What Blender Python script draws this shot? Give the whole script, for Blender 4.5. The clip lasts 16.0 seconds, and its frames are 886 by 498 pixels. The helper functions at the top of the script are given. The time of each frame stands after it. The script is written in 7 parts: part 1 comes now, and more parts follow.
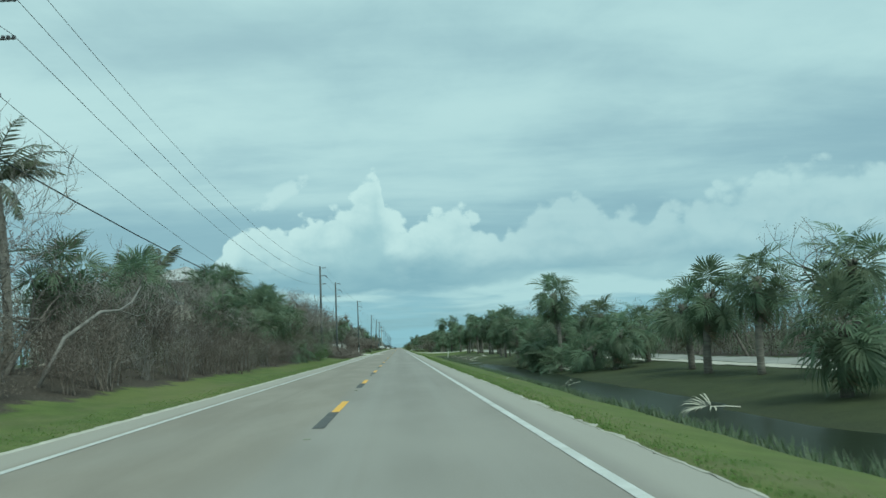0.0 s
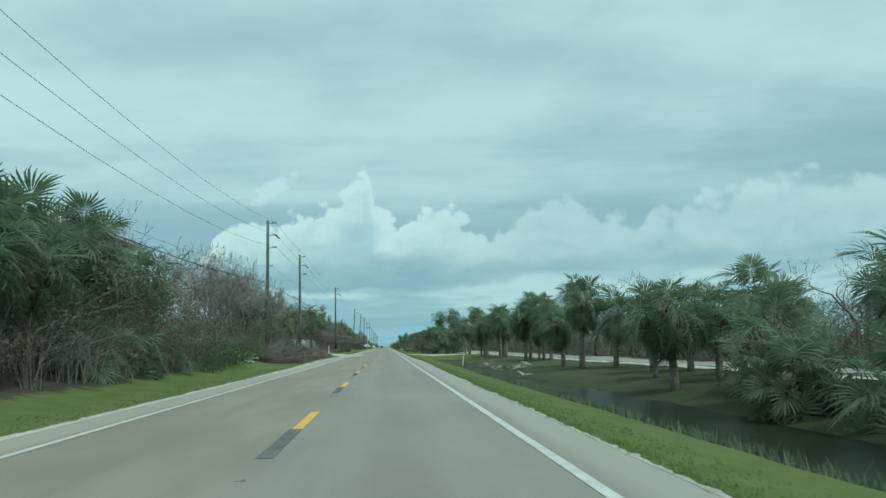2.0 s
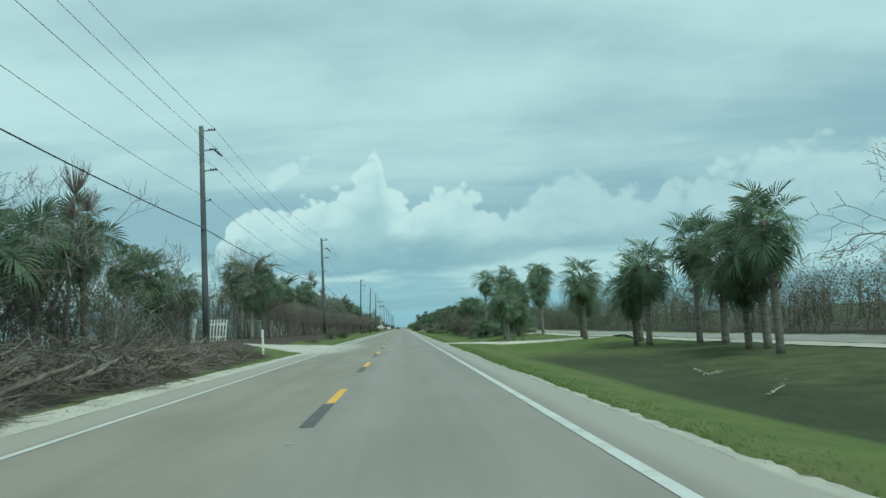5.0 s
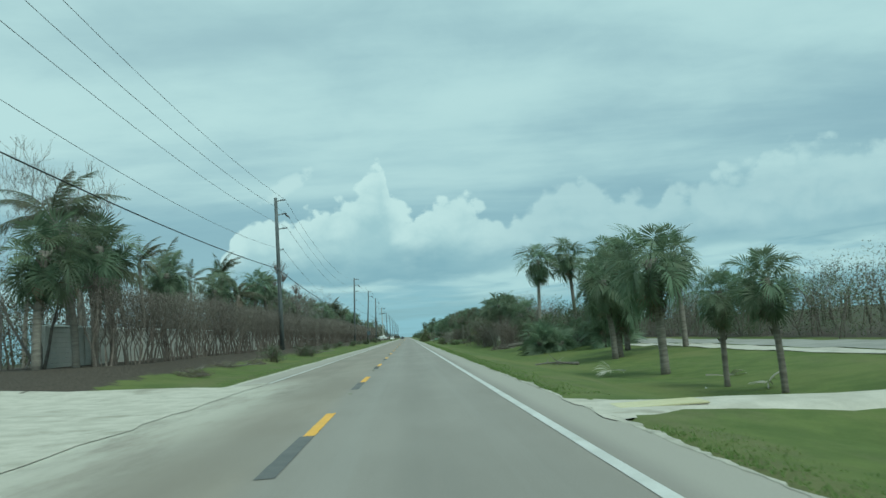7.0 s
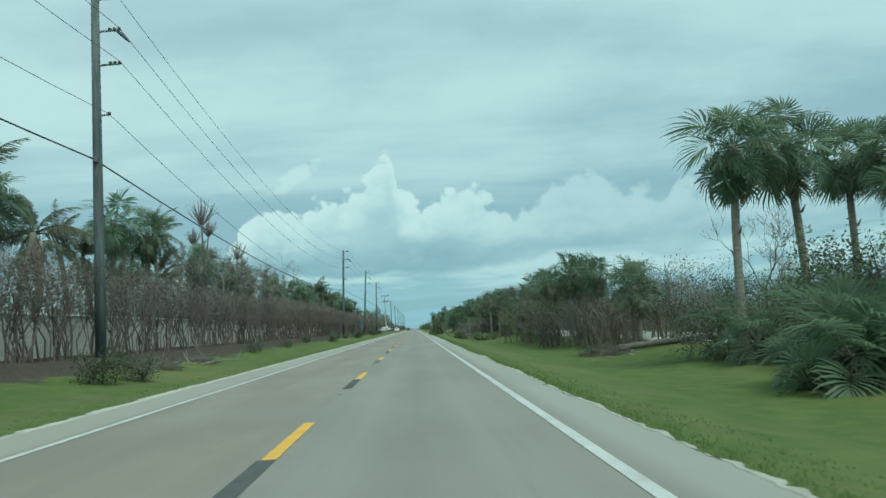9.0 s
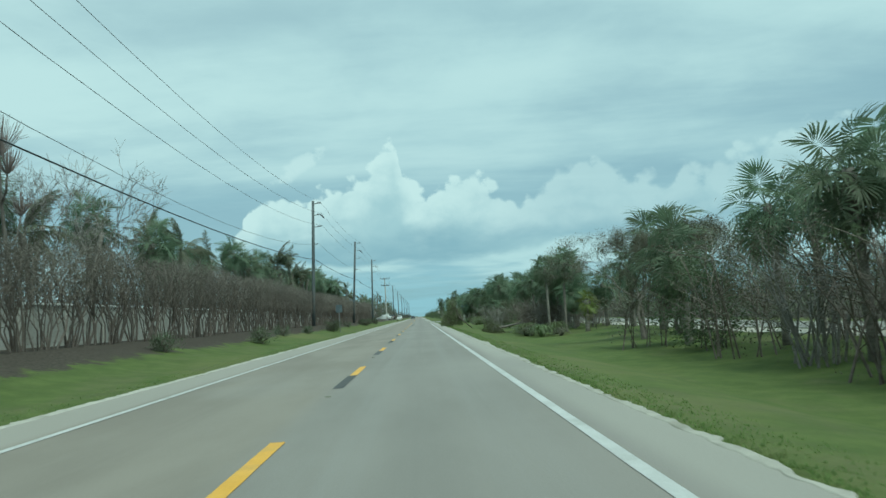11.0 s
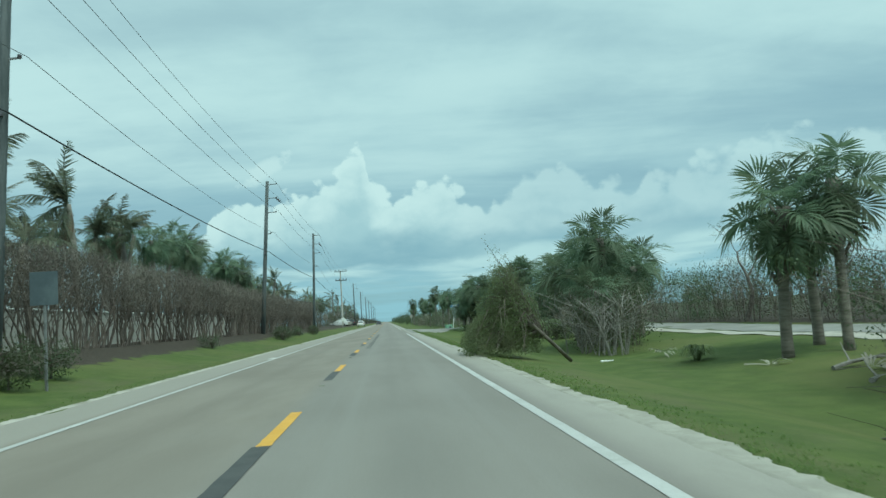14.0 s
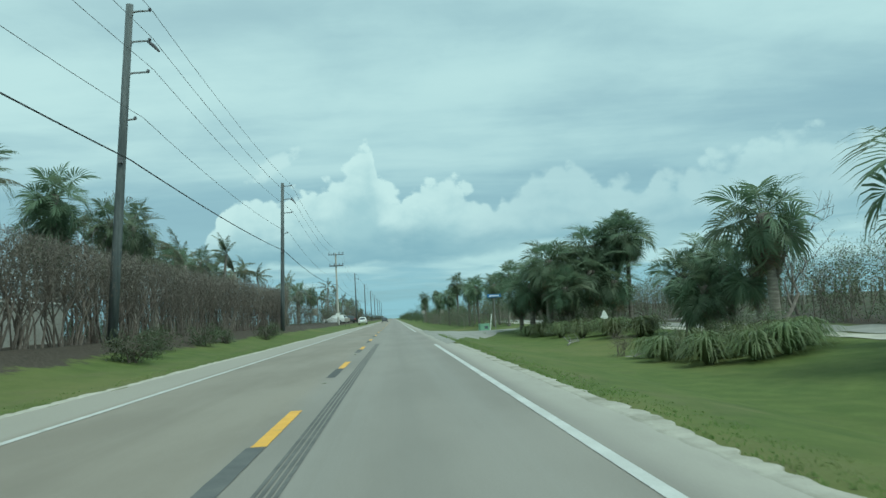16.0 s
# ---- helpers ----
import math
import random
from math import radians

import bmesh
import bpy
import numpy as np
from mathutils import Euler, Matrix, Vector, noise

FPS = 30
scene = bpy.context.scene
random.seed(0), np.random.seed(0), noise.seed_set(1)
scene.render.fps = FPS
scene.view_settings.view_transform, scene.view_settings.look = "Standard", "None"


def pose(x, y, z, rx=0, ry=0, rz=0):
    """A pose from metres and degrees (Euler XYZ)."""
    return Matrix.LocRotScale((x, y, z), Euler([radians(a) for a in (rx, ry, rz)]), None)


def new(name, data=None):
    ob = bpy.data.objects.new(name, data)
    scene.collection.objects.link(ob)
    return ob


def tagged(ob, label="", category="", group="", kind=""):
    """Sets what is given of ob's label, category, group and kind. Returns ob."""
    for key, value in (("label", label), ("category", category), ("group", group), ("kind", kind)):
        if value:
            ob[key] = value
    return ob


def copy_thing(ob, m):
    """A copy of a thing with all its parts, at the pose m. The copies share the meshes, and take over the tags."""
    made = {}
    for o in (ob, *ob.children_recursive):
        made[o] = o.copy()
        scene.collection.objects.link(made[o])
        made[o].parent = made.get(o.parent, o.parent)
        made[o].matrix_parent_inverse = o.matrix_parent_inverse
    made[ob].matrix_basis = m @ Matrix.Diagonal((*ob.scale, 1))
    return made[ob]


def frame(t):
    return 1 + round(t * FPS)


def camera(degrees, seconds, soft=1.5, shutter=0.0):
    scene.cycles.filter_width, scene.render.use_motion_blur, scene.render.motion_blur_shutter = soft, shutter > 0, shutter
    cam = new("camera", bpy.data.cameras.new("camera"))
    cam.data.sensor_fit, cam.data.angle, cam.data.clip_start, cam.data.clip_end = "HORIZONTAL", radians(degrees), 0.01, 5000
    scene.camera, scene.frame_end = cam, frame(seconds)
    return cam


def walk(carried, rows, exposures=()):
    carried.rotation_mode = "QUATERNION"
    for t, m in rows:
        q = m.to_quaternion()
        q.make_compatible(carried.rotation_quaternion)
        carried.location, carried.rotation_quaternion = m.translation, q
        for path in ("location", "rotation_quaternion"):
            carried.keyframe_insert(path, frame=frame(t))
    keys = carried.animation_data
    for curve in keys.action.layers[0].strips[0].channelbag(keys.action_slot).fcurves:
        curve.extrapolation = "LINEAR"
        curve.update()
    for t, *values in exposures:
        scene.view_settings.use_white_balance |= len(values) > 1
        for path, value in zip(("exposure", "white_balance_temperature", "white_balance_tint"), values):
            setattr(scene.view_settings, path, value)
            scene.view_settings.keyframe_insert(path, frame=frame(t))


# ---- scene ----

# The road runs along +y, its centre line is x = 0; the camera rides 1.22 m above the lane.
cam = camera(59.8, 16.0, soft=1.5, shutter=0.07)
EYE_Z = 1.218
# seconds, x, y, yaw, pitch, roll
PATH = [
    (0.0, 1.328, -18.67, -3.24, 7.12, 2.60),
    (0.5, 1.318, -8.67, -3.30, 7.24, 2.41),
    (1.0, 1.316, 1.33, -3.47, 7.22, 2.06),
    (1.5, 1.317, 11.36, -3.76, 7.10, 1.71),
    (2.0, 1.379, 21.45, -4.20, 7.09, 1.38),
    (2.5, 1.400, 31.53, -4.61, 6.99, 1.25),
    (3.0, 1.363, 41.57, -4.84, 6.77, 1.48),
    (3.5, 1.317, 51.56, -4.82, 6.41, 1.94),
    (4.0, 1.314, 61.50, -4.28, 6.06, 2.36),
    (4.5, 1.296, 71.36, -3.53, 5.74, 2.80),
    (5.0, 1.307, 81.20, -2.98, 5.63, 3.15),
    (5.5, 1.321, 91.04, -2.72, 5.69, 3.47),
    (6.0, 1.343, 100.89, -2.62, 5.87, 3.74),
    (6.5, 1.373, 110.73, -2.61, 6.09, 3.92),
    (7.0, 1.413, 120.57, -2.60, 6.32, 3.99),
    (7.5, 1.468, 130.38, -2.47, 6.39, 3.85),
    (8.0, 1.518, 140.17, -2.32, 6.33, 3.63),
    (8.5, 1.534, 149.93, -2.20, 6.08, 3.61),
    (9.0, 1.550, 159.73, -2.09, 5.74, 3.54),
    (9.5, 1.578, 169.56, -1.95, 5.43, 3.41),
    (10.0, 1.594, 179.40, -1.78, 5.08, 3.44),
    (10.5, 1.596, 189.22, -1.68, 4.91, 3.59),
    (11.0, 1.585, 199.02, -1.70, 4.87, 3.81),
    (11.5, 1.562, 208.80, -1.85, 4.92, 4.04),
    (12.0, 1.528, 218.54, -2.09, 5.02, 4.22),
    (12.5, 1.482, 228.23, -2.79, 4.97, 4.28),
    (13.0, 1.440, 237.86, -3.42, 4.95, 4.24),
    (13.5, 1.430, 247.41, -3.96, 5.05, 4.07),
    (14.0, 1.382, 256.84, -4.18, 5.09, 3.79),
    (14.5, 1.406, 266.16, -4.15, 5.15, 3.38),
    (15.0, 1.422, 275.38, -3.96, 5.07, 3.04),
    (15.5, 1.431, 284.56, -3.81, 5.02, 2.97),
    (16.0, 1.443, 293.75, -3.64, 4.92, 3.26),
]
walk(cam, [(t, pose(x, y, EYE_Z, 90 + p, r, w)) for t, x, y, w, p, r in PATH],
     exposures=[(0.0, 0.09, 5750, -14), (4.5, 0.11, 5750, -14), (7.0, 0.07, 5750, -14), (8.5, 0.12, 5750, -14), (12.0, 0.15, 5750, -14), (16.0, 0.15, 5750, -14)])

# ---- sky and sun ----
world = bpy.data.worlds.new("overcast_sky")
scene.world = world
world.use_nodes = True
WT = world.node_tree
WT.nodes.clear()


def wn(kind, **props):
    n = WT.nodes.new(kind)
    for k, v in props.items():
        if k == "operation":
            n.operation = v
        elif k == "data_type":
            n.data_type = v
    return n


def wput(sock, v):
    if hasattr(v, "is_linked") or hasattr(v, "links"):
        WT.links.new(v, sock)
    else:
        sock.default_value = v


def wm(op, a, b=0.0, c=0.0):
    n = wn("ShaderNodeMath", operation=op)
    for i, v in enumerate((a, b, c)):
        wput(n.inputs[i], v)
    return n.outputs[0]


def wstep(v, lo, hi):
    n = wn("ShaderNodeMapRange")
    n.interpolation_type = "SMOOTHSTEP"
    wput(n.inputs[0], v)
    n.inputs[1].default_value, n.inputs[2].default_value = lo, hi
    n.inputs[3].default_value, n.inputs[4].default_value = 0.0, 1.0
    return n.outputs[0]


def wmix(f, a, b):
    n = wn("ShaderNodeMix", data_type="RGBA")
    wput(n.inputs[0], f)
    for s, v in ((n.inputs[6], a), (n.inputs[7], b)):
        wput(s, (*v, 1.0) if isinstance(v, tuple) else v)
    return n.outputs[2]


def wvec(x, y, z):
    n = wn("ShaderNodeCombineXYZ")
    for i, v in enumerate((x, y, z)):
        wput(n.inputs[i], v)
    return n.outputs[0]


def wnoise(v, scale, detail=6.0, rough=0.55, warp=0.0):
    n = wn("ShaderNodeTexNoise")
    wput(n.inputs["Vector"], v)
    n.inputs["Scale"].default_value = scale
    n.inputs["Detail"].default_value = detail
    n.inputs["Roughness"].default_value = rough
    n.inputs["Distortion"].default_value = warp
    return n.outputs["Fac"]


def wvor(v, scale, smooth=0.35):
    """Rounded heads: smooth distance to scattered points."""
    n = wn("ShaderNodeTexVoronoi")
    n.feature = "SMOOTH_F1"
    wput(n.inputs["Vector"], v)
    n.inputs["Scale"].default_value = scale
    n.inputs["Smoothness"].default_value = smooth
    return n.outputs["Distance"]


def wramp(v, stops, mode="EASE"):
    n = wn("ShaderNodeValToRGB")
    cr = n.color_ramp
    cr.interpolation = mode
    while len(cr.elements) < len(stops):
        cr.elements.new(0.5)
    for e, (p, g) in zip(cr.elements, stops):
        e.position = p
        e.color = (g, g, g, 1.0)
    wput(n.inputs[0], v)
    s = wn("ShaderNodeSeparateColor")
    WT.links.new(n.outputs[0], s.inputs[0])
    return s.outputs[0]


SUN_EL, SUN_AZ = radians(58), radians(150)
coord = wn("ShaderNodeTexCoord")
sep = wn("ShaderNodeSeparateXYZ")
WT.links.new(coord.outputs["Generated"], sep.inputs[0])
dx, dy, dz = sep.outputs
EL = wm("MULTIPLY", wm("ARCSINE", dz), 57.2958)
AZ = wm("MULTIPLY", wm("ARCTAN2", dx, dy), 57.2958)

clear = wn("ShaderNodeTexSky")
clear.sky_type = "NISHITA"
clear.sun_disc = False
clear.sun_elevation, clear.sun_rotation = SUN_EL, SUN_AZ
clear.dust_density = 2.0
blue = wn("ShaderNodeVectorMath")
blue.operation = "SCALE"
WT.links.new(clear.outputs[0], blue.inputs[0])
blue.inputs[3].default_value = 0.075

# the high stratus sheet, seen in perspective
high = wm("MAXIMUM", dz, 0.0)
inv = wm("DIVIDE", 1.0, wm("ADD", high, 0.10))
sheet = wvec(wm("MULTIPLY", dx, inv), wm("MULTIPLY", dy, inv), 0.0)
streak = wvec(wm("MULTIPLY", wm("MULTIPLY", wm("ADD", dx, wm("MULTIPLY", dy, 0.15)), inv), 0.55), wm("MULTIPLY", wm("MULTIPLY", dy, inv), 1.5), 3.0)
n_big = wnoise(sheet, 0.55, 6.0, 0.5, 0.15)
n_streak = wnoise(streak, 0.9, 8.0, 0.56, 0.2)
n_mid = wnoise(sheet, 2.4, 7.0, 0.6, 0.3)
cover = wm("ADD", wm("MULTIPLY", n_big, 0.58), wm("ADD", wm("MULTIPLY", n_streak, 0.45), wm("MULTIPLY", n_mid, 0.27)))
STRATUS_HI, STRATUS_LO = (0.565, 0.665, 0.675), (0.455, 0.57, 0.605)
stratus = wmix(wm("ADD", wm("MULTIPLY", wstep(cover, 0.50, 0.80), 0.8), wm("MULTIPLY", wstep(AZ, 8.0, -24.0), 0.35)), STRATUS_LO, STRATUS_HI)
# blue grey gap low in the sky to the west of the cumulus, light haze band on the horizon
low = wmix(wstep(EL, 1.0, 6.0), (0.315, 0.475, 0.545), (0.325, 0.445, 0.51))
f_low = wm("SUBTRACT", 1.0, wstep(wm("ADD", EL, wm("MULTIPLY", wm("SUBTRACT", n_streak, 0.5), 14.0)), 7.0, 16.0))
base = wmix(f_low, stratus, low)
thin = wmix(wm("MULTIPLY", wstep(cover, 0.72, 0.45), 0.25), base, blue.outputs[0])

# the light band under the cumulus
flat = wvec(wm("MULTIPLY", AZ, 0.10), wm("MULTIPLY", EL, 0.75), 7.0)
n_flat = wnoise(flat, 1.1, 5.0, 0.5, 0.3)
band = wm("MULTIPLY", wm("MULTIPLY", wstep(EL, 1.8, 3.0), wm("SUBTRACT", 1.0, wstep(EL, 4.6, 6.0))), wstep(n_flat, 0.33, 0.55))
banded = wmix(band, thin, (0.50, 0.615, 0.635))

# the cumulus bank: elevation of its top along the azimuth, billows from noise
billow = wvec(wm("MULTIPLY", AZ, 0.42), wm("MULTIPLY", EL, 0.50), 1.0)
n_bil = wnoise(billow, 1.0, 9.0, 0.56, 0.25)
n_fine = wnoise(billow, 3.2, 6.0, 0.55, 0.15)
warped = wvec(wm("ADD", wm("MULTIPLY", AZ, 0.42), wm("MULTIPLY", n_fine, 0.35)), wm("ADD", wm("MULTIPLY", EL, 0.46), wm("MULTIPLY", n_bil, 0.35)), 1.0)
n_head = wm("SUBTRACT", 0.62, wm("ADD", wm("MULTIPLY", wvor(warped, 1.15), 0.75), wm("MULTIPLY", wvor(warped, 2.9), 0.38)))
TOPS = [(-30, 2.0), (-14.5, 3.0), (-12.6, 7.2), (-11.0, 9.4), (-8.0, 9.2), (-5.0, 9.9), (-3.2, 11.0), (-2.2, 12.6), (-1.2, 12.9),
        (-0.7, 11.0), (0.3, 8.9), (1.6, 9.0), (3.0, 10.3), (5.0, 10.2), (6.8, 8.4), (9.0, 8.2), (11.0, 10.2),
        (13.6, 10.9), (16.5, 8.6), (19.0, 9.0), (22.0, 9.6), (25.0, 10.2), (29.0, 11.2), (33.0, 10.5), (45.0, 9.0)]
top = wm("MULTIPLY", wramp(wm("DIVIDE", wm("ADD", AZ, 30.0), 75.0), [((a + 30) / 75, h / 20) for a, h in TOPS], "LINEAR"), 20.0)
depth = wm("SUBTRACT", wm("ADD", top, wm("ADD", wm("MULTIPLY", wm("SUBTRACT", n_bil, 0.5), 2.6), wm("ADD", wm("MULTIPLY", n_head, 2.6), wm("MULTIPLY", wm("SUBTRACT", n_fine, 0.5), 0.9)))), EL)
east = wstep(AZ, 3.0, 12.0)
depth = wm("DIVIDE", depth, wm("ADD", 1.0, wm("MULTIPLY", east, 0.9)))
n_base = wnoise(wvec(wm("MULTIPLY", AZ, 0.16), wm("MULTIPLY", EL, 0.35), 5.0), 1.0, 5.0, 0.5, 0.2)
foot = wstep(wm("ADD", EL, wm("MULTIPLY", wm("SUBTRACT", n_base, 0.5), 3.6)), 4.1, 4.9)
ahead = wstep(dy, 0.4, 0.7)
heap = wm("MULTIPLY", wm("MULTIPLY", wstep(depth, -0.05, 0.45), foot), ahead)
shade = wstep(wm("ADD", wm("ADD", wm("MULTIPLY", depth, 0.17), wm("MULTIPLY", n_bil, -1.6)), wm("MULTIPLY", n_head, -0.75)), -0.85, 0.10)
underside = wm("SUBTRACT", 1.0, wstep(wm("ADD", EL, wm("MULTIPLY", wm("SUBTRACT", n_base, 0.5), 4.4)), 4.6, 7.0))
cum = wmix(shade, (0.625, 0.712, 0.71), (0.405, 0.528, 0.568))
cum = wmix(wm("MULTIPLY", underside, 0.9), cum, (0.245, 0.372, 0.445))
# to the east the heap fades into the sheet above it
strong = wm("SUBTRACT", 1.0, wm("MULTIPLY", wstep(AZ, 2.0, 12.0), 0.5))
sky_col = wmix(wm("MULTIPLY", wm("MULTIPLY", heap, 0.95), strong), banded, cum)
# a small torn scrap of cloud beside the tower
sx = wm("ADD", wm("DIVIDE", wm("ADD", AZ, 8.2), 1.6), wm("MULTIPLY", wm("SUBTRACT", n_fine, 0.5), 2.2))
sy = wm("ADD", wm("DIVIDE", wm("SUBTRACT", wm("SUBTRACT", EL, 11.5), wm("MULTIPLY", wm("ADD", AZ, 8.2), 0.55)), 0.75), wm("MULTIPLY", wm("SUBTRACT", n_bil, 0.5), 2.2))
scrap = wstep(wm("ADD", wm("MULTIPLY", sx, sx), wm("MULTIPLY", sy, sy)), 1.5, 0.1)
sky_col = wmix(wm("MULTIPLY", scrap, 0.9), sky_col, (0.58, 0.67, 0.68))
# below the horizon: dull ground light
sky_col = wmix(wstep(EL, -0.6, 0.1), (0.16, 0.19, 0.17), sky_col)
bg = wn("ShaderNodeBackground")
WT.links.new(sky_col, bg.inputs[0])
bg.inputs[1].default_value = 1.0
out = wn("ShaderNodeOutputWorld")
WT.links.new(bg.outputs[0], out.inputs[0])

sun = new("sun", bpy.data.lights.new("sun", "SUN"))
sun.data.energy, sun.data.angle, sun.data.color = 2.2, radians(25), (1.0, 0.96, 0.88)
sun.rotation_euler = (math.pi / 2 - SUN_EL, 0, math.pi - SUN_AZ)


# ---- materials ----
def material(name):
    m = bpy.data.materials.new(name)
    m.use_nodes = True
    nt = m.node_tree
    bs = nt.nodes["Principled BSDF"]
    return m, nt, bs


def node(nt, kind, ins=(), **props):
    n = nt.nodes.new(kind)
    for k, v in props.items():
        if k == "operation":
            n.operation = v
        if k == "data_type":
            n.data_type = v
        if k == "blend_type":
            n.blend_type = v
    for key, v in ins:
        if hasattr(v, "links"):
            nt.links.new(v, n.inputs[key])
        else:
            n.inputs[key].default_value = v
    return n


def mixc(nt, f, a, b, blend="MIX"):
    n = node(nt, "ShaderNodeMix", [(0, f), (6, a if hasattr(a, "links") else (*a, 1)), (7, b if hasattr(b, "links") else (*b, 1))],
             data_type="RGBA", blend_type=blend)
    return n.outputs[2]


def noise_at(nt, vec, scale, detail=4.0, rough=0.55, squash=None):
    if squash:
        mp = node(nt, "ShaderNodeMapping", [("Vector", vec), ("Scale", squash)])
        vec = mp.outputs[0]
    return node(nt, "ShaderNodeTexNoise", [("Vector", vec), ("Scale", scale), ("Detail", detail), ("Roughness", rough)]).outputs["Fac"]


def ramp2(nt, f, lo, hi):
    n = node(nt, "ShaderNodeMapRange", [(0, f), (1, lo), (2, hi)])
    n.interpolation_type = "SMOOTHSTEP"
    return n.outputs[0]


def world_pos(nt):
    return node(nt, "ShaderNodeNewGeometry").outputs["Position"]


def bumped(nt, bs, height, dist=0.01, strength=0.5):
    b = node(nt, "ShaderNodeBump", [("Height", height), ("Distance", dist), ("Strength", strength)])
    nt.links.new(b.outputs[0], bs.inputs["Normal"])


def surface(name, a, b, scale, rough=0.8, fine=None, c=None, bump=0.0, squash=None, coarse=0.4, metallic=0.0, vary=0.0, objspace=False):
    """Two-tone noise surface with a finer grain and, if c is given, stains."""
    m, nt, bs = material(name)
    p = node(nt, "ShaderNodeTexCoord").outputs["Object"] if objspace else world_pos(nt)
    n1 = noise_at(nt, p, scale, 5.0, 0.6, squash)
    col = mixc(nt, ramp2(nt, n1, 0.32, 0.68), a, b)
    nf = noise_at(nt, p, fine or scale * 9, 4.0, 0.65)
    if c:
        ns = noise_at(nt, p, scale * coarse, 5.0, 0.6)
        col = mixc(nt, ramp2(nt, ns, 0.52, 0.72), col, c)
    col = mixc(nt, 0.35, col, mixc(nt, nf, (0.35, 0.35, 0.35), (1.5, 1.5, 1.5)), "MULTIPLY")
    if vary:
        r = node(nt, "ShaderNodeObjectInfo").outputs["Random"]
        k = node(nt, "ShaderNodeMapRange", [(0, r), (1, 0.0), (2, 1.0), (3, 1.0 - vary), (4, 1.0 + vary)]).outputs[0]
        hs = node(nt, "ShaderNodeHueSaturation", [("Color", col), ("Value", k)])
        col = hs.outputs[0]
    nt.links.new(col, bs.inputs["Base Color"])
    bs.inputs["Roughness"].default_value = rough
    bs.inputs["Metallic"].default_value = metallic
    bs.inputs["Specular IOR Level"].default_value = 0.3
    if bump:
        bumped(nt, bs, nf, bump, 0.6)
    return m


def leafy(name, a, b, c, rough=0.55, through_light=0.25, vary=0.25, hue=0.02):
    """Foliage: per-leaf and per-plant colour, some light passes through."""
    m, nt, bs = material(name)
    geo = node(nt, "ShaderNodeNewGeometry")
    ri = geo.outputs["Random Per Island"]
    ro = node(nt, "ShaderNodeObjectInfo").outputs["Random"]
    col = mixc(nt, ri, a, b)
    n = noise_at(nt, geo.outputs["Position"], 0.7, 3.0, 0.6)
    col = mixc(nt, ramp2(nt, n, 0.45, 0.75), col, c)
    k = node(nt, "ShaderNodeMapRange", [(0, ro), (1, 0.0), (2, 1.0), (3, 1.0 - vary), (4, 1.0 + vary)]).outputs[0]
    h = node(nt, "ShaderNodeMapRange", [(0, ro), (1, 0.0), (2, 1.0), (3, 0.5 - hue), (4, 0.5 + hue)]).outputs[0]
    col = node(nt, "ShaderNodeHueSaturation", [("Color", col), ("Value", k), ("Hue", h)]).outputs[0]
    nt.links.new(col, bs.inputs["Base Color"])
    bs.inputs["Roughness"].default_value = rough
    bs.inputs["Specular IOR Level"].default_value = 0.35
    if through_light:
        tr = node(nt, "ShaderNodeBsdfTranslucent", [("Color", col)])
        mx = node(nt, "ShaderNodeMixShader", [(0, through_light), (1, bs.outputs[0]), (2, tr.outputs[0])])
        nt.links.new(mx.outputs[0], nt.nodes["Material Output"].inputs[0])
    return m


M_SABAL = leafy("sabal_leaf", (0.122, 0.175, 0.109), (0.187, 0.244, 0.153), (0.175, 0.205, 0.128), 0.5, 0.48, 0.2)
M_SABAL_YELLOW = leafy("yellow_leaf", (0.16, 0.20, 0.05), (0.22, 0.24, 0.07), (0.12, 0.15, 0.05))
M_DEADFROND = leafy("dead_frond", (0.19, 0.155, 0.11), (0.28, 0.235, 0.17), (0.13, 0.10, 0.07), 0.8, 0.1)
M_COCO = leafy("coconut_leaf", (0.14, 0.165, 0.105), (0.20, 0.22, 0.15), (0.235, 0.22, 0.155), 0.45, 0.42)
M_GREEN = leafy("green_leaf", (0.088, 0.120, 0.064), (0.135, 0.168, 0.094), (0.140, 0.155, 0.094), 0.5, 0.4)
M_LIME = leafy("fresh_leaf", (0.075, 0.125, 0.04), (0.12, 0.175, 0.06), (0.06, 0.10, 0.04), 0.5, 0.3)
M_OLIVE = leafy("olive_leaf", (0.128, 0.130, 0.088), (0.178, 0.170, 0.122), (0.116, 0.124, 0.080), 0.65, 0.35)
M_BROWN = leafy("brown_leaf", (0.134, 0.118, 0.100), (0.194, 0.174, 0.149), (0.119, 0.107, 0.089), 0.85, 0.25, 0.2, 0.01)
M_HEDGE = leafy("hedge_leaf", (0.172, 0.150, 0.128), (0.24, 0.215, 0.185), (0.150, 0.138, 0.112), 0.85, 0.3, 0.15, 0.01)
M_STRAP = leafy("strap_leaf", (0.145, 0.185, 0.085), (0.215, 0.255, 0.125), (0.20, 0.21, 0.12), 0.5, 0.45)
M_RUST = leafy("rust_leaf", (0.162, 0.135, 0.112), (0.23, 0.195, 0.165), (0.142, 0.122, 0.102), 0.85, 0.25, 0.2, 0.01)
M_TWIG = surface("twig", (0.13, 0.108, 0.092), (0.20, 0.17, 0.145), 6.0, 0.9, vary=0.2)
M_PALETWIG = surface("pale_twig", (0.20, 0.188, 0.172), (0.29, 0.272, 0.25), 6.0, 0.9, vary=0.2)
M_RUSTTWIG = surface("rusty_twig", (0.19, 0.155, 0.14), (0.28, 0.24, 0.22), 6.0, 0.9, vary=0.15)
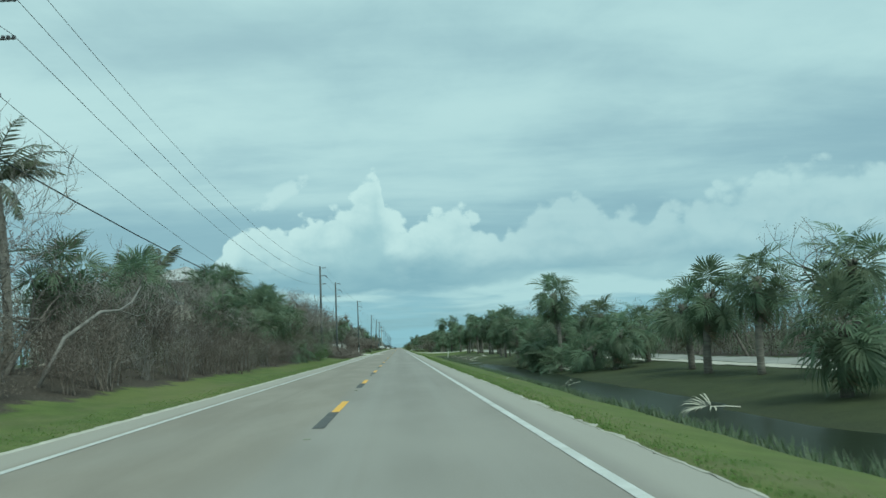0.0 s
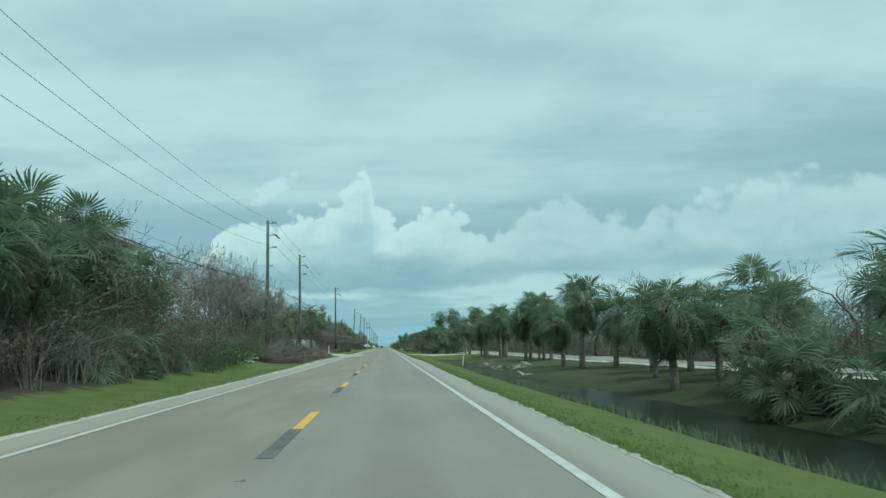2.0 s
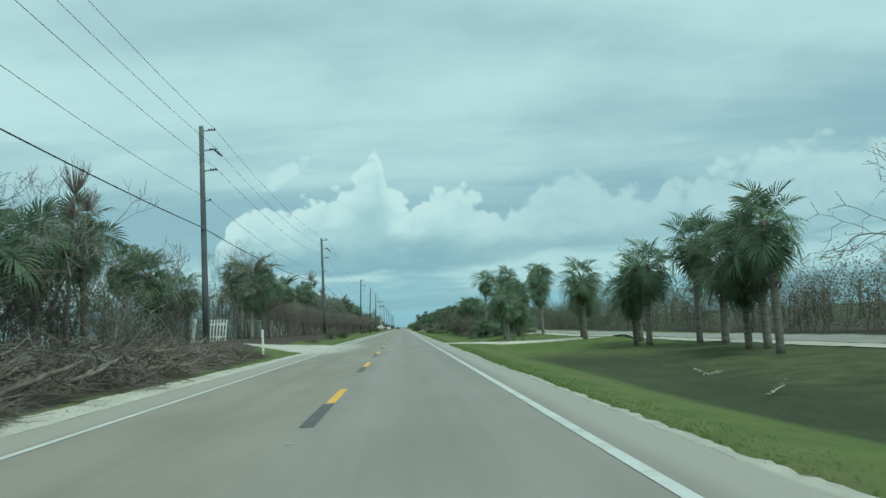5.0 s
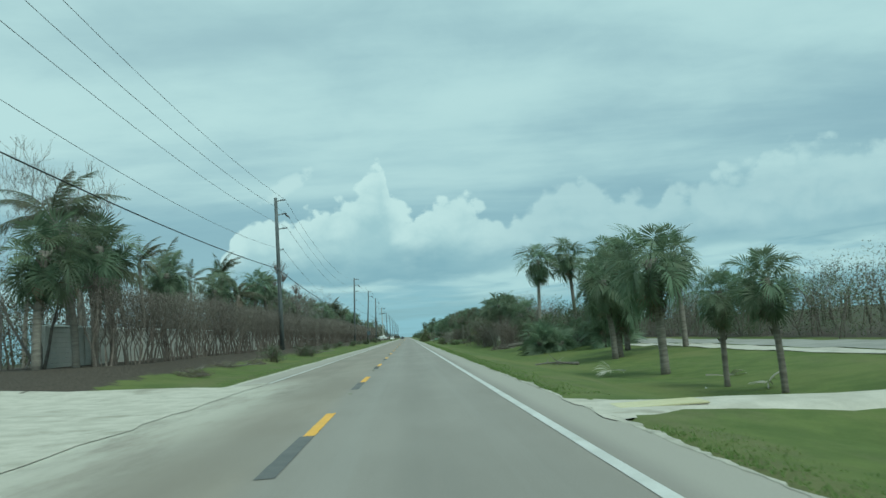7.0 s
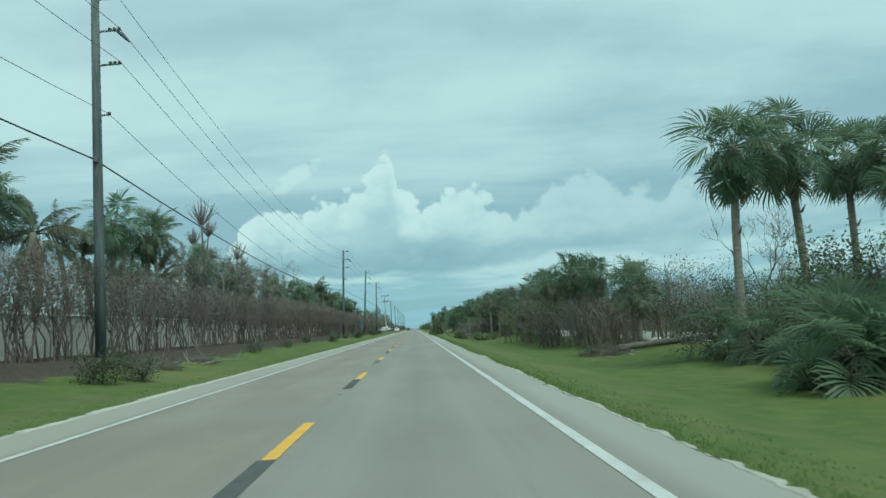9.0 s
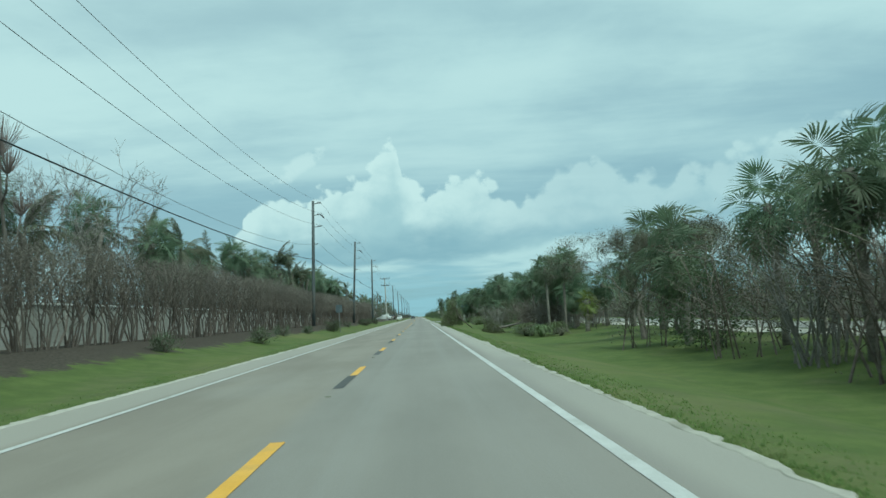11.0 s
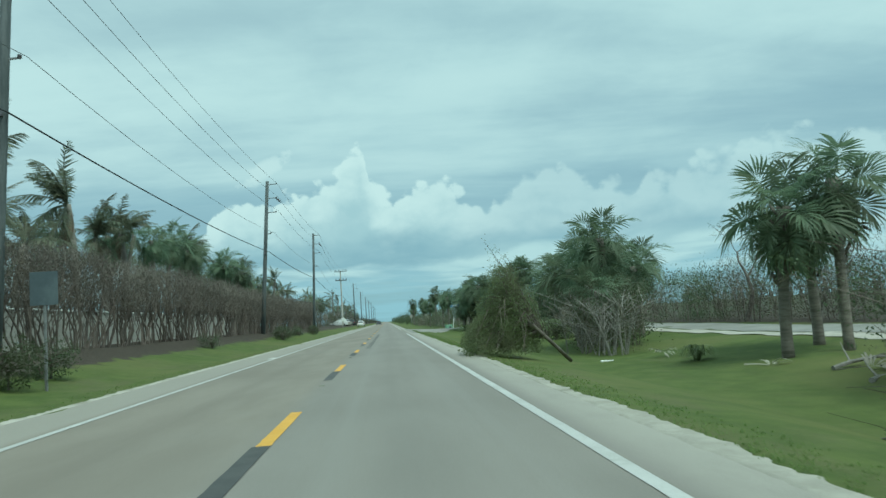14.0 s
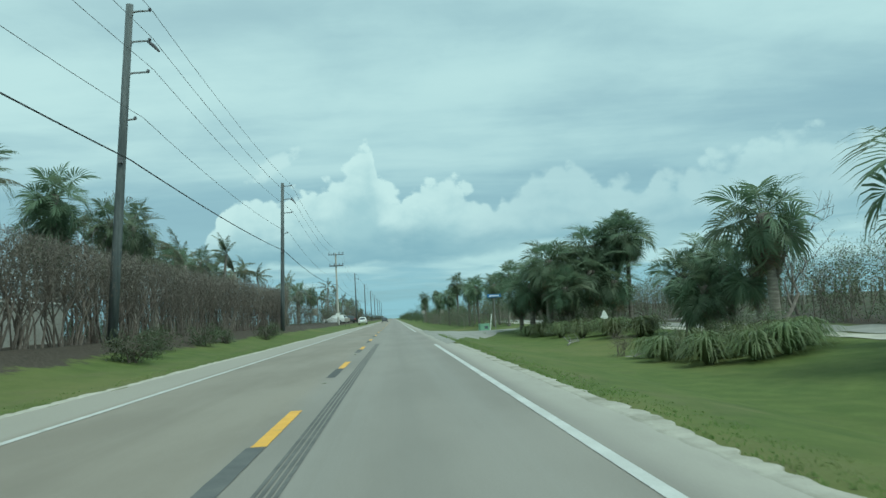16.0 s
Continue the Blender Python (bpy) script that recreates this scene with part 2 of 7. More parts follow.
M_BARK = surface("bark", (0.12, 0.105, 0.09), (0.21, 0.185, 0.16), 5.0, 0.9, bump=0.01, vary=0.2)
M_GREYBARK = surface("grey_bark", (0.14, 0.125, 0.11), (0.23, 0.21, 0.185), 5.0, 0.9, bump=0.01, vary=0.2)
M_PALMTRUNK = surface("palm_trunk", (0.13, 0.118, 0.10), (0.23, 0.21, 0.18), 2.2, 0.9, bump=0.02, squash=(1, 1, 5), vary=0.2)
M_PALETRUNK = surface("pale_palm_trunk", (0.19, 0.175, 0.15), (0.28, 0.26, 0.225), 2.2, 0.9, bump=0.02, squash=(1, 1, 5), vary=0.15)
M_POLE = surface("weathered_pole", (0.085, 0.100, 0.103), (0.140, 0.156, 0.157), 1.5, 0.85, bump=0.004, squash=(6, 6, 0.6))
M_CONCRETE = surface("concrete_pole", (0.40, 0.39, 0.35), (0.50, 0.48, 0.43), 1.2, 0.85)
M_STEEL = surface("galvanised_steel", (0.20, 0.21, 0.21), (0.32, 0.33, 0.33), 3.0, 0.5, metallic=0.4)
M_INSUL = surface("insulator", (0.10, 0.10, 0.11), (0.17, 0.17, 0.18), 8.0, 0.3)
M_WIRE = surface("wire", (0.09, 0.10, 0.105), (0.15, 0.16, 0.16), 2.0, 0.5)
M_CABLE = surface("cable_sheath", (0.03, 0.034, 0.036), (0.05, 0.055, 0.056), 2.0, 0.7)
M_WHITE = surface("white_paint", (0.68, 0.69, 0.66), (0.78, 0.79, 0.76), 1.6, 0.6, c=(0.58, 0.58, 0.53))
M_WALLPAINT = surface("wall_paint", (0.40, 0.39, 0.35), (0.48, 0.47, 0.43), 0.8, 0.8, c=(0.32, 0.31, 0.27))
M_HOUSE = surface("beige_render", (0.46, 0.42, 0.36), (0.54, 0.50, 0.43), 0.9, 0.85)
M_ROOF = surface("roof_metal", (0.33, 0.33, 0.32), (0.42, 0.42, 0.41), 0.7, 0.5)
M_GLASS = surface("dark_glass", (0.04, 0.05, 0.055), (0.07, 0.08, 0.085), 0.8, 0.15)
M_LOGCUT = surface("cut_wood", (0.45, 0.36, 0.25), (0.55, 0.46, 0.33), 7.0, 0.8)
M_STONE = surface("pale_stone", (0.19, 0.20, 0.15), (0.31, 0.31, 0.25), 3.0, 0.9, bump=0.01, vary=0.15)
M_GRASS_BLADE = leafy("grass_blade", (0.17, 0.25, 0.075), (0.22, 0.30, 0.10), (0.25, 0.28, 0.12), 0.7, 0.6, 0.0, 0.0)


def road_material():
    m, nt, bs = material("asphalt")
    p = world_pos(nt)
    s = node(nt, "ShaderNodeSeparateXYZ", [(0, p)])
    x = s.outputs[0]
    grain = noise_at(nt, p, 45.0, 4.0, 0.7)
    blot = noise_at(nt, p, 0.55, 6.0, 0.6, (1, 0.25, 1))
    streak = noise_at(nt, p, 1.0, 5.0, 0.6, (2.6, 0.03, 1))
    col = mixc(nt, ramp2(nt, blot, 0.3, 0.7), (0.212, 0.196, 0.174), (0.258, 0.238, 0.212))
    # the oncoming lane is a browner, coarser mix than this one
    lane = ramp2(nt, x, -0.35, 0.15)
    col = mixc(nt, lane, mixc(nt, ramp2(nt, blot, 0.35, 0.65), (0.215, 0.190, 0.158), (0.262, 0.233, 0.195)), col)
    # polished wheel tracks and the darker oil strip between them
    for c, w, tone in ((0.75, 0.32, (0.272, 0.258, 0.236)), (2.35, 0.32, (0.272, 0.258, 0.236)), (1.55, 0.28, (0.200, 0.187, 0.168)), (-1.7, 0.3, (0.196, 0.173, 0.144))):
        d = node(nt, "ShaderNodeMath", [(0, x), (1, c)], operation="SUBTRACT").outputs[0]
        d = node(nt, "ShaderNodeMath", [(0, d)], operation="ABSOLUTE").outputs[0]
        f = node(nt, "ShaderNodeMapRange", [(0, d), (1, w * 1.8), (2, 0.0), (3, 0.0), (4, 0.55)])
        f.interpolation_type = "SMOOTHSTEP"
        k = node(nt, "ShaderNodeMath", [(0, f.outputs[0]), (1, ramp2(nt, streak, 0.3, 0.65))], operation="MULTIPLY").outputs[0]
        col = mixc(nt, k, col, tone)
    # paler, sandy shoulder outside the edge lines
    ax = node(nt, "ShaderNodeMath", [(0, x)], operation="ABSOLUTE").outputs[0]
    col = mixc(nt, node(nt, "ShaderNodeMath", [(0, ramp2(nt, ax, 3.2, 3.6)), (1, 0.75)], operation="MULTIPLY").outputs[0], col, (0.345, 0.325, 0.285))
    # further on, shell sand is spread over the shoulder in patches
    sand = node(nt, "ShaderNodeMath", [(0, ramp2(nt, x, 3.15, 4.1)), (1, ramp2(nt, s.outputs[1], 195.0, 240.0))], operation="MULTIPLY").outputs[0]
    sand = node(nt, "ShaderNodeMath", [(0, sand), (1, ramp2(nt, noise_at(nt, p, 1.4, 6.0, 0.7, (1.0, 0.35, 1)), 0.28, 0.62))], operation="MULTIPLY").outputs[0]
    col = mixc(nt, sand, col, (0.38, 0.36, 0.315))
    # sand carried out of the driveway onto the oncoming lane
    drift = node(nt, "ShaderNodeMath", [(0, ramp2(nt, x, -0.7, -3.2)), (1, ramp2(nt, s.outputs[1], 120.0, 129.0))], operation="MULTIPLY").outputs[0]
    drift = node(nt, "ShaderNodeMath", [(0, drift), (1, ramp2(nt, s.outputs[1], 150.0, 142.0))], operation="MULTIPLY").outputs[0]
    drift = node(nt, "ShaderNodeMath", [(0, drift), (1, ramp2(nt, noise_at(nt, p, 0.8, 6.0, 0.7, (1.0, 0.3, 1)), 0.25, 0.6))], operation="MULTIPLY").outputs[0]
    col = mixc(nt, drift, col, (0.45, 0.43, 0.37))
    big = noise_at(nt, p, 0.06, 4.0, 0.6, (1.0, 0.6, 1))
    col = mixc(nt, ramp2(nt, big, 0.55, 0.75), col, (0.282, 0.264, 0.236))
    col = mixc(nt, 0.28, col, mixc(nt, grain, (0.3, 0.3, 0.3), (1.6, 1.6, 1.6)), "MULTIPLY")
    nt.links.new(col, bs.inputs["Base Color"])
    bs.inputs["Roughness"].default_value = 0.72
    bs.inputs["Specular IOR Level"].default_value = 0.3
    bumped(nt, bs, grain, 0.004, 0.5)
    return m


def ground_material():
    m, nt, bs = material("grass_ground")
    p = world_pos(nt)
    s = node(nt, "ShaderNodeSeparateXYZ", [(0, p)])
    x, y = s.outputs[0], s.outputs[1]
    fine = noise_at(nt, p, 14.0, 5.0, 0.7)
    mid = noise_at(nt, p, 1.3, 5.0, 0.62)
    big = noise_at(nt, p, 0.16, 4.0, 0.6, (1.0, 0.45, 1))
    col = mixc(nt, ramp2(nt, mid, 0.32, 0.7), (0.076, 0.107, 0.031), (0.112, 0.142, 0.043))
    col = mixc(nt, ramp2(nt, big, 0.45, 0.72), col, (0.138, 0.148, 0.055))
    # dry straw-coloured patches, most of them close to the asphalt
    ax = node(nt, "ShaderNodeMath", [(0, x)], operation="ABSOLUTE").outputs[0]
    dry = noise_at(nt, p, 0.8, 6.0, 0.68, (1.0, 0.35, 1))
    nearby = node(nt, "ShaderNodeMapRange", [(0, ax), (1, 4.2), (2, 9.0), (3, 0.12), (4, 0.0)]).outputs[0]
    k = ramp2(nt, node(nt, "ShaderNodeMath", [(0, dry), (1, nearby)], operation="ADD").outputs[0], 0.52, 0.80)
    col = mixc(nt, node(nt, "ShaderNodeMath", [(0, k), (1, 0.55)], operation="MULTIPLY").outputs[0], col, mixc(nt, fine, (0.105, 0.100, 0.052), (0.165, 0.155, 0.085)))
    # bare leaf litter: under the left planting bed, in the wet swale, in the woods on the right
    wob = node(nt, "ShaderNodeMath", [(0, node(nt, "ShaderNodeMath", [(0, mid), (1, 0.5)], operation="SUBTRACT").outputs[0]), (1, 2.4)], operation="MULTIPLY").outputs[0]
    xw = node(nt, "ShaderNodeMath", [(0, x), (1, wob)], operation="ADD").outputs[0]
    litter = mixc(nt, ramp2(nt, fine, 0.3, 0.7), (0.040, 0.034, 0.028), (0.095, 0.080, 0.064))
    edge = node(nt, "ShaderNodeMath", [(0, xw), (1, node(nt, "ShaderNodeMath", [(0, ramp2(nt, y, 72.0, 60.0)), (1, 0.9)], operation="MULTIPLY").outputs[0])], operation="SUBTRACT").outputs[0]
    edge = node(nt, "ShaderNodeMath", [(0, edge), (1, node(nt, "ShaderNodeMath", [(0, node(nt, "ShaderNodeMath", [(0, ramp2(nt, y, 72.0, 78.0)), (1, ramp2(nt, y, 126.0, 120.0))], operation="MULTIPLY").outputs[0]), (1, 2.5)], operation="MULTIPLY").outputs[0])], operation="SUBTRACT").outputs[0]
    # far from the road the woods' floor is half overgrown
    scrub = mixc(nt, ramp2(nt, noise_at(nt, p, 0.09, 5.0, 0.6), 0.38, 0.62), litter, (0.060, 0.074, 0.038))
    litter = mixc(nt, ramp2(nt, ax, 24.0, 45.0), litter, scrub)
    col = mixc(nt, ramp2(nt, edge, -7.6, -8.1), col, litter)
    col = mixc(nt, ramp2(nt, xw, 21.2, 22.0), col, litter)
    # dark wet swale bottom, up to the culvert
    a = ramp2(nt, xw, 6.0, 7.0)
    b = ramp2(nt, xw, 11.8, 9.8)
    c = ramp2(nt, y, 128.0, 112.0)
    # duller, darker grass colour on the far bank of the wet swale
    far = node(nt, "ShaderNodeMath", [(0, ramp2(nt, xw, 7.4, 8.6)), (1, c)], operation="MULTIPLY").outputs[0]
    far = node(nt, "ShaderNodeMath", [(0, far), (1, ramp2(nt, xw, 22.0, 20.5))], operation="MULTIPLY").outputs[0]
    col = mixc(nt, node(nt, "ShaderNodeMath", [(0, far), (1, 0.8)], operation="MULTIPLY").outputs[0], col, mixc(nt, ramp2(nt, mid, 0.3, 0.7), (0.044, 0.052, 0.027), (0.076, 0.086, 0.043)))
    # darker still on the first stretch, fading out from y 45 to 75
    far_dark = node(nt, "ShaderNodeMath", [(0, far), (1, ramp2(nt, y, 75.0, 45.0))], operation="MULTIPLY").outputs[0]
    col = mixc(nt, node(nt, "ShaderNodeMath", [(0, far_dark), (1, 0.6)], operation="MULTIPLY").outputs[0], col, (0.030, 0.036, 0.019))
    d = node(nt, "ShaderNodeMath", [(0, node(nt, "ShaderNodeMath", [(0, a), (1, b)], operation="MULTIPLY").outputs[0]), (1, c)], operation="MULTIPLY").outputs[0]
    d = node(nt, "ShaderNodeMath", [(0, d), (1, node(nt, "ShaderNodeMapRange", [(0, noise_at(nt, p, 0.45, 5.0, 0.65, (1.0, 0.4, 1))), (1, 0.35), (2, 0.6), (3, 0.45), (4, 0.95)]).outputs[0])], operation="MULTIPLY").outputs[0]
    col = mixc(nt, d, col, mixc(nt, ramp2(nt, fine, 0.35, 0.65), (0.024, 0.029, 0.017), (0.054, 0.061, 0.033)))
    col = mixc(nt, 0.32, col, mixc(nt, fine, (0.3, 0.3, 0.3), (1.7, 1.7, 1.7)), "MULTIPLY")
    nt.links.new(col, bs.inputs["Base Color"])
    bs.inputs["Roughness"].default_value = 0.9
    bs.inputs["Specular IOR Level"].default_value = 0.15
    bumped(nt, bs, fine, 0.02, 0.4)
    return m


def water_material():
    m, nt, bs = material("ditch_water")
    p = world_pos(nt)
    bs.inputs["Base Color"].default_value = (0.020, 0.026, 0.016, 1)
    bs.inputs["Roughness"].default_value = 0.28
    bs.inputs["Specular IOR Level"].default_value = 0.04
    bumped(nt, bs, noise_at(nt, p, 3.0, 3.0, 0.5), 0.01, 0.25)
    return m


M_ROAD = road_material()
M_GROUND = ground_material()
M_WATER = water_material()
M_SAND = surface("sandy_gravel", (0.40, 0.38, 0.325), (0.50, 0.475, 0.415), 1.8, 0.95, fine=30.0, c=(0.30, 0.285, 0.235), bump=0.01)
M_EDGESAND = surface("edge_sand", (0.33, 0.315, 0.27), (0.43, 0.41, 0.355), 2.2, 0.95, fine=30.0, c=(0.24, 0.23, 0.185), bump=0.01)
M_PATH = surface("path_asphalt", (0.24, 0.235, 0.215), (0.30, 0.295, 0.27), 0.6, 0.85, fine=30.0, bump=0.004)
M_LINE = surface("line_paint", (0.47, 0.47, 0.45), (0.55, 0.55, 0.53), 1.5, 0.6, fine=40.0, c=(0.40, 0.40, 0.37), coarse=0.8)
M_YELLOW = surface("yellow_paint", (0.66, 0.35, 0.040), (0.72, 0.41, 0.065), 2.0, 0.6, fine=40.0, c=(0.55, 0.33, 0.09), coarse=0.9)
M_PATCH = surface("black_patch", (0.085, 0.088, 0.088), (0.11, 0.112, 0.11), 2.0, 0.8, fine=40.0, c=(0.145, 0.144, 0.134), vary=0.25)
M_RUBBER = surface("tyre_rubber_mark", (0.105, 0.105, 0.100), (0.150, 0.150, 0.142), 3.0, 0.8, fine=25.0)


# ---- building tools ----
class Geo:
    """Collects vertices and faces of one mesh."""

    def __init__(self):
        self.v, self.f = [], []

    def quad(self, a, b, c, d):
        n = len(self.v)
        self.v += [tuple(a), tuple(b), tuple(c), tuple(d)]
        self.f.append((n, n + 1, n + 2, n + 3))

    def tri(self, a, b, c):
        n = len(self.v)
        self.v += [tuple(a), tuple(b), tuple(c)]
        self.f.append((n, n + 1, n + 2))

    def tube(self, pts, radii, sides=6, cap=True):
        n0 = len(self.v)
        pts = [Vector(p) for p in pts]
        for i, p in enumerate(pts):
            d = (pts[min(i + 1, len(pts) - 1)] - pts[max(i - 1, 0)])
            d = d.normalized() if d.length > 1e-6 else Vector((0, 0, 1))
            u = d.cross(Vector((0.31, 0.95, 0.07)))
            u = u.normalized() if u.length > 1e-4 else Vector((1, 0, 0))
            w = d.cross(u)
            r = radii[i] if hasattr(radii, "__len__") else radii
            for k in range(sides):
                a = 2 * math.pi * k / sides
                self.v.append(tuple(p + (u * math.cos(a) + w * math.sin(a)) * r))
        for i in range(len(pts) - 1):
            for k in range(sides):
                a, b = n0 + i * sides + k, n0 + i * sides + (k + 1) % sides
                self.f.append((a, b, b + sides, a + sides))
        if cap:
            self.f.append(tuple(n0 + k for k in reversed(range(sides))))
            self.f.append(tuple(n0 + (len(pts) - 1) * sides + k for k in range(sides)))

    def box(self, c, s, bevel=0.0, rz=0.0):
        """A box with its upright and top edges taken off by bevel."""
        hx, hy, hz = s[0] / 2, s[1] / 2, s[2] / 2
        b = min(bevel, hx * 0.8, hy * 0.8, hz * 0.8)
        ca, sa = math.cos(rz), math.sin(rz)

        def ring(x, y, z):
            p = [(-x + b, -y), (x - b, -y), (x, -y + b), (x, y - b), (x - b, y), (-x + b, y), (-x, y - b), (-x, -y + b)] if b else [(-x, -y), (x, -y), (x, y), (-x, y)]
            return [(c[0] + ca * q[0] - sa * q[1], c[1] + sa * q[0] + ca * q[1], c[2] + z) for q in p]
        rings = [ring(hx, hy, -hz), ring(hx, hy, hz - b)]
        if b:
            rings.append(ring(hx - b, hy - b, hz))
        n0, m = len(self.v), len(rings[0])
        for r in rings:
            self.v += r
        for i in range(len(rings) - 1):
            for k in range(m):
                a, d = n0 + i * m + k, n0 + i * m + (k + 1) % m
                self.f.append((a, d, d + m, a + m))
        self.f.append(tuple(n0 + k for k in reversed(range(m))))
        self.f.append(tuple(n0 + (len(rings) - 1) * m + k for k in range(m)))

    def leaf(self, p, d, w, length, up=(0, 0, 1)):
        """A pointed leaf of two triangles from p along d, its sides bent down a little."""
        d = Vector(d).normalized()
        s = d.cross(Vector(up))
        s = s.normalized() if s.length > 1e-3 else Vector((1, 0, 0))
        p = Vector(p)
        m = p + d * length * 0.45
        t = p + d * length
        n = len(self.v)
        if length < 0.3:
            p = p.lerp(m, 0.4)
            self.v += [tuple(p + s * w / 2), tuple(t), tuple(p - s * w / 2)]
            self.f.append((n, n + 1, n + 2))
            return
        self.v += [tuple(p), tuple(m + s * w / 2), tuple(t), tuple(m - s * w / 2)]
        self.f.append((n, n + 1, n + 2, n + 3))

    def mesh(self, name, mat, smooth=False):
        me = bpy.data.meshes.new(name)
        me.from_pydata(self.v, [], self.f)
        me.materials.append(mat)
        if smooth:
            me.polygons.foreach_set("use_smooth", [True] * len(me.polygons))
        me.update()
        return me


def part(name, data, mat, parent, label="", at=None, smooth=False):
    me = data.mesh(name, mat, smooth) if isinstance(data, Geo) else data
    ob = new(name, me)
    ob.parent = parent
    if at is not None:
        ob.matrix_basis = at
    if label:
        ob["label"] = label
    return ob


def thing(name, label, category, group="", kind="", at=None):
    ob = new(name)
    ob.empty_display_size = 0.3
    if at is not None:
        ob.matrix_basis = at
    return tagged(ob, label, category, group, kind)


def solid(name, data, mat, label, category, group="", kind="", smooth=False):
    ob = new(name, data.mesh(name, mat, smooth))
    return tagged(ob, label, category, group, kind)


def lerp_table(tab, x):
    if x <= tab[0][0]:
        return tab[0][1]
    for (a, p), (b, q) in zip(tab, tab[1:]):
        if x <= b:
            return p + (q - p) * (x - a) / (b - a)
    return tab[-1][1]


def ground_z(x, y):
    """The verge: a planted bank on the left, a swale and then a path on the right."""
    if x < 0:
        z = lerp_table(((-30, 0.9), (-13, 1.0), (-9.2, 0.9), (-8.2, 0.55), (-6.3, 0.17), (-4.3, 0.0)), x)
        k = min(1.0, max(0.0, 1 - abs(y - 139.5) / 9.0))
        return z * (1 - 0.8 * k * min(1.0, max(0.0, (x + 14) / 4)))
    k = min(1.0, max(0.0, (75 - y) / 25.0))
    z = lerp_table(((4.3, 0.0), (6.0, -0.25), (7.6, -0.65 - 0.2 * k), (10.0, -0.72 - 0.15 * k), (12.5, -0.5), (16, -0.28), (22, -0.2), (40, -0.1)), x)
    k = max(math.exp(-((y - 132.2) / 2.2) ** 2), math.exp(-((y - 354) / 8.0) ** 2))
    return z * (1 - 0.75 * k) if x < 16 else z


def bump_z(x, y):
    a = min(1.0, max(0.0, (abs(x) - 4.3) / 2.0))
    return ground_z(x, y) + a * (0.06 * noise.noise((x * 0.5, y * 0.5, 0)) + 0.08 * noise.noise((x * 0.15, y * 0.12, 4.0)))


# ---- ground, road, path ----
def ground_sheet():
    g = Geo()
    xs = [-3000, -900, -300, -120, -60, -40, -30, -24, -20, -17, -15, -13, -11.5, -10.2, -9.2, -8.6, -8.0, -7.3, -6.6, -5.9, -5.2, -4.7, -4.3, -4.0,
          4.0, 4.3, 4.7, 5.2, 5.8, 6.4, 7.0, 7.6, 8.2, 8.9, 9.6, 10.4, 11.2, 12, 13, 14, 15, 16, 17.5, 19, 20.5, 22, 25, 30, 40, 60, 120, 300, 900, 3000]
    ys = [-3000, -900, -300, -120, -60] + [-40 + 1.6 * i for i in range(282)] + [420, 440, 470, 520, 600, 800, 1200, 2000, 3500]
    for y in ys:
        for x in xs:
            g.v.append((x, y, bump_z(x, y) if abs(x) > 4.15 else -0.08))
    n = len(xs)
    for j in range(len(ys) - 1):
        for i in range(n - 1):
            a = j * n + i
            g.f.append((a, a + 1, a + n + 1, a + n))
    return solid("ground", g, M_GROUND, "mown green grass verge with a swale and brown leaf litter", "ground", kind="structure", smooth=True)


ground = ground_sheet()


def wobble(y, seed, amp):
    return amp * (0.35 * noise.noise((seed, y * 0.7, 0)) + 0.35 * noise.noise((seed + 5, y * 2.3, 0)) + 0.35 * noise.noise((seed + 7, y * 5.7, 0)) + 0.35 * noise.noise((seed + 9, y * 0.12, 0)))


def ribbon(name, x0, x1, y0, y1, z0, mat, label, step=2.0, w0=0.0, w1=0.0, cols=1, seed=0.0, drape=False, category="road", thick=0.0, level=False):
    g = Geo()
    n = max(2, int((y1 - y0) / step))
    for j in range(n + 1):
        y = y0 + (y1 - y0) * j / n
        a = (x0(y) if callable(x0) else x0) + (wobble(y, seed, w0) if w0 else 0)
        b = (x1(y) if callable(x1) else x1) + (wobble(y, seed + 20, w1) if w1 else 0)
        for i in range(cols + 1):
            x = a + (b - a) * i / cols
            z = z0 + (bump_z(x, y) if not level and (drape or abs(x) > 4.25) else 0)
            if thick and i in (0, cols):
                z -= thick
            g.v.append((x, y, z))
    m = cols + 1
    for j in range(n):
        for i in range(cols):
            p = j * m + i
            g.f.append((p, p + 1, p + m + 1, p + m))
    return solid(name, g, mat, label, category, kind="structure", smooth=True)


# asphalt: its ragged edges are feathered down into the sand
road = ribbon("road", lambda y: -4.16 - 0.0016 * max(0.0, y), 3.98, -60, 400, 0.0, M_ROAD, "worn grey two-lane asphalt road, browner in the oncoming lane", 0.5, 0.10, 0.10, 10, 1.0)
road_far = ribbon("road_far", -4.8, 4.05, 400, 3200, 0.0, M_ROAD, "worn grey asphalt road running to the horizon", 40.0, 0, 0, 10, 1.0)


def sandy(y):
    """Share of loose shell sand on the shoulder: little at first, much from the grove on."""
    return min(1.0, max(0.0, (y - 200) / 40.0))


def sand_out(y):
    return 4.01 + 0.22 * max(0.0, noise.noise((3.0, y * 0.22, 7.0))) + 0.20 * math.exp(-((y - 78) / 14.0) ** 2) + 0.14 * sandy(y)


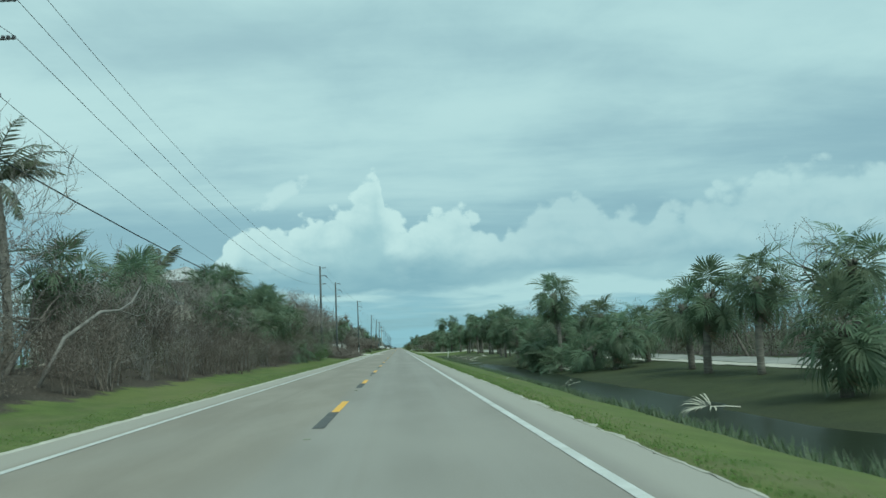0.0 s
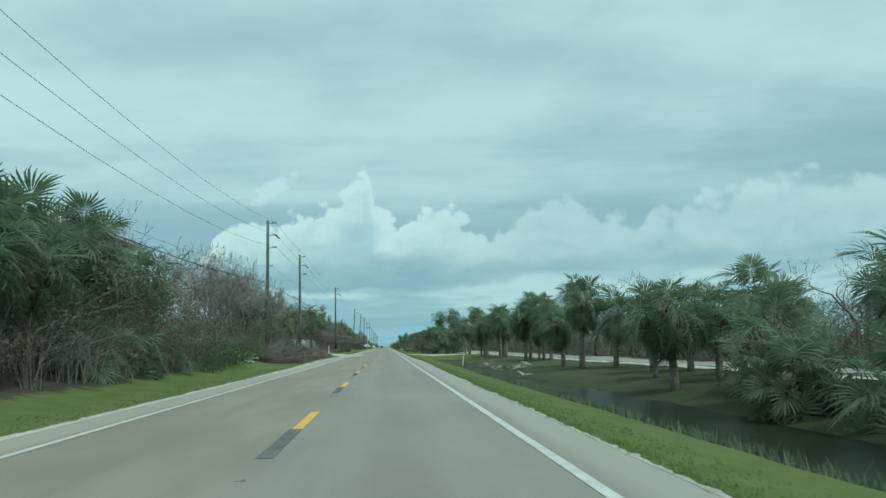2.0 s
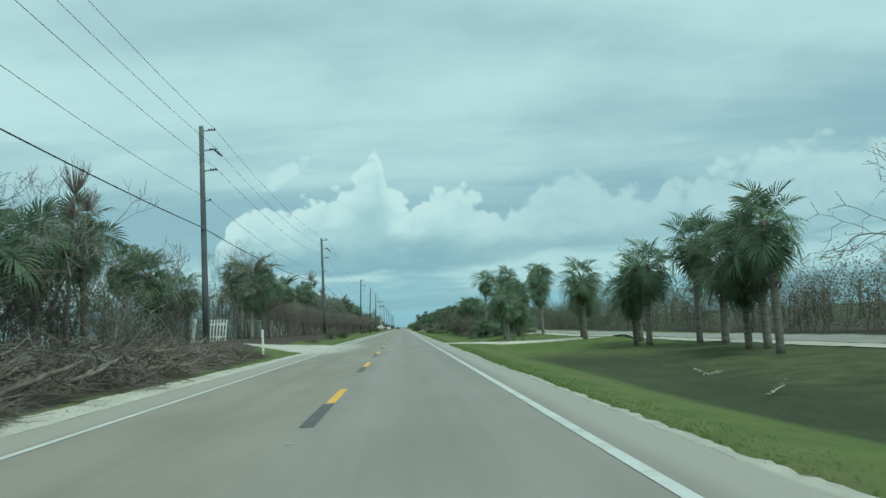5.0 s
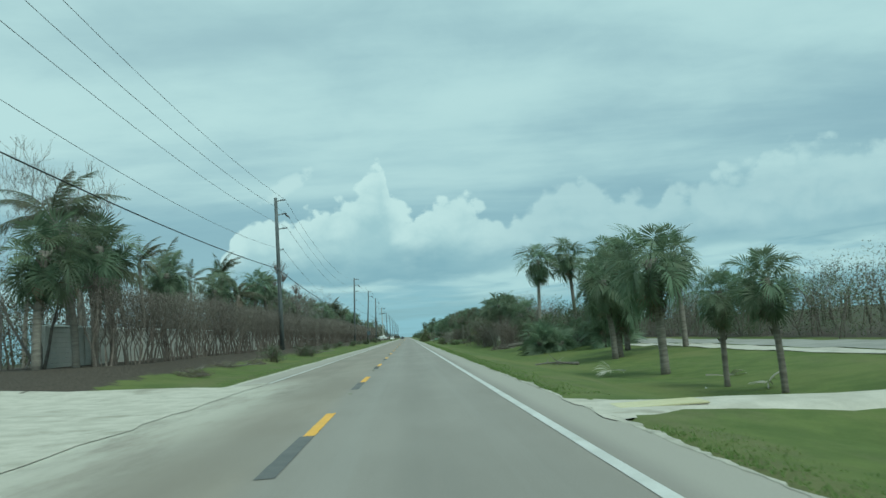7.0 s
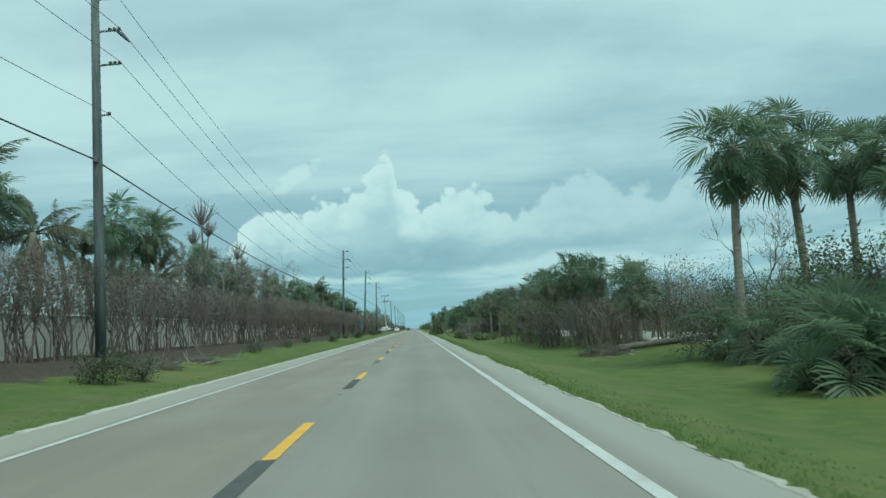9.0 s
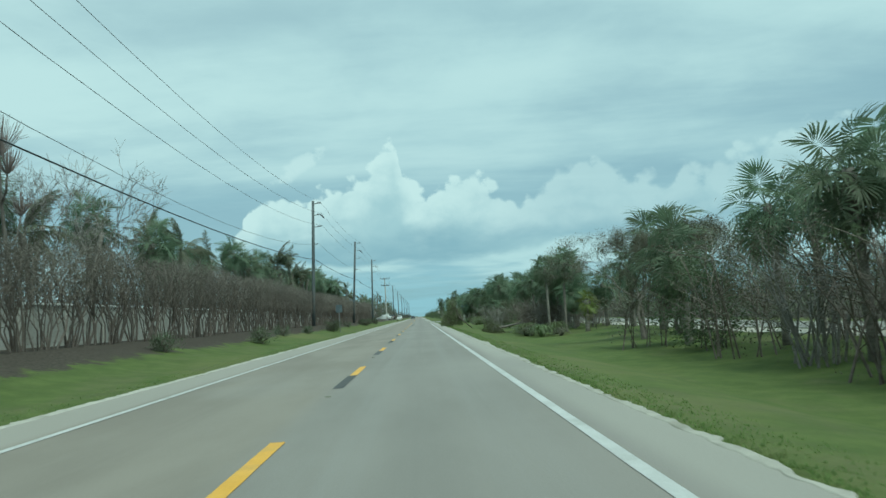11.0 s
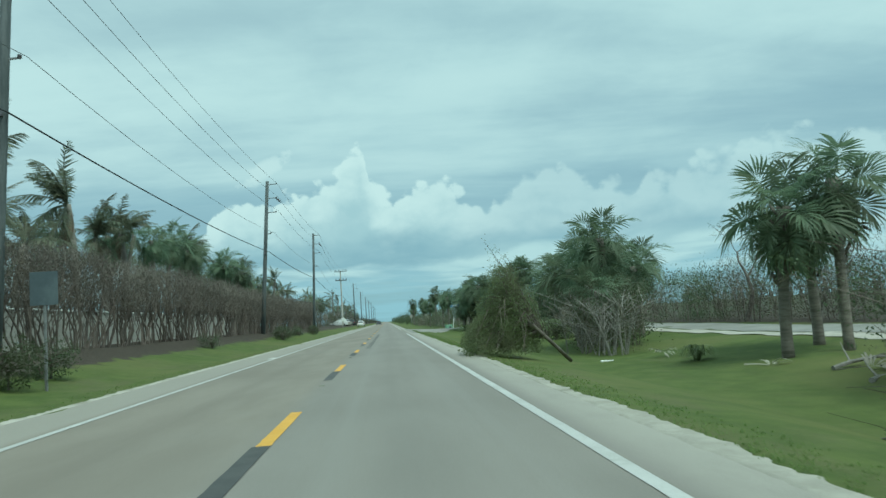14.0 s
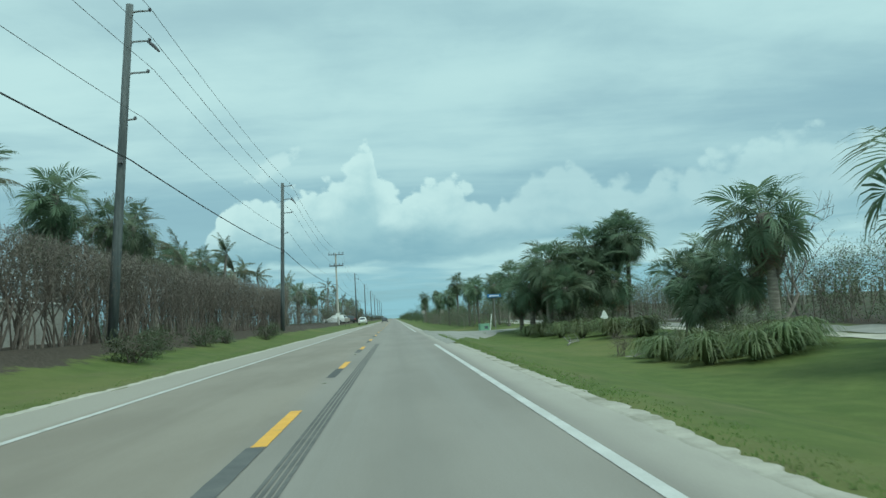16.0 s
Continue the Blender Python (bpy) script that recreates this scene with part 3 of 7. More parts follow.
ribbon("sand_shoulder_right", lambda y: 3.955 - 0.06 * sandy(y), sand_out, -60, 326, 0.010, M_EDGESAND, "pale crushed-shell edge beside the asphalt", 0.14, 0.10, 0.26, 8, 31.0, category="gravel", thick=0.02)
ribbon("sand_shoulder_left", lambda y: -4.30 - 0.0016 * max(0.0, y) - 0.75 * math.exp(-((y - 98) / 20.0) ** 2), lambda y: -4.12 - 0.0016 * max(0.0, y), -60, 400, 0.010, M_SAND, "pale crushed-shell edge beside the asphalt", 0.14, 0.22, 0.0, 8, 47.0, category="gravel", thick=0.02)


def apron(name, pts_near, pts_far, z, mat, label, cols=10):
    """A sheet draped on the ground between two outlines, fanning out of the road edge."""
    g = Geo()
    n = len(pts_near)
    for i in range(n):
        for k in range(cols + 1):
            t = k / cols
            x = pts_near[i][0] + (pts_far[i][0] - pts_near[i][0]) * t
            y = pts_near[i][1] + (pts_far[i][1] - pts_near[i][1]) * t
            x += 0.18 * noise.noise((x * 0.8, y * 0.8, 2.0)) * (i in (0, n - 1))
            y += 0.30 * noise.noise((x * 0.9, y * 0.9, 5.0)) * (k in (0, cols))
            g.v.append((x, y, (bump_z(x, y) if abs(x) > 4.3 else 0.0) + 0.012 + ((-0.05 if k in (0, cols) else z) - 0.012) * min(1.0, max(0.0, (abs(x) - 4.2) / 1.5))))
    m = cols + 1
    for i in range(n - 1):
        for k in range(cols):
            a = i * m + k
            g.f.append((a, a + 1, a + m + 1, a + m))
    return solid(name, g, mat, label, "driveway", kind="structure", smooth=True)


# sandy drive on the left, narrow sandy crossing and a side road on the right
xs_l = [-3.3, -3.8, -4.4, -5.2, -6.4, -8.2, -11, -15, -22, -34]
apron("sand_drive", [(x, 124.0 + min(9.0, max(0, -x - 3.3) * 2.2)) for x in xs_l], [(x, 147.0 - min(4.2, max(0, -x - 3.3) * 0.75)) for x in xs_l], 0.06, M_SAND, "pale sandy driveway beside the road", 26)
xs_r = [3.9, 4.5, 5.2, 6.2, 8, 10.5, 13, 16.2]
apron("sand_crossing", [(x, 131.3 - 1.0 * max(0, 5.2 - x)) for x in xs_r], [(x, 132.7 + 0.8 * max(0, 5.2 - x)) for x in xs_r], 0.04, M_SAND, "narrow pale sandy crossing over the swale", 6)
near_s = [(3.6, 326.5), (4.1, 328.2), (5.0, 334.0), (6.0, 340.0), (7.2, 345.0), (9.0, 349.6), (11.0, 352.2), (14.0, 353.4), (18.0, 354.0), (34.0, 355.0)]
far_s = [(3.6, 361.0), (4.1, 360.4), (5.0, 359.6), (6.0, 359.0), (7.2, 358.6), (9.0, 358.4), (11.0, 358.6), (14.0, 359.2), (18.0, 359.8), (34.0, 361.0)]
apron("side_road", near_s, far_s, 0.014, M_PATH, "grey asphalt side road joining the main road", 8)


# path beyond the swale, with a shell shoulder on the road side
def path_x(y):
    return 17.6 + 0.7 * math.sin(y * 0.021 + 0.4)


ribbon("bike_path", lambda y: path_x(y) - 0.2, lambda y: path_x(y) + 2.9, -60, 420, 0.02, M_PATH, "pale grey asphalt bicycle path behind the swale", 1.0, 0.1, 0.1, 4, 61.0, True, "path")
ribbon("path_sand", lambda y: path_x(y) - 1.7, lambda y: path_x(y) - 0.55, -60, 420, 0.03, M_SAND, "white shell strip along the bicycle path", 0.7, 0.35, 0.2, 3, 71.0, True, "gravel")

# standing water in the swale at the start
ribbon("swale_water", 6.8, 11.4, -60, 66, -0.80, M_WATER, "dark standing water in the roadside swale", 0.7, 0.5, 0.6, 2, 81.0, False, "water", level=True)

# ---- road paint ----
Z_PAINT = 0.006
ribbon("edge_line_right", 3.08, 3.21, -60, 327, Z_PAINT, M_LINE, "white edge line on the asphalt", 1.0, 0.012, 0.012, 1, 5.0, category="road marking")
ribbon("edge_line_right_far", 3.08, 3.21, 356, 1500, Z_PAINT, M_LINE, "white edge line on the asphalt", 8.0, category="road marking")
ribbon("edge_line_left", -3.31, -3.18, -60, 123.5, Z_PAINT, M_LINE, "white edge line on the asphalt", 1.0, 0.012, 0.012, 1, 6.0, category="road marking")
ribbon("edge_line_left_far", -3.31, -3.18, 146.6, 1500, Z_PAINT, M_LINE, "white edge line on the asphalt", 2.0, 0.012, 0.012, 1, 7.0, category="road marking")

CYCLE = 12.192


def worn_strip(w, length, seed, step=0.25):
    g = Geo()
    n = int(length / step)
    for j in range(n + 1):
        y = -length + length * j / n
        a = 0.012 * noise.noise((seed, y * 4, 0))
        b = 0.012 * noise.noise((seed + 3, y * 4, 0))
        g.v += [(-w / 2 + a, y, 0), (w / 2 + b, y, 0)]
    for j in range(n):
        g.f.append((2 * j, 2 * j + 1, 2 * j + 3, 2 * j + 2))
    return g


dash_meshes = [worn_strip(0.16, 3.05, s).mesh("yellow_dash", M_YELLOW) for s in (1.0, 2.0, 3.0)]
patch_meshes = [worn_strip(0.20, 3.10, s).mesh("black_dash_patch", M_PATCH) for s in (4.0, 5.0, 6.0)]
marker = Geo()
marker.box((0, 0, 0.008), (0.10, 0.08, 0.016), 0.007)
marker_mesh = marker.mesh("road_reflector", M_STONE)
for k in range(-2, 62):
    y = k * CYCLE
    d = tagged(new("yellow_dash", dash_meshes[k % 3]), "worn yellow centre-line dash on asphalt", "road marking", "centre line dashes", "structure")
    d.location = (0.02, y, Z_PAINT)
    if k < 45:
        d = tagged(new("black_dash_patch", patch_meshes[k % 3]), "black overpainted strip before a yellow dash", "road marking", "blacked-out dashes", "structure")
        d.location = (0.0, y - 3.06, Z_PAINT)
    if k < 36:
        d = tagged(new("road_reflector", marker_mesh), "small pale raised road reflector on the centre line", "reflector", "road reflectors")
        d.location = (0.0, y - 7.6, 0.0)

# skid mark of a twin tyre, and a spill of white sand on the left edge line
skid = Geo()
for off in (-0.085, -0.03, 0.03, 0.085):
    pts = [(0.44 + off + 0.0035 * (y - 293) + 0.02 * noise.noise((y * 0.2, 1.0, 0)), y) for y in np.arange(293.5, 334.0, 1.5)]
    for (a, p), (b, q) in zip(pts, pts[1:]):
        skid.quad((a - 0.019, p, 0.005), (a + 0.019, p, 0.005), (b + 0.019, q, 0.005), (b - 0.019, q, 0.005))
solid("skid_mark", skid, M_RUBBER, "dark ribbed tyre skid mark on the asphalt", "tyre mark", kind="structure")


M_WHITESAND = surface("white_sand", (0.55, 0.545, 0.51), (0.66, 0.65, 0.61), 3.0, 0.95, fine=30.0)


def sand_spill(x, y, w, length, seed):
    g = Geo()
    for k in range(18):
        a = 2 * math.pi * k / 18
        r = 0.7 + 0.6 * noise.noise((math.cos(a) * 1.5, math.sin(a) * 1.5, seed))
        g.v.append((x + w * r * math.cos(a), y + length * r * math.sin(a), 0.008))
    g.v.append((x, y, 0.02))
    g.f += [(k, (k + 1) % 18, 18) for k in range(18)]
    return solid("sand_spill", g, M_WHITESAND, "spilt white sand on the road edge", "sand", kind="structure")


sand_spill(-3.35, 289.3, 0.28, 1.1, 1.0)
sand_spill(-3.2, 241.0, 0.08, 0.5, 2.0)


# ---- power line ----
def utility_pole(x, y, lean=0.0, top=13.9, arms=True, radius=0.19):
    z0 = ground_z(x - lean, y) - 0.3
    root = thing("utility_pole", "grey weathered wooden utility pole with short side brackets", "utility pole", "power line poles", at=pose(x - lean, y, z0))
    h = top - z0
    sl = lean / h
    g = Geo()
    g.tube([(sl * z, 0, z) for z in (0, h * 0.3, h * 0.6, h)], [radius, radius * 0.92, radius * 0.83, radius * 0.72], 12)
    part("pole", g, M_POLE, root, smooth=True)
    if arms:
        for z, length in ((13.62, 0.8), (12.42, 0.85), (11.18, 0.85), (9.35, 0.45)):
            zz = z - z0
            g = Geo()
            g.tube([(sl * zz + 0.08, 0, zz - 0.05), (sl * zz + 0.3 * length, 0, zz), (sl * zz + length, 0, zz + 0.02)], [0.045, 0.04, 0.035], 6)
            g.box((sl * zz + 0.10, 0, zz - 0.02), (0.06, 0.14, 0.26), 0.01)
            arm = part("bracket", g, M_STEEL, root)
            for i in range(3 if length > 0.5 and y < 300 else 1):
                cx = sl * zz + length - 0.02 - 0.16 * i
                g = Geo()
                g.tube([(cx, 0, zz + q) for q in (-0.02, 0.01, 0.02, 0.045, 0.06, 0.085, 0.10, 0.12)], [0.03, 0.03, 0.07, 0.05, 0.07, 0.05, 0.065, 0.03], 8)
                part("insulator", g, M_INSUL, arm)
            if z == 12.42 and y > 90:
                g = Geo()
                ex = sl * zz + length
                g.tube([(ex - 0.1, 0, zz), (ex + 0.08, 0.06, zz - 0.14), (ex + 0.3, 0.14, zz - 0.38)], [0.05, 0.075, 0.04], 7)
                part("strain_insulator", g, M_INSUL, arm)
        g = Geo()
        g.box((sl * 7.5, -0.19, 7.75 - z0), (0.16, 0.14, 0.22), 0.02)
        part("cable_clamp", g, M_INSUL, root)
    return root


POLES = [(-10.6, -60.0, 0.0), (-11.0, 4.8, 0.0), (-10.15, 98.2, 0.0), (-10.2, 127.3, 0.0), (-9.2, 186.7, 0.0), (-8.8, 279.0, 0.6), (-8.15, 323.4, 0.95), (-7.95, 363.2, 0.5)]
for x, y, lean in POLES:
    utility_pole(x, y, lean)
FAR_POLES = [(-8.5, 503.0), (-8.5, 571.0), (-8.4, 640.0), (-8.4, 705.0), (-8.3, 775.0), (-8.3, 850.0), (-8.3, 930.0)]
for x, y in FAR_POLES:
    utility_pole(x, y)


def cross_arm_pole(x, y, top=13.4):
    z0 = ground_z(x, y) - 0.3
    root = thing("cross_arm_pole", "pale concrete power pole with two wooden crossarms", "utility pole", at=pose(x, y, z0))
    h = top - z0
    g = Geo()
    g.tube([(0, 0, 0), (0, 0, h)], [0.21, 0.14], 8)
    part("pole", g, M_CONCRETE, root)
    for dz, w, s in ((0.25, 2.7, 0.12), (2.25, 2.5, 0.2)):
        g = Geo()
        g.box((0.1, -0.2, h - dz), (w, 0.14, s), 0.01)
        arm = part("crossarm", g, M_POLE, root)
        for k in (-0.46, -0.15, 0.2, 0.46):
            g = Geo()
            g.tube([(0.1 + k * w, -0.2, h - dz), (0.1 + k * w, -0.2, h - dz + 0.42)], [0.06, 0.09], 6)
            part("insulator", g, M_INSUL, arm)
    return root


cross_arm_pole(-8.45, 433.0)


def wire(name, pts, r, sag, label):
    g, line = Geo(), []
    for a, b in zip(pts, pts[1:]):
        a, b = Vector(a), Vector(b)
        n = 14
        s = sag * ((b - a).length / 60.0) ** 2
        line += [a.lerp(b, t / n) - Vector((0, 0, 4 * s * (t / n) * (1 - t / n))) for t in range(n)]
    g.tube(line + [Vector(pts[-1])], r, 5, False)
    return solid(name, g, M_WIRE if r < 0.02 else M_CABLE, label, "cable", "overhead lines")


LINE = [(x, y) for x, y, _ in POLES] + [(-8.3, 433.0)] + FAR_POLES
for z, off, r, sag, nm in ((13.74, 0.78, 0.011, 1.0, "power_wire"), (12.54, 0.83, 0.011, 1.05, "power_wire"), (11.30, 0.83, 0.011, 1.05, "power_wire"), (9.40, 0.42, 0.011, 1.1, "power_wire"), (7.75, -0.05, 0.028, 0.55, "black_cable")):
    wire(nm, [(x + off, y - (0.2 if r > 0.02 else 0), z) for x, y in LINE], r, sag, "thin overhead power wire" if r < 0.02 else "thick black communication cable")


# ---- plants: generators ----
RNG = random.Random(7)


def rnd(a, b):
    return RNG.uniform(a, b)


def fan_frond(seed, petiole=1.0, radius=0.85, blades=30, spread=135, droop=0.5, ragged=0.0, bend=40.0):
    """A cabbage-palm leaf: a stalk along +y that runs on as a down-curved rib, with narrow blades folded up along it and hanging at their tips."""
    r = random.Random(seed)
    g = Geo()
    p = [Vector((0, petiole * t, -0.10 * petiole * t * t)) for t in (0, 0.5, 1.0)]
    g.tube(p, [0.028, 0.02, 0.014], 3, False)
    hub, rib = p[-1], 0.42 * radius
    step = 2 * radians(spread) / (blades - 1)

    def spine(t):
        a = radians(bend) * t
        return hub + Vector((0, rib * t * math.cos(a * 0.6), -rib * t * math.sin(a * 0.6))), Euler((-a, 0, 0)).to_matrix()
    for k in range(blades):
        if r.random() < ragged:
            continue
        a = -radians(spread) + step * k + r.uniform(-0.03, 0.03)
        t = max(0.0, 1 - abs(a) / radians(spread)) ** 1.3
        base, turn = spine(t)
        length = radius * (0.80 + 0.20 * math.cos(a * 0.6)) * r.uniform(0.88, 1.08) - rib * t * 0.55
        d = Vector((math.sin(a), math.cos(a), 0.42 * abs(math.sin(a)) + 0.03 * (k % 2))).normalized()
        side = Vector((math.cos(a), -math.sin(a), 0.12 if k % 2 else -0.12))
        w = min(0.040, step * length * 0.26)
        fall = droop * length * r.uniform(0.6, 1.2)
        l1, l2 = base + turn @ (d * length * 0.42), base + turn @ (d * length * 0.76) - Vector((0, 0, fall * 0.32))
        tip = base + turn @ (d * length * 0.97) - Vector((0, 0, fall))
        q = turn @ side
        n = len(g.v)
        g.v += [tuple(v) for v in (base, l1 + q * w, l1 - q * w, l2 + q * w * 0.72, l2 - q * w * 0.72, tip)]
        g.f += [(n, n + 1, n + 2), (n + 1, n + 3, n + 4, n + 2), (n + 3, n + 5, n + 4)]
    return g


def feather_frond(seed, length=3.0, pairs=30, arch=0.9, hang=0.7, loss=0.0):
    """A coconut leaf: an arched midrib along +y with hanging leaflets."""
    r = random.Random(seed)
    g = Geo()

    def rib(t):
        return Vector((0.12 * math.sin(t * 2.0), length * (t - 0.18 * t * t), length * (0.25 * t - arch * 0.55 * t * t)))
    g.tube([rib(t) for t in (0, 0.25, 0.5, 0.75, 1)], [0.04, 0.03, 0.022, 0.014, 0.006], 3, False)
    for k in range(pairs):
        t = 0.14 + 0.85 * k / pairs
        p = rib(t)
        fwd = (rib(t + 0.02) - p).normalized()
        ll = 0.62 * math.sin(math.pi * (0.15 + 0.8 * t)) * r.uniform(0.7, 1.1) + 0.08
        for side in (-1, 1):
            if r.random() < loss:
                continue
            d = (Vector((side, 0, 0)) * r.uniform(0.5, 0.9) + fwd * 0.55 + Vector((0, 0, -hang * r.uniform(0.6, 1.3)))).normalized()
            w = fwd * 0.028
            q = p + d * ll
            n = len(g.v)
            g.v += [tuple(p - w), tuple(p + w), tuple(p + d * ll * 0.55 + w + Vector((0, 0, 0.03))), tuple(q), tuple(p + d * ll * 0.55 - w + Vector((0, 0, 0.03)))]
            g.f.append((n, n + 1, n + 2, n + 3, n + 4))
    return g


FANS = [fan_frond(i, 0.62 + 0.08 * (i % 3), 0.86 + 0.06 * (i % 4), 30, 140 - 6 * (i % 3), 0.25 + 0.12 * (i % 4), 0.0, 30 + 16 * (i % 3)).mesh("frond", M_SABAL) for i in range(6)]
FANS_Y = [fan_frond(i + 20, 0.5, 0.85, 22, 130, 0.35).mesh("frond", M_SABAL_YELLOW) for i in range(2)]
FANS_DEAD = [fan_frond(i + 40, 0.85, 0.75, 20, 85, 0.9, 0.2, 70.0).mesh("dead_frond", M_DEADFROND) for i in range(3)]
M_BLEACHED = leafy("bleached_frond", (0.34, 0.32, 0.27), (0.46, 0.44, 0.38), (0.28, 0.26, 0.21), 0.8, 0.1)
FANS_BLEACHED = [fan_frond(i + 60, 0.8, 0.75, 18, 80, 0.3, 0.2, 20.0).mesh("frond", M_BLEACHED) for i in range(3)]
FEATHERS = [feather_frond(i, 2.7 + 0.25 * (i % 3), 28, 0.8 + 0.2 * (i % 3), 0.7 + 0.25 * (i % 3), 0.08 * (i % 3)).mesh("frond", M_COCO) for i in range(5)]
FEATHERS_DEAD = [feather_frond(i + 30, 2.3, 24, 1.1, 1.3, 0.25).mesh("dead_frond", M_DEADFROND) for i in range(2)]


def frond_pose(z, az, el, roll=0.0, s=1.0, out=0.0):
    return Matrix.Translation((0, 0, z)) @ Euler((0, 0, radians(az))).to_matrix().to_4x4() @ Matrix.Translation((0, out, 0)) @ \
        Euler((radians(el), radians(roll), 0), "YXZ").to_matrix().to_4x4() @ Matrix.Scale(s, 4)


def palm_trunk(h, r, lean, seed, flare=1.25, boots=0.0):
    g = Geo()
    n = max(6, int(h * 3))
    pts, rad = [], []
    for i in range(n + 1):
        t = i / n
        pts.append((lean[0] * t * t, lean[1] * t * t, h * t - 0.25 * (t == 0)))
        rad.append(r * (flare if i == 0 else 1.0 + 0.12 * (1 - t)) * (1 + 0.03 * ((i * 7 + seed) % 5 - 2) / 2) * (1.0 + 0.35 * boots * max(0.0, t - 0.55) / 0.45))
    g.tube(pts, rad, 9)
    if boots:
        rr = random.Random(seed)
        for k in range(int(26 * boots)):
            t = rr.uniform(0.45, 0.97)
            a = rr.uniform(0, 6.28)
            c = Vector((lean[0] * t * t + r * 1.15 * math.cos(a), lean[1] * t * t + r * 1.15 * math.sin(a), h * t))
            o = Vector((math.cos(a), math.sin(a), 0))
            g.tube([c, c + o * 0.16 + Vector((0, 0, 0.26))], [0.05, 0.025], 4)
    return g


def sabal_palm(h, crown, fronds, dead, seed, lean=(0, 0), pale=False, yellow=False, boots=0.6, wind=0.0, r=0.135):
    """h: height to the crown's heart; crown: radius of the head."""
    rr = random.Random(seed)
    lab = "small yellowed cabbage palm on the grass" if yellow else "green cabbage palm with round fan-leaf head on %s trunk" % ("pale grey" if pale else "rough brown")
    root = thing("cabbage_palm", lab, "palm tree", "cabbage palms")
    part("trunk", palm_trunk(h, r, lean, seed, 1.3, boots), M_PALETRUNK if pale else M_PALMTRUNK, root, smooth=True)
    s0 = crown / 1.62
    for k in range(fronds):
        t = (k + 0.5) / fronds
        el = 88 - 168 * t ** 0.68 + rr.uniform(-8, 8)
        az = k * 137.5 + rr.uniform(-14, 14)
        if wind:
            az = az * (1 - 0.25 * wind)
        m = Matrix.Translation((lean[0], lean[1], 0)) @ frond_pose(h - 0.25 * t, az, el, rr.uniform(-45, 45), s0 * rr.uniform(0.85, 1.1), r * 0.5)
        part("frond", (FANS_Y if yellow else FANS)[rr.randrange(2 if yellow else 6)], None, root, at=m)
    for k in range(dead):
        m = Matrix.Translation((lean[0], lean[1], 0)) @ frond_pose(h - 0.35 - 0.3 * rr.random(), rr.uniform(0, 360), rr.uniform(-84, -62), rr.uniform(-30, 30), s0 * rr.uniform(0.75, 1.0), r)
        part("dead_frond", FANS_DEAD[rr.randrange(3)], None, root, "brown hanging dead leaf", at=m)
    return root


def coconut_palm(h, fronds, dead, seed, lean=(0.6, 0.0), wind=200.0, spread=120.0, size=1.0):
    rr = random.Random(seed)
    root = thing("coconut_palm", "storm-battered coconut palm with bent feathery leaves and a slim trunk", "palm tree", "coconut palms")
    part("trunk", palm_trunk(h, 0.13, lean, seed, 1.5, 0.0), M_PALETRUNK, root, smooth=True)
    for k in range(fronds):
        az = wind + rr.gauss(0, spread * 0.5)
        el = rr.uniform(-42, 80)
        m = Matrix.Translation((lean[0], lean[1], 0)) @ frond_pose(h, az, el, rr.uniform(-30, 30), size * rr.uniform(0.7, 1.05), 0.05)
        part("frond", FEATHERS[rr.randrange(5)], None, root, at=m)
    for k in range(dead):
        m = Matrix.Translation((lean[0], lean[1], 0)) @ frond_pose(h - 0.2, rr.uniform(0, 360), rr.uniform(-86, -66), rr.uniform(-30, 30), size * rr.uniform(0.6, 0.85), 0.1)
        part("dead_frond", FEATHERS_DEAD[rr.randrange(2)], None, root, "brown hanging dead leaf", at=m)
    return root


def grow(rr, limbs, twigs, tips, p, d, length, rad, depth, maxdepth, up=0.25, kink=0.35, forks=(2, 3), thin=0.010):
    """One branch with its own kinks; splits into finer ones."""
    pts, rads = [p], [rad]
    q, dd = Vector(p), Vector(d)
    seg = 3 if depth < maxdepth - 1 else 2
    for i in range(seg):
        dd = (dd + Vector((rr.gauss(0, kink * 0.5), rr.gauss(0, kink * 0.5), rr.gauss(0, kink * 0.3) + up * 0.2))).normalized()
        q = q + dd * length / seg
        pts.append(q.copy())
        rads.append(rad * (1 - 0.38 * (i + 1) / seg))
    if depth == maxdepth:
        twigs.tube([pts[0], pts[-1]], [rads[0], rads[-1]], 3, False)
        tips.append((q.copy(), dd.copy()))
        return
    (limbs if depth < maxdepth - 1 else twigs).tube(pts, rads, 6 if depth == 0 else (4 if depth < maxdepth - 1 else 3), False)
    for k in range(rr.randint(*forks)):
        ang = rr.uniform(0, 6.28)
        u = dd.orthogonal().normalized()
        w = dd.cross(u)
        nd = (dd * rr.uniform(0.65, 1.0) + (u * math.cos(ang) + w * math.sin(ang)) * rr.uniform(0.45, 0.9) + Vector((0, 0, up * 0.5))).normalized()
        i = rr.choice((seg - 1, seg, seg)) if k else seg
        grow(rr, limbs, twigs, tips, pts[i], nd, length * rr.uniform(0.58, 0.82), max(thin, rads[i] * rr.uniform(0.6, 0.8)), depth + 1, maxdepth, up, kink, forks, thin)


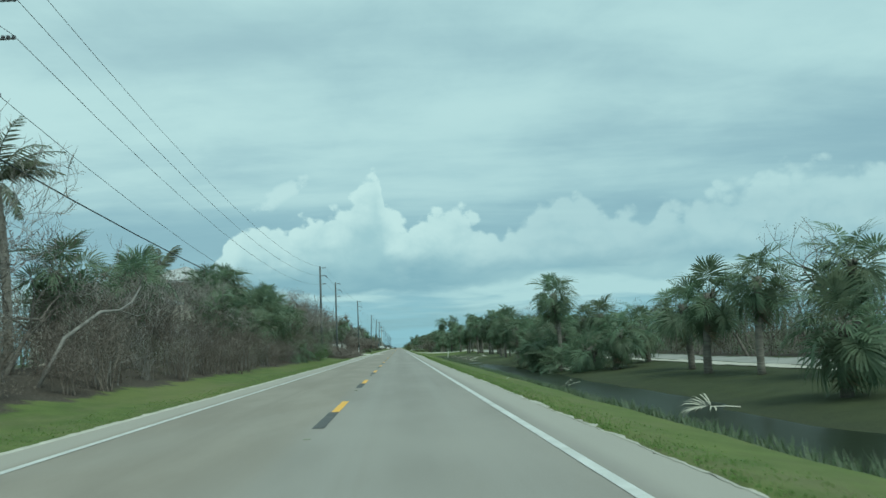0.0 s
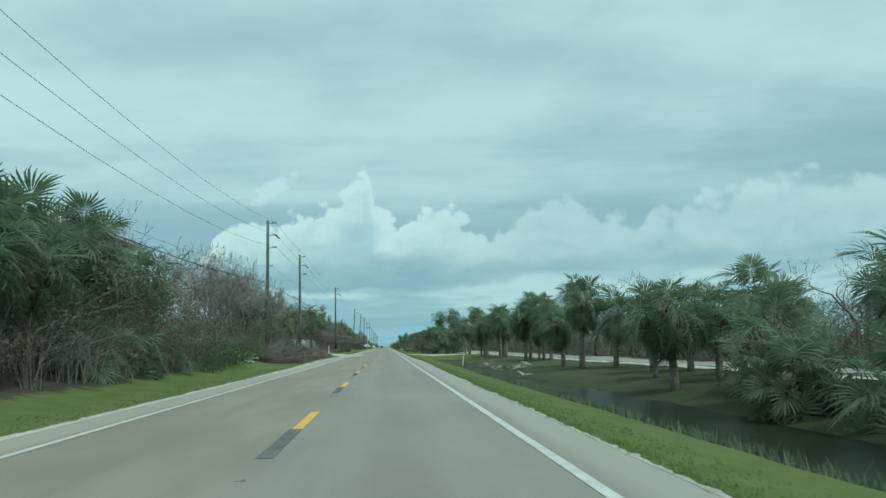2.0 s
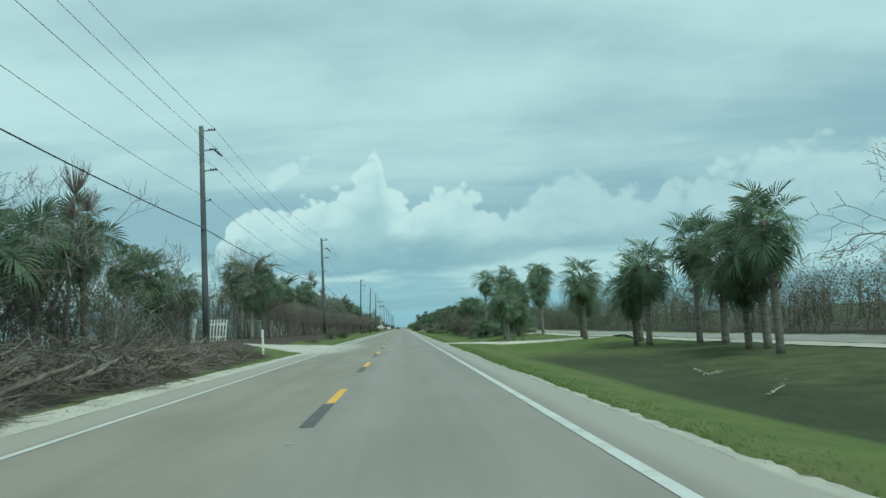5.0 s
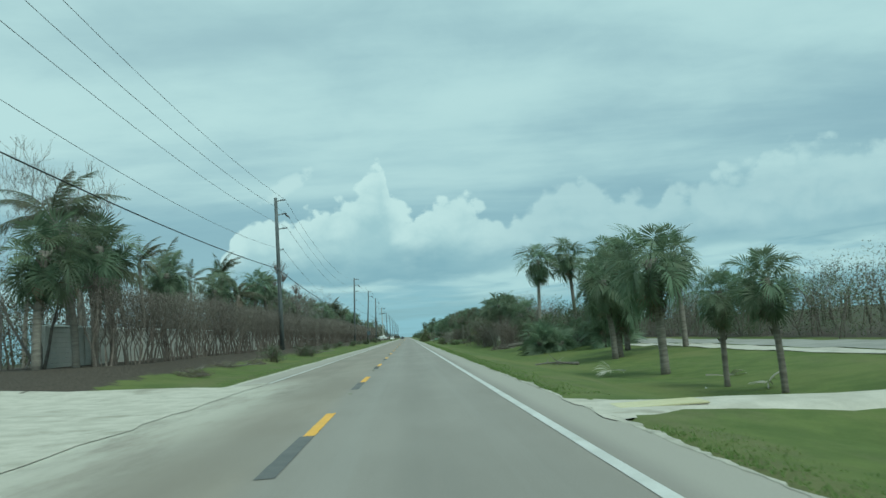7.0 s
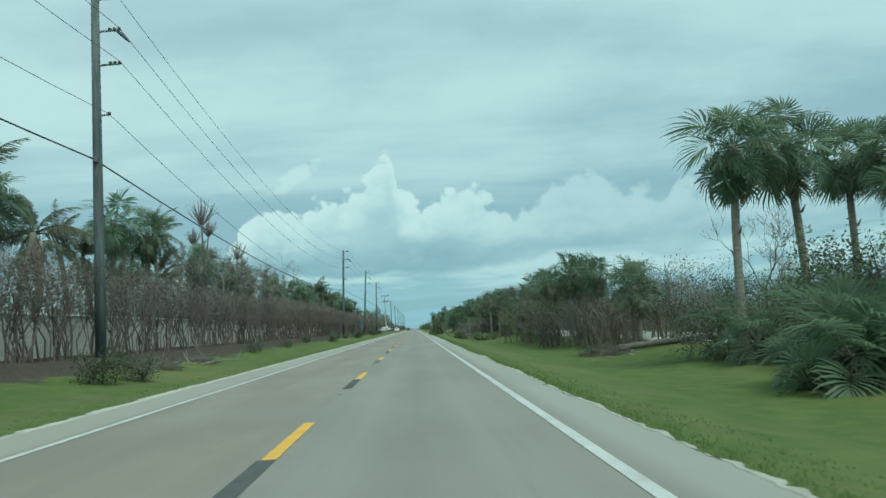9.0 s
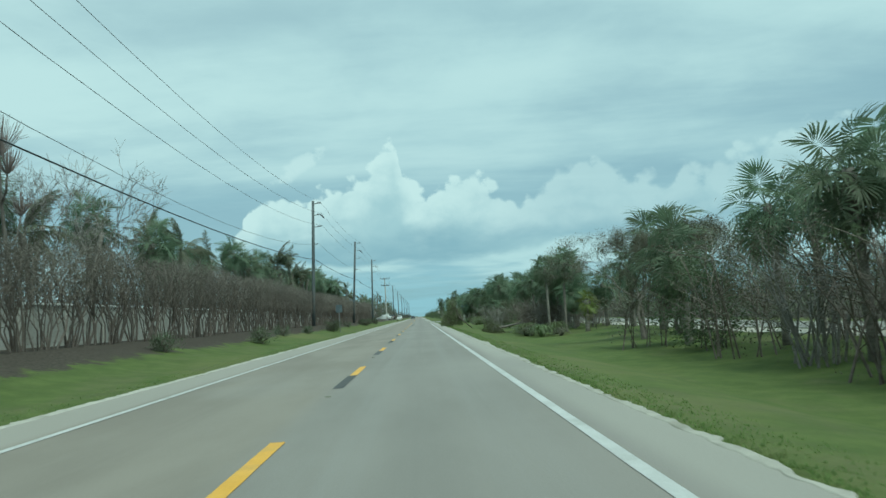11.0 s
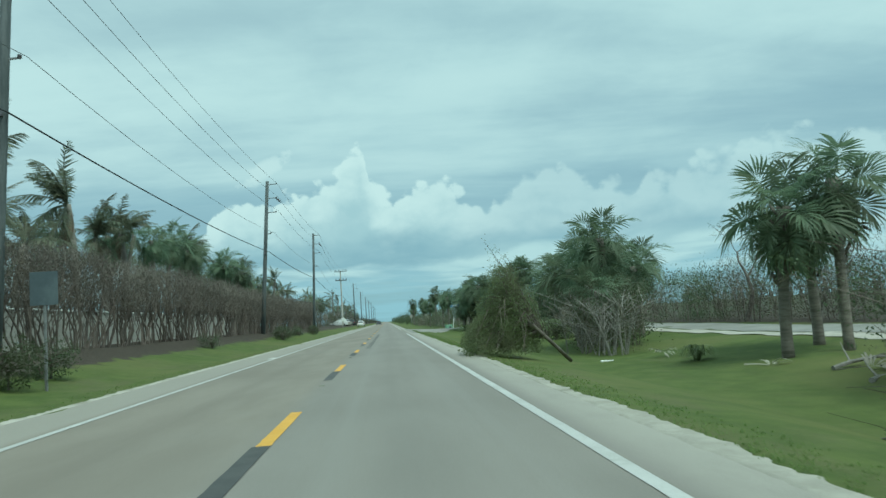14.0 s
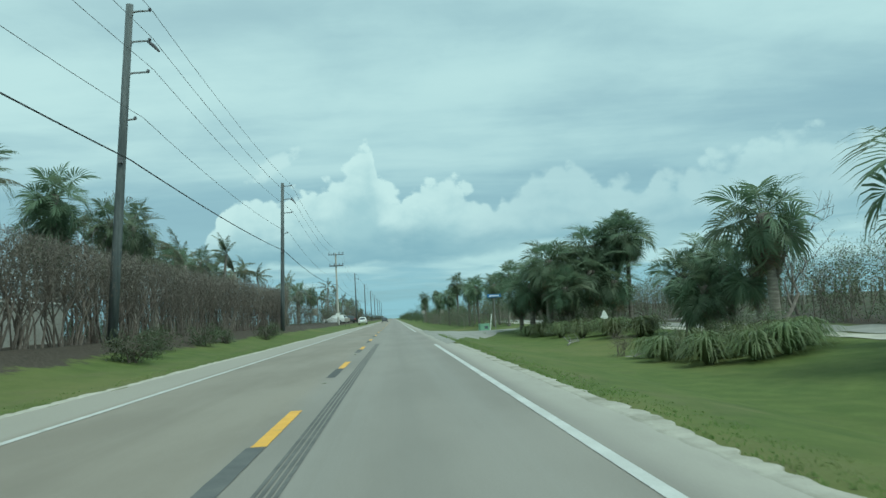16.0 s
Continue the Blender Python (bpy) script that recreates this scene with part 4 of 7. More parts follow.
def storm_tree(seed, h, depth, leaf_mat=None, leaves=0, leaf=0.12, pale=True, label="", trunks=1, up=0.3, spread=0.35, name="bare_tree", kink=0.35, rad=0.10, thin=0.010):
    rr = random.Random(seed)
    root = thing(name, label, "tree", "storm-stripped trees")
    limbs, twigs, tips = Geo(), Geo(), []
    for k in range(trunks):
        a = 6.28 * k / trunks + rr.random()
        d = Vector((spread * math.cos(a), spread * math.sin(a), 1)).normalized()
        grow(rr, limbs, twigs, tips, Vector((0.1 * math.cos(a), 0.1 * math.sin(a), -0.15)), d, h * 0.36, rad * h / 5, 0, depth, up, kink, (2, 3), thin)
    bark = M_GREYBARK if pale else M_BARK
    part("trunk", limbs, bark, root, smooth=True)
    part("twig_spray", twigs, M_PALETWIG if pale else M_TWIG, root)["kind"] = "stuff"
    if leaf_mat and leaves:
        g = Geo()
        for p, d in tips:
            for j in range(leaves):
                o = Vector((rr.gauss(0, 0.5), rr.gauss(0, 0.5), rr.gauss(0, 0.45))) * min(0.26, 0.018 * leaves + 0.03) * (1.0 if leaves < 20 else 1.4)
                dd = Vector((rr.gauss(0, 1), rr.gauss(0, 1), rr.gauss(0, 0.6)))
                g.leaf(p + o, dd, leaf * 0.6, leaf * rr.uniform(0.8, 1.4), (rr.random(), rr.random(), 1))
        part("foliage", g, leaf_mat, root)
    return root


def tuft_tree(seed, h):
    """A tall thin dead tree: a crooked bare stem, a few side limbs, and a dense brush of upright twigs on each."""
    rr = random.Random(seed)
    root = thing("bare_tree", "tall thin dead tree with brush-like twig tufts on top", "tree", "storm-stripped trees")
    limbs, twigs = Geo(), Geo()
    stem = [Vector((0.25 * math.sin(2.2 * t + seed), 0.2 * math.cos(3.0 * t), h * 0.8 * t - 0.2 * (t == 0))) for t in (0, 0.25, 0.5, 0.75, 1.0)]
    limbs.tube(stem, [0.10, 0.085, 0.07, 0.055, 0.04], 7)
    ends = [(stem[4], 1.0)]
    for k, (i, out, up) in enumerate(((3, 0.55, 0.9), (2, 0.8, 1.3), (3, 0.5, 0.5))):
        a = 2.1 * k + rr.random()
        e = stem[i] + Vector((out * math.cos(a), out * math.sin(a), up))
        limbs.tube([stem[i], stem[i].lerp(e, 0.5) + Vector((0.15 * math.cos(a), 0.15 * math.sin(a), -0.1)), e], [0.05, 0.04, 0.028], 5)
        ends.append((e, rr.uniform(0.45, 0.75)))
    for e, size in ends:
        for k in range(70):
            a, q = rr.uniform(0, 6.28), rr.random()
            o = Vector((math.cos(a), math.sin(a), 0)) * q * 0.62 * size
            tip = e + o * 1.5 + Vector((0, 0, size * h * 0.2 * (1 - 0.35 * q) * rr.uniform(0.6, 1.05)))
            twigs.tube([e + o * 0.15, e + o + Vector((0, 0, size * h * 0.07)), tip], [0.012, 0.010, 0.006], 3, False)
    part("trunk", limbs, M_GREYBARK, root, smooth=True)
    part("twig_spray", twigs, M_RUSTTWIG, root)["kind"] = "stuff"
    return root


def bush(seed, w, h, leaf_mat, twig_mat, leaves=1300, leaf=0.16, stems=9, bare=0.25, name="bush", label="", group="", flat=0.0, twig_share=0.35, crown_lo=0.06):
    """A many-stemmed bush: stems and twigs from the foot, leaf clumps in an uneven crown with gaps."""
    rr = random.Random(seed)
    root = thing(name, label, "bush", group)
    st = Geo()
    tips = []
    for k in range(stems):
        a = rr.uniform(0, 6.28)
        b = rr.uniform(0.05, 0.5)
        p0 = Vector((rr.gauss(0, 0.12) * w, rr.gauss(0, 0.12) * w, -0.1))
        p1 = p0 + Vector((math.cos(a) * w * 0.28 * b, math.sin(a) * w * 0.28 * b, h * rr.uniform(0.3, 0.45)))
        p2 = p1 + Vector((math.cos(a) * w * 0.5 * b + rr.gauss(0, 0.1), math.sin(a) * w * 0.5 * b + rr.gauss(0, 0.1), h * rr.uniform(0.25, 0.5)))
        st.tube([p0, p1, p2], [0.035, 0.026, 0.010], 4, False)
        for j in range(5):
            t = rr.uniform(0.3, 1.0)
            s = p0.lerp(p1, t * 2) if t < 0.5 else p1.lerp(p2, t * 2 - 1)
            e = s + Vector((rr.gauss(0, 0.28) * w, rr.gauss(0, 0.28) * w, rr.uniform(0.1, 0.4) * h))
            e.z = min(e.z, h * 1.02)
            st.tube([s, s.lerp(e, 0.5) + Vector((rr.gauss(0, 0.05), rr.gauss(0, 0.05), 0.03)), e], [0.016, 0.011, 0.004], 3, False)
            tips.append(e)
    part("branchwork", st, twig_mat, root)
    fo = Geo()
    clumps = []
    for k in range(24):
        a, t = rr.uniform(0, 6.28), rr.random() ** 1.25
        z = h * (crown_lo + (0.96 - crown_lo) * t)
        rad = w * 0.5 * math.sqrt(max(0.08, 1 - ((t - 0.45) / 0.62) ** 2)) * (1 if flat == 0 else 1 + flat * t) * rr.uniform(0.35, 0.95)
        clumps.append((Vector((rad * math.cos(a), rad * math.sin(a), z)), rr.uniform(0.16, 0.30) * w))
    for e in tips[::3]:
        clumps.append((e, 0.14 * w))
    for i in range(leaves):
        c, cr = clumps[rr.randrange(len(clumps))]
        o = Vector((rr.gauss(0, 1), rr.gauss(0, 1), rr.gauss(0, 0.8))) * cr * 0.46
        p = c + o
        if p.z < h * 0.03:
            p.z = h * rr.uniform(0.03, 0.2)
        d = Vector((rr.gauss(0, 1), rr.gauss(0, 1), rr.gauss(0, 0.7))) + o.normalized() * 0.6
        if rr.random() < twig_share:
            fo.leaf(p, d + Vector((0, 0, 0.5)), 0.016, leaf * rr.uniform(2.0, 3.6))
        else:
            fo.leaf(p, d, leaf * 0.6, leaf * rr.uniform(0.7, 1.5), (rr.random(), rr.random(), 1))
    part("foliage", fo, leaf_mat, root)
    return root


def hedge_shrub(seed, h, leaf_mat):
    """One shrub of the hedge: a fan of bare stems, burnt twigs and leaves above knee height."""
    rr = random.Random(seed)
    root = thing("hedge_shrub", "storm-burnt brown hedge shrub with bare crooked stems", "hedge", "roadside hedge")
    st, fo = Geo(), Geo()
    for k in range(8):
        b = rr.uniform(-1, 1)
        p0 = Vector((rr.gauss(0, 0.12), rr.gauss(0, 0.22), -0.1))
        p1 = p0 + Vector((rr.gauss(0, 0.12), b * 0.35, h * rr.uniform(0.2, 0.3)))
        p2 = p1 + Vector((rr.gauss(0, 0.2), b * 0.55 + rr.gauss(0, 0.12), h * rr.uniform(0.22, 0.3)))
        p3 = p2 + Vector((rr.gauss(0, 0.2), rr.gauss(0, 0.25), h * rr.uniform(0.25, 0.36)))
        r = rr.uniform(0.022, 0.042)
        st.tube([p0, p1, p2, p3], [r, r * 0.8, r * 0.55, 0.006], 5, False)
        for j in range(5):
            t = rr.uniform(0.15, 1.0)
            q = p1.lerp(p2, t) if j < 4 else p2.lerp(p3, t)
            e = q + Vector((rr.gauss(0, 0.25), rr.gauss(0, 0.32), rr.uniform(0.12, 0.34) * h))
            e.z = min(e.z, h * rr.uniform(0.9, 1.03))
            st.tube([q, q.lerp(e, 0.5) + Vector((rr.gauss(0, 0.05), rr.gauss(0, 0.05), 0)), e], [0.013, 0.009, 0.004], 3, False)
    for i in range(1850):
        t = rr.betavariate(1.7, 1.15)
        z = h * (0.40 + 0.60 * t)
        p = Vector((rr.gauss(0, 0.36), rr.uniform(-1.05, 1.05), z + 0.10 * h * noise.noise((seed * 3.1, i * 0.37, 0))))
        if rr.random() < 0.5:
            fo.leaf(p, (rr.gauss(0, 0.6), rr.gauss(0, 0.6), rr.uniform(0.2, 1.2)), 0.014, rr.uniform(0.16, 0.34))
        else:
            fo.leaf(p, (rr.gauss(0, 1), rr.gauss(0, 1), rr.gauss(0, 0.8)), 0.045, rr.uniform(0.06, 0.12), (rr.random(), rr.random(), 1))
    part("branchwork", st, M_TWIG, root)
    part("foliage", fo, leaf_mat, root)
    return root


def strap_plant(seed, r=0.9, n=70, mat=None, label="", name="strap_leaf_clump", group=""):
    """A low fountain of long arching leaves."""
    rr = random.Random(seed)
    root = thing(name, label, "shrub", group)
    g = Geo()
    for k in range(n):
        a = rr.uniform(0, 6.28)
        o = Vector((math.cos(a), math.sin(a), 0))
        ll = r * rr.uniform(0.7, 1.2)
        hgt = rr.uniform(0.4, 1.0) * r * 0.95
        s = Vector((-math.sin(a), math.cos(a), 0)) * 0.021 * rr.uniform(0.7, 1.3)
        p = [o * 0.1, o * ll * 0.4 + Vector((0, 0, hgt)), o * ll * 0.8 + Vector((0, 0, hgt * 0.9)), o * ll * 1.12 + Vector((0, 0, hgt * rr.uniform(0.1, 0.6)))]
        b = len(g.v)
        for q, w in zip(p, (0.7, 1.0, 0.8, 0.1)):
            g.v += [tuple(q - s * w), tuple(q + s * w)]
        for i in range(3):
            g.f.append((b + 2 * i, b + 2 * i + 1, b + 2 * i + 3, b + 2 * i + 2))
    part("foliage", g, mat, root)
    return root


# ---- plants: placing ----
STOCK = {}


def put(key, x, y, s=1.0, rz=None, dz=0.0, tilt=(0, 0)):
    """Stands a plant of that kind on the ground; the first one is the original, the others are copies."""
    rz = rnd(0, 360) if rz is None else rz
    m = pose(x, y, bump_z(x, y) + dz, tilt[0], tilt[1], rz) @ Matrix.Diagonal((s, s, s, 1))
    made, maker = STOCK[key]
    if made is None:
        ob = maker()
        ob.matrix_basis = m
        STOCK[key] = (ob, maker)
        return ob
    ob = copy_thing(made, Matrix.Identity(4))
    ob.matrix_basis = m
    return ob


def scatter(name, label, rows, mat_of=None):
    """Joins many plants that nobody could count into one object of kind stuff. rows: stock key, x, y, size."""
    verts, faces, mats, mi, n = [], [], [], [], 0
    for key, x, y, sc in rows:
        key += "_far"
        made, maker = STOCK[key]
        if made is None:
            made = maker()
            made.matrix_basis = pose(x, y, bump_z(x, y), 0, 0, rnd(0, 360)) @ Matrix.Diagonal((sc, sc, sc, 1))
            STOCK[key] = (made, maker)
            continue
        m = np.array(pose(x, y, bump_z(x, y), 0, 0, rnd(0, 360)) @ Matrix.Diagonal((sc, sc, sc, 1)))
        for ob in made.children:
            me = ob.data
            co = np.empty(len(me.vertices) * 3)
            me.vertices.foreach_get("co", co)
            co = co.reshape(-1, 3) @ m[:3, :3].T + m[:3, 3]
            mat = me.materials[0]
            if mat not in mats:
                mats.append(mat)
            verts.append(co)
            loops = np.empty(len(me.loops), dtype=np.int32)
            me.loops.foreach_get("vertex_index", loops)
            tot = np.empty(len(me.polygons), dtype=np.int32)
            me.polygons.foreach_get("loop_total", tot)
            faces.append((loops + n, tot))
            mi.append(np.full(len(tot), mats.index(mat), dtype=np.int32))
            n += len(co)
    me = bpy.data.meshes.new(name)
    co = np.concatenate(verts)
    loops = np.concatenate([f[0] for f in faces])
    tot = np.concatenate([f[1] for f in faces])
    me.vertices.add(len(co))
    me.vertices.foreach_set("co", co.ravel())
    me.loops.add(len(loops))
    me.loops.foreach_set("vertex_index", loops)
    me.polygons.add(len(tot))
    me.polygons.foreach_set("loop_start", np.concatenate([[0], np.cumsum(tot)[:-1]]).astype(np.int32))
    for mat in mats:
        me.materials.append(mat)
    me.polygons.foreach_set("material_index", np.concatenate(mi))
    me.update(calc_edges=True)
    me.validate()
    return tagged(new(name, me), label, "woods", kind="stuff")


def stock(key, maker):
    STOCK[key] = (None, maker)


# cabbage palms by height of the heart
for i, (h, cr, n, dd) in enumerate(((1.0, 1.35, 22, 2), (1.9, 1.45, 26, 2), (2.9, 1.55, 27, 2), (3.9, 1.62, 27, 2), (4.9, 1.72, 27, 2), (6.3, 1.85, 30, 2), (7.4, 1.9, 30, 2))):
    for v in range(2):
        stock("sabal%d%s" % (i, "ab"[v]), lambda h=h, cr=cr, n=n, dd=dd, i=i, v=v: sabal_palm(h, cr, n, dd, 100 + i * 7 + v, ((-0.25, 0.15), (0.3, -0.1))[v], pale=(i >= 5 and v == 1), boots=0.8 if i < 5 else 0.15, wind=0.25 * v))
for v in range(2):
    stock("skirt%d" % v, lambda v=v: sabal_palm(3.6 + 1.2 * v, 2.0, 30, 8, 340 + v, (0.15, 0.1), boots=0.8, r=0.19))
    stock("palmetto%d" % v, lambda v=v: sabal_palm(0.45 + 0.3 * v, 1.5, 18, 2, 350 + v, (0.05, 0.0), boots=0.3, r=0.13))
stock("plume0", lambda: tuft_tree(18, 7.8))
stock("sabal_yellow", lambda: sabal_palm(1.9, 1.0, 15, 2, 301, (0.1, 0.0), yellow=True, boots=0.4, r=0.12))


def palm(x, y, top, v=0, s=None, rz=None, slim=False):
    """A cabbage palm whose leaf tips reach the given height."""
    hearts = (1.0, 1.9, 2.9, 3.9, 4.9, 6.3, 7.4)
    tops = [h + 1.5 for h in hearts]
    i = 6 if slim else min(range(7), key=lambda k: abs(tops[k] - top))
    return put("sabal%d%s" % (i, "ab"[v % 2]), x, y, s or top / tops[i], rz)


def joined(root):
    """Melts the leaves of a distant palm into one crown."""
    g = {}
    for ob in list(root.children):
        if ob.name.split(".")[0] == "trunk":
            continue
        me, m = ob.data, ob.matrix_basis
        geo, _ = g.setdefault(me.materials[0].name, (Geo(), me.materials[0]))
        n = len(geo.v)
        geo.v += [tuple(m @ v.co) for v in me.vertices]
        geo.f += [tuple(n + i for i in f.vertices) for f in me.polygons]
        bpy.data.objects.remove(ob)
    for geo, mat in g.values():
        part("dead_skirt" if mat == M_DEADFROND else "crown", geo, mat, root)
    return root


for i, (h, cr) in enumerate(((3.4, 1.65), (5.0, 1.7), (6.8, 1.75))):
    stock("far_sabal%d" % i, lambda h=h, cr=cr, i=i: joined(sabal_palm(h, cr, 24, 0, 150 + i, (0.2, 0.1), boots=0.4)))


def far_palm(x, y, top):
    i = min(range(3), key=lambda k: abs((4.85, 6.45, 8.25)[k] - top))
    return put("far_sabal%d" % i, x, y, top / (4.85, 6.45, 8.25)[i])


for k in range(3):
    stock("far_coco%d" % k, lambda k=k: joined(coconut_palm((6.0, 7.0, 7.6)[k], (10, 9, 11)[k], 0, 420 + k, ((0.5, 0.5), (-0.4, 0.7), (0.3, -0.5))[k], (60, 250, 80)[k], (150, 170, 80)[k])))
for k in range(3):
    stock("coco%d" % k, lambda k=k: coconut_palm((4.6, 6.0, 7.2)[k], (14, 15, 14)[k], (3, 4, 3)[k], 400 + k, ((0.5, 0.3), (-0.5, 0.6), (0.9, -0.2))[k], (60, 250, 120)[k], (150, 170, 120)[k]))
stock("coco_swept", lambda: coconut_palm(5.2, 14, 3, 411, (0.3, 0.4), 75, 60, 1.0))

stock("bare0", lambda: storm_tree(11, 6.0, 5, None, 0, pale=True, label="leafless pale storm-stripped tree with fine upright twigs", trunks=2, up=0.45))
stock("bare1", lambda: storm_tree(12, 6.0, 5, M_BROWN, 2, 0.10, True, "pale storm-stripped tree with a few brown leaves", 3, 0.35, 0.5))
stock("bare2", lambda: storm_tree(13, 6.5, 4, M_GREEN, 7, 0.075, False, "dark crooked tree with sparse leaf tufts at its twig ends", 1, 0.3, 0.3, kink=0.6))
stock("bare3", lambda: storm_tree(14, 5.5, 5, M_RUST, 3, 0.09, True, "grey bushy storm-burnt tree with rusty twigs", 4, 0.3, 0.7))
stock("bare4", lambda: storm_tree(17, 5.4, 5, None, 0, pale=True, label="dense grey thicket tree stripped to fine upright twigs", trunks=5, up=0.5, spread=0.5))
for k in range(2):
    stock("haze%d" % k, lambda k=k: storm_tree(71 + k, 8.0, 6, None, 0, pale=True, label="wide grey storm-stripped tree with a haze of fine twigs", trunks=4, up=0.28, spread=0.6, kink=0.4, rad=0.045, thin=0.0095))
stock("vase0", lambda: storm_tree(73, 9.0, 6, M_RUST, 1, 0.07, True, "tall pale storm-stripped tree with dense upright twigs", 3, 0.6, 0.3, kink=0.3, rad=0.05, thin=0.009))
stock("crook0", lambda: storm_tree(19, 6.5, 5, M_GREEN, 1, 0.08, False, "dark crooked storm-stripped tree with bare limbs", 1, 0.2, 0.35, kink=0.75, rad=0.11))
stock("leafy0", lambda: storm_tree(15, 6.0, 4, M_GREEN, 34, 0.10, False, "dark green broadleaf tree with a ragged crown", 1, 0.15, 0.3, "broadleaf_tree", 0.4))
stock("leafy1", lambda: storm_tree(16, 5.0, 4, M_OLIVE, 28, 0.095, False, "olive broadleaf tree half stripped by a storm", 2, 0.25, 0.5, "broadleaf_tree", 0.4))

B = "storm-burnt brown bush with bare twigs"
stock("brown0", lambda: bush(21, 3.2, 3.6, M_BROWN, M_TWIG, 1900, 0.10, 12, label=B))
stock("brown1", lambda: bush(22, 3.6, 3.2, M_BROWN, M_PALETWIG, 1900, 0.095, 14, label=B, twig_share=0.5))
stock("rust0", lambda: bush(23, 3.0, 2.6, M_RUST, M_TWIG, 1800, 0.10, 10, label="rusty brown storm-burnt bush", twig_share=0.4))
stock("olive0", lambda: bush(24, 3.6, 3.8, M_OLIVE, M_TWIG, 2400, 0.12, 10, label="dull olive bush with ragged leaves", twig_share=0.2))
stock("olive1", lambda: bush(25, 4.0, 3.2, M_OLIVE, M_PALETWIG, 2400, 0.11, 12, label="dull olive bush with bare twigs", twig_share=0.35))
stock("green0", lambda: bush(26, 3.4, 3.4, M_GREEN, M_BARK, 2700, 0.14, 8, label="dense dark green bush", twig_share=0.04))
stock("green1", lambda: bush(27, 4.0, 2.6, M_GREEN, M_BARK, 2700, 0.13, 8, label="low spreading dark green bush", twig_share=0.08, crown_lo=0.05))
stock("lime0", lambda: bush(28, 2.2, 1.1, M_LIME, M_BARK, 1000, 0.12, 6, label="low fresh green bush on the verge", twig_share=0.05, crown_lo=0.05))
stock("tuft0", lambda: bush(29, 1.5, 0.85, M_GREEN, M_TWIG, 1700, 0.08, 5, label="small rounded olive-green shrub on the grass", twig_share=0.45, crown_lo=0.02))
for key, sd, w, h, mat, tw, share in (("brown0", 61, 3.2, 3.6, M_BROWN, M_TWIG, 0.4), ("brown1", 62, 3.6, 3.2, M_BROWN, M_PALETWIG, 0.5), ("olive0", 63, 3.6, 3.8, M_OLIVE, M_TWIG, 0.4), ("olive1", 64, 4.0, 3.2, M_OLIVE, M_PALETWIG, 0.5), ("green0", 65, 3.4, 3.4, M_GREEN, M_BARK, 0.25), ("green1", 66, 4.0, 2.6, M_GREEN, M_BARK, 0.08), ("rust0", 67, 3.0, 2.6, M_RUST, M_TWIG, 0.4)):
    stock(key + "_far", lambda sd=sd, w=w, h=h, mat=mat, tw=tw, share=share: bush(sd, w, h, mat, tw, 1450, 0.105, 2, label="ragged storm-battered bush in the roadside thicket", twig_share=share))
stock("scrub0", lambda: bush(83, 3.6, 3.3, M_OLIVE, M_PALETWIG, 4200, 0.065, 18, label="brown-green scrub of fine half-stripped twigs", twig_share=0.6, crown_lo=0.03))
stock("scrub1", lambda: bush(84, 3.5, 3.2, M_BROWN, M_TWIG, 4200, 0.065, 18, label="storm-burnt scrub of fine brown twigs", twig_share=0.6, crown_lo=0.03))
for k in range(4):
    stock("hedge%d" % k, lambda k=k: hedge_shrub(31 + k, 2.95 + 0.08 * k, M_HEDGE))
stock("strap0", lambda: strap_plant(41, 0.9, 150, M_STRAP, "green fountain of strap leaves on the grass", group="strap-leaf clumps"))
stock("strap2", lambda: strap_plant(43, 0.9, 160, M_STRAP, "dark green fountain of arching strap leaves", group="strap-leaf clumps"))
stock("strap1", lambda: strap_plant(42, 0.7, 100, M_OLIVE, "dull fountain of arching strap leaves", group="strap-leaf clumps"))

stock("far_palmetto", lambda: joined(sabal_palm(0.6, 1.6, 26, 2, 361, (0.05, 0.0), boots=0.3, r=0.13)))
stock("far_skirt", lambda: joined(sabal_palm(4.4, 2.1, 34, 9, 360, (0.15, 0.1), boots=0.8, r=0.17)))

